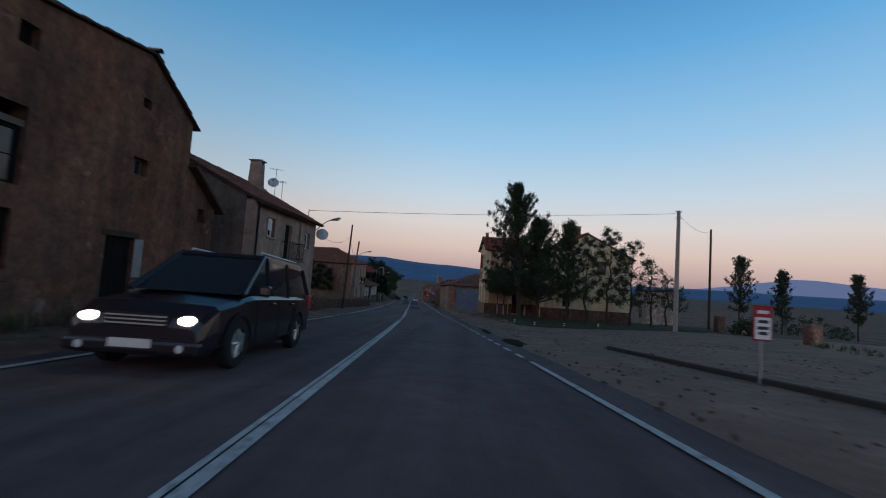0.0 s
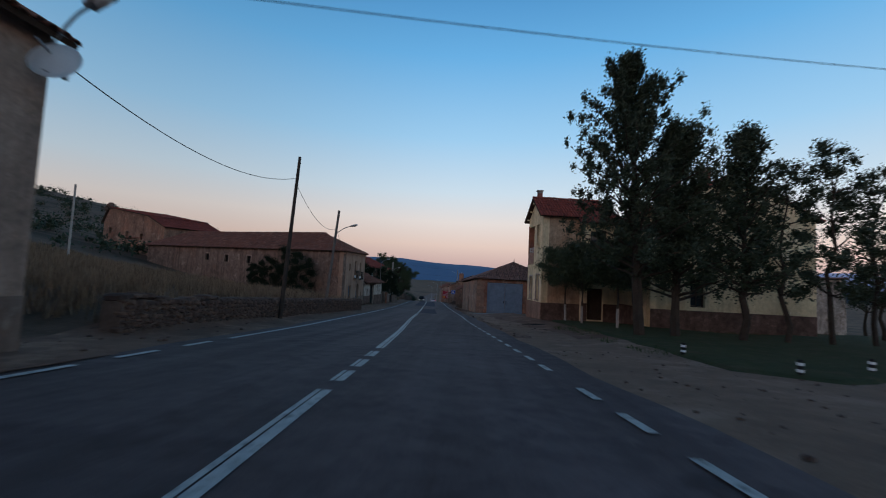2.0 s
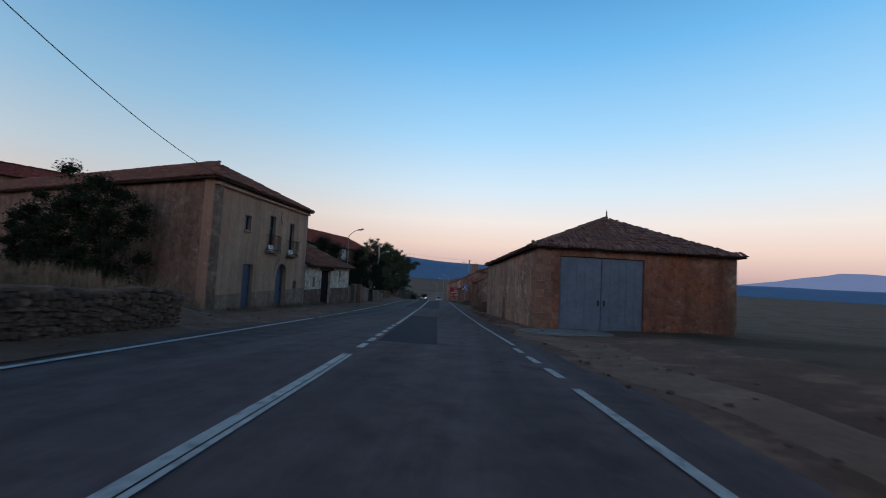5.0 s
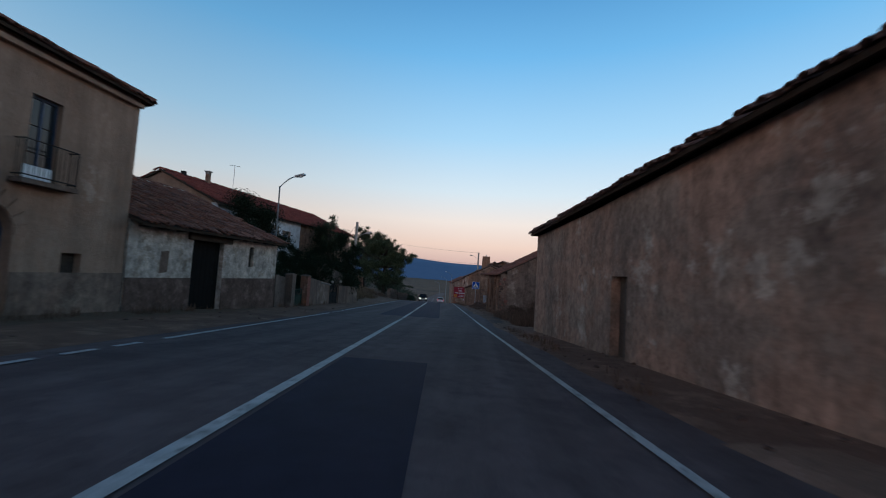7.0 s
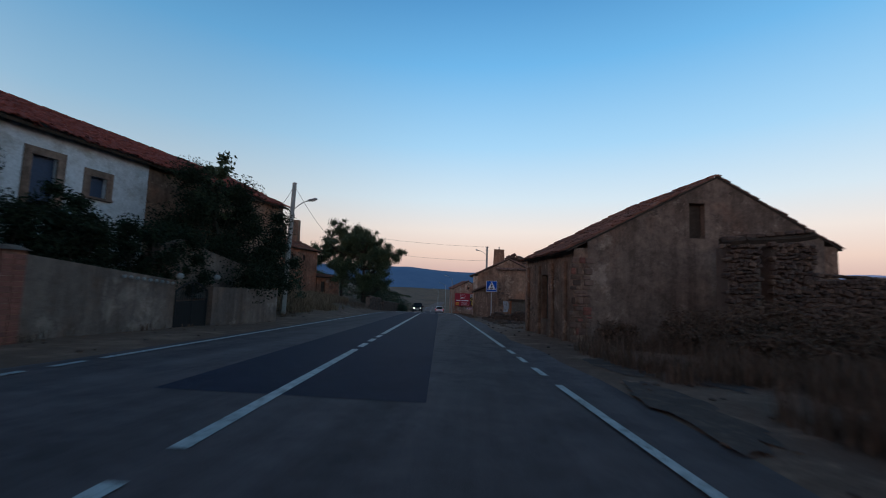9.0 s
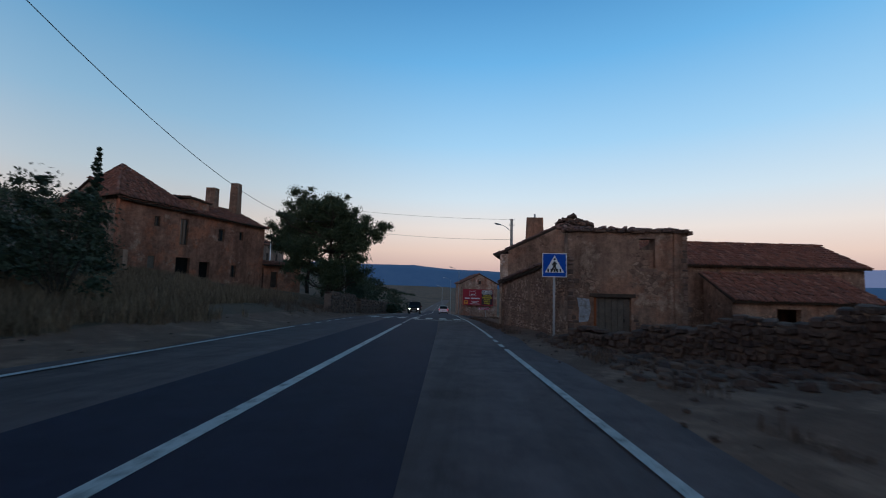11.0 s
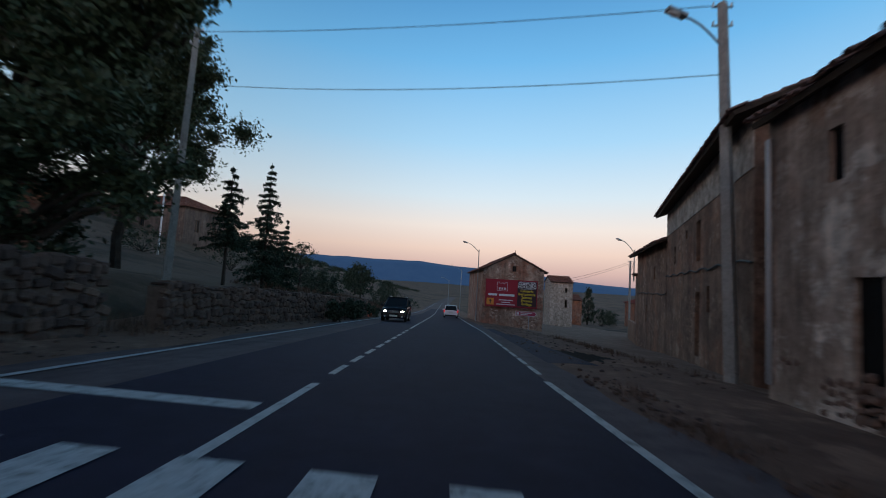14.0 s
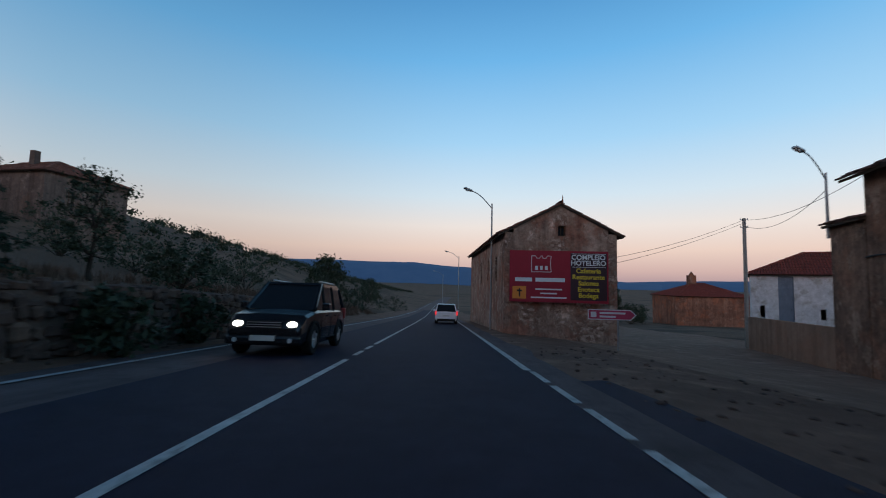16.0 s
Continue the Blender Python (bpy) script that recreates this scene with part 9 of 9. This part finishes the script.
def iron_gate(p, q, zb, h, arch, material, label):
    t = thing("iron_gate", label, "gate", "garden gates")
    d, L = unit(p, q)
    m = face_matrix(p, q, 0, zb)
    bm = bmesh.new()
    for a, b in (((0, 0), (0, h)), ((L, 0), (L, h)), ((0, 0.06), (L, 0.06)), ((L / 2, 0), (L / 2, h + arch))):
        tube(bm, m @ Vector((a[0], 0.1, a[1])), m @ Vector((b[0], 0.1, b[1])), 0.028, n=6)
    pts = [m @ Vector((L * i / 10, 0.1, h + arch * math.sin(math.pi * i / 10))) for i in range(11)]
    pipe(bm, pts, 0.025, 6)
    part("gate_frame", bm, material, t)
    for i in range(1, 14):
        u = L * i / 14
        bm = bmesh.new()
        tube(bm, m @ Vector((u, 0.1, 0.06)), m @ Vector((u, 0.1, h + arch * math.sin(math.pi * u / L) + 0.05)), 0.011, n=4)
        part("bar", bm, material, t)
    bm = bmesh.new()
    box(bm, 0.04, L - 0.04, 0.10, 0.112, 0.1, h * 0.75, m)
    part("sheet", bm, material, t)
    return t


iron_gate((-14.15, 91.55), (-14.1, 93.0), -5.15, 1.25, 0.3, M_IRON, "black arched iron garden gate")
iron_gate((-13.95, 84.62), (-13.95, 86.2), -5.1, 1.3, 0.0, M_GREEN, "dark green sheet-metal gate between piers")

# garden terrace behind the wall
bm = bmesh.new()
box(bm, -19.0, -14.6, 83.2, 98.5, -6.5, -4.2)
tagged(mesh_ob("garden_terrace", bm, M_DIRT), "raised garden bed behind the wall", "terrace", kind="structure")


def kerb(pts, w=0.18, h=0.11):
    t = thing("kerb", "dark low kerb edging the forecourt", "kerb", kind="structure")
    for (x0, y0), (x1, y1) in zip(pts[:-1], pts[1:]):
        d, L = unit((x0, y0), (x1, y1))
        n = max(1, int(L / 1.0))
        for i in range(n):
            a, b = i / n, (i + 0.985) / n
            bm = bmesh.new()
            m = face_matrix((x0, y0), (x1, y1), 0, 0)
            box(bm, L * a, L * b, 0, w, -0.3, h, None, 0.02)
            for v in bm.verts:
                f = v.co.x / L
                v.co.z += land(x0 + (x1 - x0) * f, y0 + (y1 - y0) * f)
                v.co = m @ v.co
            part("kerb_stone", bm, M_KERB, t)
    return t


kerb([(5.2, 13.5), (5.75, 9.6), (6.3, 6.0), (7.2, 0.0)])


def bollard(x, y):
    t = thing("bollard", "short dark bollard with white bands on the grass edge", "bollard", "island bollards")
    z = land(x, y)
    bm = bmesh.new()
    tube(bm, (x, y, z - 0.1), (x, y, z + 0.36), 0.055, 0.05, 10)
    part("post", bm, M_IRON, t)
    for dz in (0.12, 0.25):
        bm = bmesh.new()
        tube(bm, (x, y, z + dz), (x, y, z + dz + 0.055), 0.06, 0.058, 10)
        part("white_band", bm, M_SIGN_WHITE, t)


for x, y in ((5.75, 26.9), (7.9, 27.8), (4.9, 29.6), (11.0, 30.2)):
    bollard(x, y)

# old stone and concrete posts at the edge of the forecourt
for i, (x, y, h, mt) in enumerate(((25.0, 38.5, 1.5, M_PL_BROWN), (26.3, 37.5, 1.0, M_PL_WHITE), (27.2, 36.8, 1.4, M_PL_BROWN), (23.0, 26.5, 1.3, M_ADOBE))):
    bm = bmesh.new()
    z = land(x, y)
    box(bm, x - 0.35, x + 0.35, y - 0.35, y + 0.35, z - 0.2, z + h, None, 0.06)
    tagged(mesh_ob("gate_post", bm, mt), "squat weathered masonry gate post by the forecourt", "gate post", "forecourt posts")

# ---- hut on the park edge ----
hut = House("transformer_hut", "small pale rendered hut with a flat roof", (24.6, 54.6), (24.6, 51.4), 3.2, -4, 1.1, 0.2, "shed", M_PL_WHITE, oe=0.15, ops={0: [(1, 1.9, -2.2, -0.3)]})

# ---- traffic signs ----


def crossing_sign():
    t = thing("crossing_sign", "blue square pedestrian crossing sign on a grey post", "traffic sign")
    x, y = -3.6, 112.35
    z0, zc, s = land(x, y), -3.4, 0.43
    bm = bmesh.new()
    box(bm, x - 0.04, x + 0.04, y + 0.03, y + 0.07, z0 - 0.2, zc + s)
    part("post", bm, M_STEEL, t)
    bm = bmesh.new()
    box(bm, x - s, x + s, y - 0.015, y + 0.02, zc - s, zc + s, None, 0.012)
    part("panel", bm, M_SIGN_WHITE, t)
    bm = bmesh.new()
    box(bm, x - s * 0.93, x + s * 0.93, y - 0.022, y - 0.016, zc - s * 0.93, zc + s * 0.93)
    part("blue_field", bm, M_SIGN_BLUE, t)
    bm = bmesh.new()
    extrude_poly(bm, [(x - s * 0.78, zc - s * 0.62), (x + s * 0.78, zc - s * 0.62), (x, zc + s * 0.82)], 0.005, pose(0, y - 0.029, 0))
    bmesh.ops.recalc_face_normals(bm, faces=bm.faces[:])
    part("white_triangle", bm, M_SIGN_WHITE, t)
    bm = bmesh.new()
    Y = y - 0.036
    for a, b, r in (((0.01, 0.30), (-0.01, -0.05), 0.075), ((-0.03, -0.05), (-0.24, -0.5), 0.05), ((0.02, -0.05), (0.17, -0.48), 0.05), ((0.0, 0.26), (-0.2, 0.0), 0.036), ((0.02, 0.26), (0.2, 0.06), 0.036)):
        tube(bm, (x + a[0] * s, Y, zc + a[1] * s), (x + b[0] * s, Y, zc + b[1] * s), r * s * 1.4, n=6)
    tube(bm, (x, Y - 0.003, zc + 0.49 * s), (x, Y + 0.003, zc + 0.49 * s), 0.095 * s, n=10)
    part("walking_symbol", bm, M_SIGN_BLACK, t)
    for i in range(5):
        bm = bmesh.new()
        u = x + (-0.58 + i * 0.25) * s
        box(bm, u, u + 0.12 * s, Y - 0.002, Y + 0.005, zc - 0.58 * s, zc - 0.30 * s)
        part("stripe", bm, M_SIGN_BLACK, t)


crossing_sign()


def notice_sign():
    t = thing("notice_sign", "small red and white notice board on a post", "sign")
    x, y = 6.0, 8.0
    z0 = land(x, y)
    zb, zt, w_ = 0.36, 1.02, 0.175
    bm = bmesh.new()
    tube(bm, (x, y + 0.04, z0 - 0.2), (x, y + 0.04, zt), 0.03, n=8)
    part("post", bm, M_STEEL, t)
    bm = bmesh.new()
    box(bm, x - w_, x + w_, y - 0.01, y + 0.01, zb, zt, None, 0.008)
    part("panel", bm, M_SIGN_RED, t)
    bm = bmesh.new()
    box(bm, x - w_ * 0.86, x + w_ * 0.86, y - 0.016, y - 0.011, zb + 0.03, zb + 0.44)
    part("white_field", bm, M_SIGN_WHITE, t)
    for zz, ww, k in ((zt - 0.12, 0.6, M_SIGN_WHITE), (zb + 0.36, 0.55, M_SIGN_BLACK), (zb + 0.24, 0.62, M_SIGN_BLACK), (zb + 0.14, 0.5, M_SIGN_BLACK)):
        bm = bmesh.new()
        box(bm, x - w_ * ww, x + w_ * ww, y - 0.022, y - 0.017, zz - 0.03, zz + 0.03)
        part("text_bar", bm, k, t)


notice_sign()


def arrow_sign():
    t = thing("arrow_sign", "crimson arrow-shaped direction sign with white border", "sign")
    x0, x1, zc, y, h = -6.35, -4.6, -7.8, 160.5, 0.19
    z0 = land(-5.1, y)
    bm = bmesh.new()
    tube(bm, (-5.25, y + 0.05, z0 - 0.2), (-5.25, y + 0.05, zc + h), 0.035, n=8)
    part("post", bm, M_STEEL, t)
    for k, (g, mt, dy) in enumerate(((0.0, M_SIGN_WHITE, 0.0), (0.03, M_SIGN_PINK, -0.008))):
        bm = bmesh.new()
        pts = [(x0 + g, zc - h + g), (x1 - 0.2 - g * 0.4, zc - h + g), (x1 - g * 1.6, zc), (x1 - 0.2 - g * 0.4, zc + h - g), (x0 + g, zc + h - g)]
        extrude_poly(bm, pts, 0.02 if k == 0 else 0.007, pose(0, y + dy, 0))
        bmesh.ops.recalc_face_normals(bm, faces=bm.faces[:])
        part("panel" if k == 0 else "crimson_field", bm, mt, t)
    bm = bmesh.new()
    box(bm, x0 + 0.1, x0 + 0.3, y - 0.014, y - 0.009, zc - 0.1, zc + 0.1)
    part("pictogram", bm, M_SIGN_WHITE, t)
    for a, b, zz in ((0.42, 1.35, 0.06), (0.42, 1.0, -0.07)):
        bm = bmesh.new()
        box(bm, x0 + a, x0 + b, y - 0.014, y - 0.009, zc + zz - 0.035, zc + zz + 0.035)
        part("text_bar", bm, M_SIGN_WHITE, t)


arrow_sign()


def cone(x, y):
    t = thing("traffic_cone", "orange and white traffic cone on the verge", "traffic cone")
    z = land(x, y)
    bm = bmesh.new()
    box(bm, x - 0.17, x + 0.17, y - 0.17, y + 0.17, z, z + 0.04, None, 0.01)
    tube(bm, (x, y, z + 0.04), (x, y, z + 0.6), 0.13, 0.03, 14)
    part("body", bm, M_CONE, t)
    bm = bmesh.new()
    tube(bm, (x, y, z + 0.25), (x, y, z + 0.40), 0.097, 0.07, 14, False)
    part("white_band", bm, M_SIGN_WHITE, t)


cone(-18.5, 159.3)
bm = bmesh.new()
box(bm, -18.9, -18.4, 160.2, 160.5, rz(160.3) + 0.05, rz(160.3) + 0.3, None, 0.03)
tagged(mesh_ob("marker_stone", bm, M_CONE), "small orange barrier block by the cone", "marker")

# ---- vehicles ----


def car(name, label, x, y, heading, L, W, H, paint, style, lights_on=True, rear=False, rails=False, plate_z=0.5):
    """A car with its nose along +x before turning; the body is lofted from cross-sections."""
    t = thing(name, label, "car")
    z = rz(y) + 0.004
    t.matrix_world = pose(x, y, z, 0, 0, 0) @ Matrix.Rotation(math.atan2(rz(y - 2) - rz(y + 2), 4) * 0 - math.atan((rz(y + 2) - rz(y - 2)) / 4) * 0, 4, "X") @ pose(0, 0, 0, math.degrees(math.atan((rz(y + 2) - rz(y - 2)) / 4)), 0, 0) @ pose(0, 0, 0, 0, 0, heading)
    hw = W / 2
    belt = H * 0.60
    hood = H * (0.56 if style != "suv" else 0.585)
    nose = L / 2
    R = H * 0.205
    # lower body
    st = [(-nose, 0.90, 0.34, belt * 0.90), (-nose + 0.10, 0.97, 0.24, belt), (-nose * 0.6, 1.0, 0.20, belt), (0, 1.0, 0.20, belt), (nose * 0.42, 1.0, 0.20, belt * 0.99), (nose * 0.58, 0.99, 0.20, hood), (nose * 0.86, 0.96, 0.22, hood * 0.90), (nose - 0.05, 0.90, 0.24, hood * 0.72), (nose, 0.84, 0.28, hood * 0.60)]
    bm = bmesh.new()
    rings = []
    for sx, k, zb, zt in st:
        w_ = hw * k
        pr = [(-w_ * 0.86, zb), (-w_ * 0.98, zb + 0.12), (-w_, zb + (zt - zb) * 0.5), (-w_ * 0.97, zt - 0.06), (-w_ * 0.90, zt), (0, zt + 0.03)]
        pr = pr + [(-a, b) for a, b in pr[-2::-1]]
        rings.append([bm.verts.new((sx, a, b)) for a, b in pr])
    for a, b in zip(rings[:-1], rings[1:]):
        for i in range(len(a)):
            j = (i + 1) % len(a)
            bm.faces.new((a[i], a[j], b[j], b[i]))
    bm.faces.new(rings[0][::-1])
    bm.faces.new(rings[-1])
    bmesh.ops.recalc_face_normals(bm, faces=bm.faces[:])
    body = part("body", bm, paint, t, smooth=False)
    # cabin: glass below, painted roof above
    if style == "hatch":
        side = [(-nose + 0.12, belt), (-nose + 0.55, H * 0.955), (-nose + 0.9, H), (nose * 0.12, H * 0.985), (nose * 0.52, belt)]
    else:
        side = [(-nose + 0.06, belt), (-nose + 0.28, H * 0.95), (-nose + 0.5, H), (nose * 0.12, H * 0.99), (nose * 0.55, belt)]

    def cab(bm, pts, w0, w1, base, top):
        fr = lambda zz: w0 + (w1 - w0) * (zz - base) / (top - base)
        a = [bm.verts.new((px, -fr(pz), pz)) for px, pz in pts]
        b = [bm.verts.new((px, fr(pz), pz)) for px, pz in pts]
        bm.faces.new(a)
        bm.faces.new(b[::-1])
        for i in range(len(pts)):
            j = (i + 1) % len(pts)
            bm.faces.new((a[j], a[i], b[i], b[j]))
        bmesh.ops.recalc_face_normals(bm, faces=bm.faces[:])

    bm = bmesh.new()
    cab(bm, side, hw * 0.90, hw * 0.74, belt, H)
    part("glasshouse", bm, M_GLASS, t)
    bm = bmesh.new()
    rp = [(side[1][0] - 0.03, H * 0.945), (side[2][0], H + 0.012), (side[3][0] + 0.02, H), (side[3][0] + 0.10, H * 0.965)]
    cab(bm, [(px, pz) for px, pz in rp] + [(side[3][0] + 0.02, H * 0.955), (side[1][0] + 0.2, H * 0.93)], hw * 0.905, hw * 0.75, belt, H)
    part("roof_panel", bm, paint, t)
    # pillars
    for s in (-1, 1):
        for i, (pa, pb) in enumerate(((side[4], side[3]), (side[0], side[1]), ((-nose * 0.38, belt), (-nose * 0.40, H * 0.97)), ((nose * 0.10, belt), (nose * 0.06, H * 0.98)))):
            bm = bmesh.new()
            wa, wb = hw * 0.905, hw * 0.755
            tube(bm, (pa[0], s * wa, pa[1]), (pb[0], s * (wb if pb[1] > H * 0.9 else wa), pb[1]), 0.045 if i < 2 else 0.03, n=6)
            part("pillar", bm, paint if i < 2 else M_IRON, t)
        bm = bmesh.new()
        box(bm, nose * 0.36, nose * 0.36 + 0.13, s * (hw + 0.10) - 0.09, s * (hw + 0.10) + 0.09, belt + 0.0, belt + 0.16, None, 0.03)
        part("mirror", bm, paint, t)
        # door seams and handles
        for sx in (nose * 0.36, -nose * 0.08, -nose * 0.50):
            bm = bmesh.new()
            box(bm, sx - 0.006, sx + 0.006, s * hw - 0.004, s * hw + 0.004, 0.32, belt - 0.05)
            part("door_seam", bm, M_IRON, body)
        for sx in (nose * 0.02, -nose * 0.42):
            bm = bmesh.new()
            box(bm, sx, sx + 0.18, s * hw * 0.985 - 0.02, s * hw * 0.985 + 0.025, belt - 0.16, belt - 0.12, None, 0.01)
            part("door_handle", bm, paint, body)
        if rails:
            bm = bmesh.new()
            tube(bm, (side[2][0], s * hw * 0.66, H + 0.06), (side[3][0] - 0.1, s * hw * 0.66, H + 0.05), 0.022, n=6)
            part("roof_rail", bm, M_STEEL, t)
    # wheels
    for sx in (nose * 0.62, -nose * 0.58):
        for s in (-1, 1):
            bm = bmesh.new()
            cy = s * (hw - 0.10)
            ring = []
            prof = [(-0.10, R * 0.62), (-0.10, R * 0.93), (-0.07, R), (0.07, R), (0.10, R * 0.93), (0.10, R * 0.62)]
            n = 22
            for k in range(n):
                a = 2 * math.pi * k / n
                ring.append([bm.verts.new((sx + r * math.cos(a), cy + o, R + r * math.sin(a))) for o, r in prof])
            for k in range(n):
                a, b = ring[k], ring[(k + 1) % n]
                for i in range(len(prof)):
                    j = (i + 1) % len(prof)
                    bm.faces.new((a[i], b[i], b[j], a[j]))
            bmesh.ops.recalc_face_normals(bm, faces=bm.faces[:])
            wh = part("wheel", bm, M_TYRE, t)
            bm = bmesh.new()
            tube(bm, (sx, cy + s * 0.02, R), (sx, cy + s * 0.085, R), R * 0.62, R * 0.60, 18)
            for k in range(5):
                a = 2 * math.pi * k / 5
                tube(bm, (sx, cy + s * 0.09, R), (sx + R * 0.55 * math.cos(a), cy + s * 0.09, R + R * 0.55 * math.sin(a)), 0.03, 0.022, 5)
            part("rim", bm, M_RIM, wh)
            bm = bmesh.new()
            swept(bm, [Vector((sx + (R + 0.05) * math.cos(math.pi * k / 10), s * (hw - 0.005), R + (R + 0.05) * math.sin(math.pi * k / 10))) for k in range(11)], 0.03, 5)
            part("wheel_arch", bm, M_IRON, body)
    # front
    bm = bmesh.new()
    box(bm, nose - 0.02, nose + 0.015, -hw * 0.42, hw * 0.42, hood * 0.60, hood * 0.78, None, 0.02)
    grille = part("grille", bm, M_IRON, t)
    for i in range(3):
        bm = bmesh.new()
        zz = hood * (0.63 + 0.05 * i)
        box(bm, nose + 0.01, nose + 0.03, -hw * 0.40, hw * 0.40, zz, zz + 0.018)
        part("grille_bar", bm, M_STEEL, grille)
    bm = bmesh.new()
    box(bm, nose - 0.12, nose + 0.06, -hw * 0.9, hw * 0.9, 0.26, 0.44, None, 0.05)
    part("front_bumper", bm, paint, t)
    bm = bmesh.new()
    box(bm, nose + 0.062, nose + 0.07, -0.26, 0.26, plate_z - 0.16, plate_z - 0.05)
    part("front_plate", bm, M_PLATE, t)
    for s in (-1, 1):
        bm = bmesh.new()
        bmesh.ops.create_uvsphere(bm, u_segments=14, v_segments=8, radius=1.0, matrix=Matrix.Translation((nose - 0.05, s * hw * 0.66, hood * 0.70)) @ Matrix.Diagonal((0.09, 0.11, 0.065, 1)))
        part("headlight", bm, M_HEAD if lights_on else M_LAMP_GLASS, t, smooth=True)
        bm = bmesh.new()
        tube(bm, (nose + 0.03, s * hw * 0.66, 0.35), (nose + 0.07, s * hw * 0.66, 0.35), 0.05, n=10)
        part("fog_lamp", bm, M_LAMP_GLASS, t)
        # rear lamps
        bm = bmesh.new()
        box(bm, -nose - 0.012, -nose + 0.16, s * hw * 0.93 - 0.09, s * hw * 0.93 + 0.05, belt - 0.26, belt + 0.06, None, 0.03)
        part("tail_lamp", bm, M_TAIL if rear else M_TAILOFF, t)
    # rear
    bm = bmesh.new()
    box(bm, -nose - 0.07, -nose + 0.1, -hw * 0.92, hw * 0.92, 0.30, 0.50, None, 0.05)
    part("rear_bumper", bm, paint, t)
    bm = bmesh.new()
    box(bm, -nose - 0.085, -nose - 0.04, -hw * 0.8, hw * 0.8, 0.22, 0.40, None, 0.02)
    part("bumper_insert", bm, M_IRON, t)
    bm = bmesh.new()
    box(bm, -nose - 0.03, -nose - 0.004, -0.26, 0.26, belt * 0.62, belt * 0.62 + 0.11)
    part("rear_plate", bm, M_PLATE, t)
    bm = bmesh.new()
    tube(bm, (-nose + 0.26, 0.0, H * 0.70), (-nose + 0.10, -0.35, H * 0.66), 0.012, n=5)
    part("wiper", bm, M_IRON, t)
    return t


car("minivan", "dark red minivan with headlights on in the oncoming lane", -4.0, 7.5, -87.2, 4.6, 1.86, 1.76, M_DARK_PAINT, "van", True, rails=True)
car("off_road_car", "black off-road car with headlights on in the oncoming lane", -15.1, 154.7, -84.5, 3.8, 1.74, 1.66, M_BLACK_PAINT, "suv", True, rails=True)
car("white_hatchback", "small white hatchback with red tail lamps driving ahead", -13.1, 178.5, 94.5, 4.05, 1.76, 1.55, M_WHITE_PAINT, "hatch", False, True)

# ---- distant hills ----


def ridge(name, label, az0, az1, dist, height, material, seed, base=-60, n=90, rough=0.12, depth=500):
    """A long low ridge far off, between two bearings from the village (degrees from +y towards +x)."""
    vs, fs = [], []
    for k in range(n + 1):
        f = k / n
        a = radians(az0 + (az1 - az0) * f)
        h = height(f) * (1 + rough * noise.noise((f * 9, seed, 0)) + rough * 0.4 * noise.noise((f * 31, seed, 4)))
        for g, zf in ((0.0, 0.0), (0.35, 0.55), (0.62, 0.85), (0.8, 1.0), (1.0, 0.8)):
            d = dist + depth * g
            wob = 1 + 0.06 * noise.noise((f * 20, g * 3, seed))
            vs.append((d * math.sin(a), 80 + d * math.cos(a), base + (h - base) * zf * wob if zf < 1 else h))
    for k in range(n):
        for c in range(4):
            i = k * 5 + c
            fs.append((i, i + 5, i + 6, i + 1))
    return tagged(raw_ob(name, vs, fs, material, None, True), label, "hills", kind="structure")


def bump_h(points):
    xs, zs = [p[0] for p in points], [p[1] for p in points]
    return lambda f: float(np.interp(f, xs, zs))


ridge("backdrop_hills", "wooded hills closing the valley, with painted blue haze", -40, 22, 2600, bump_h([(0, 90), (0.2, 105), (0.30, 122), (0.38, 112), (0.46, 118), (0.55, 102), (0.64, 96), (0.74, 70), (0.84, 28), (0.92, 14), (1.0, 0)]), M_HILL, 3)
ridge("backdrop_hills_east", "low hills along the eastern plain, with painted blue haze", 14, 75, 3100, bump_h([(0, 0), (0.15, 28), (0.3, 40), (0.5, 34), (0.7, 52), (1.0, 70)]), M_HILL, 5)
ridge("backdrop_mountain", "far mountain above the plain, paled by painted haze", 28, 56, 3700, bump_h([(0, 10), (0.25, 90), (0.42, 165), (0.55, 150), (0.75, 110), (1.0, 60)]), M_HILL_FAR, 8, rough=0.06)
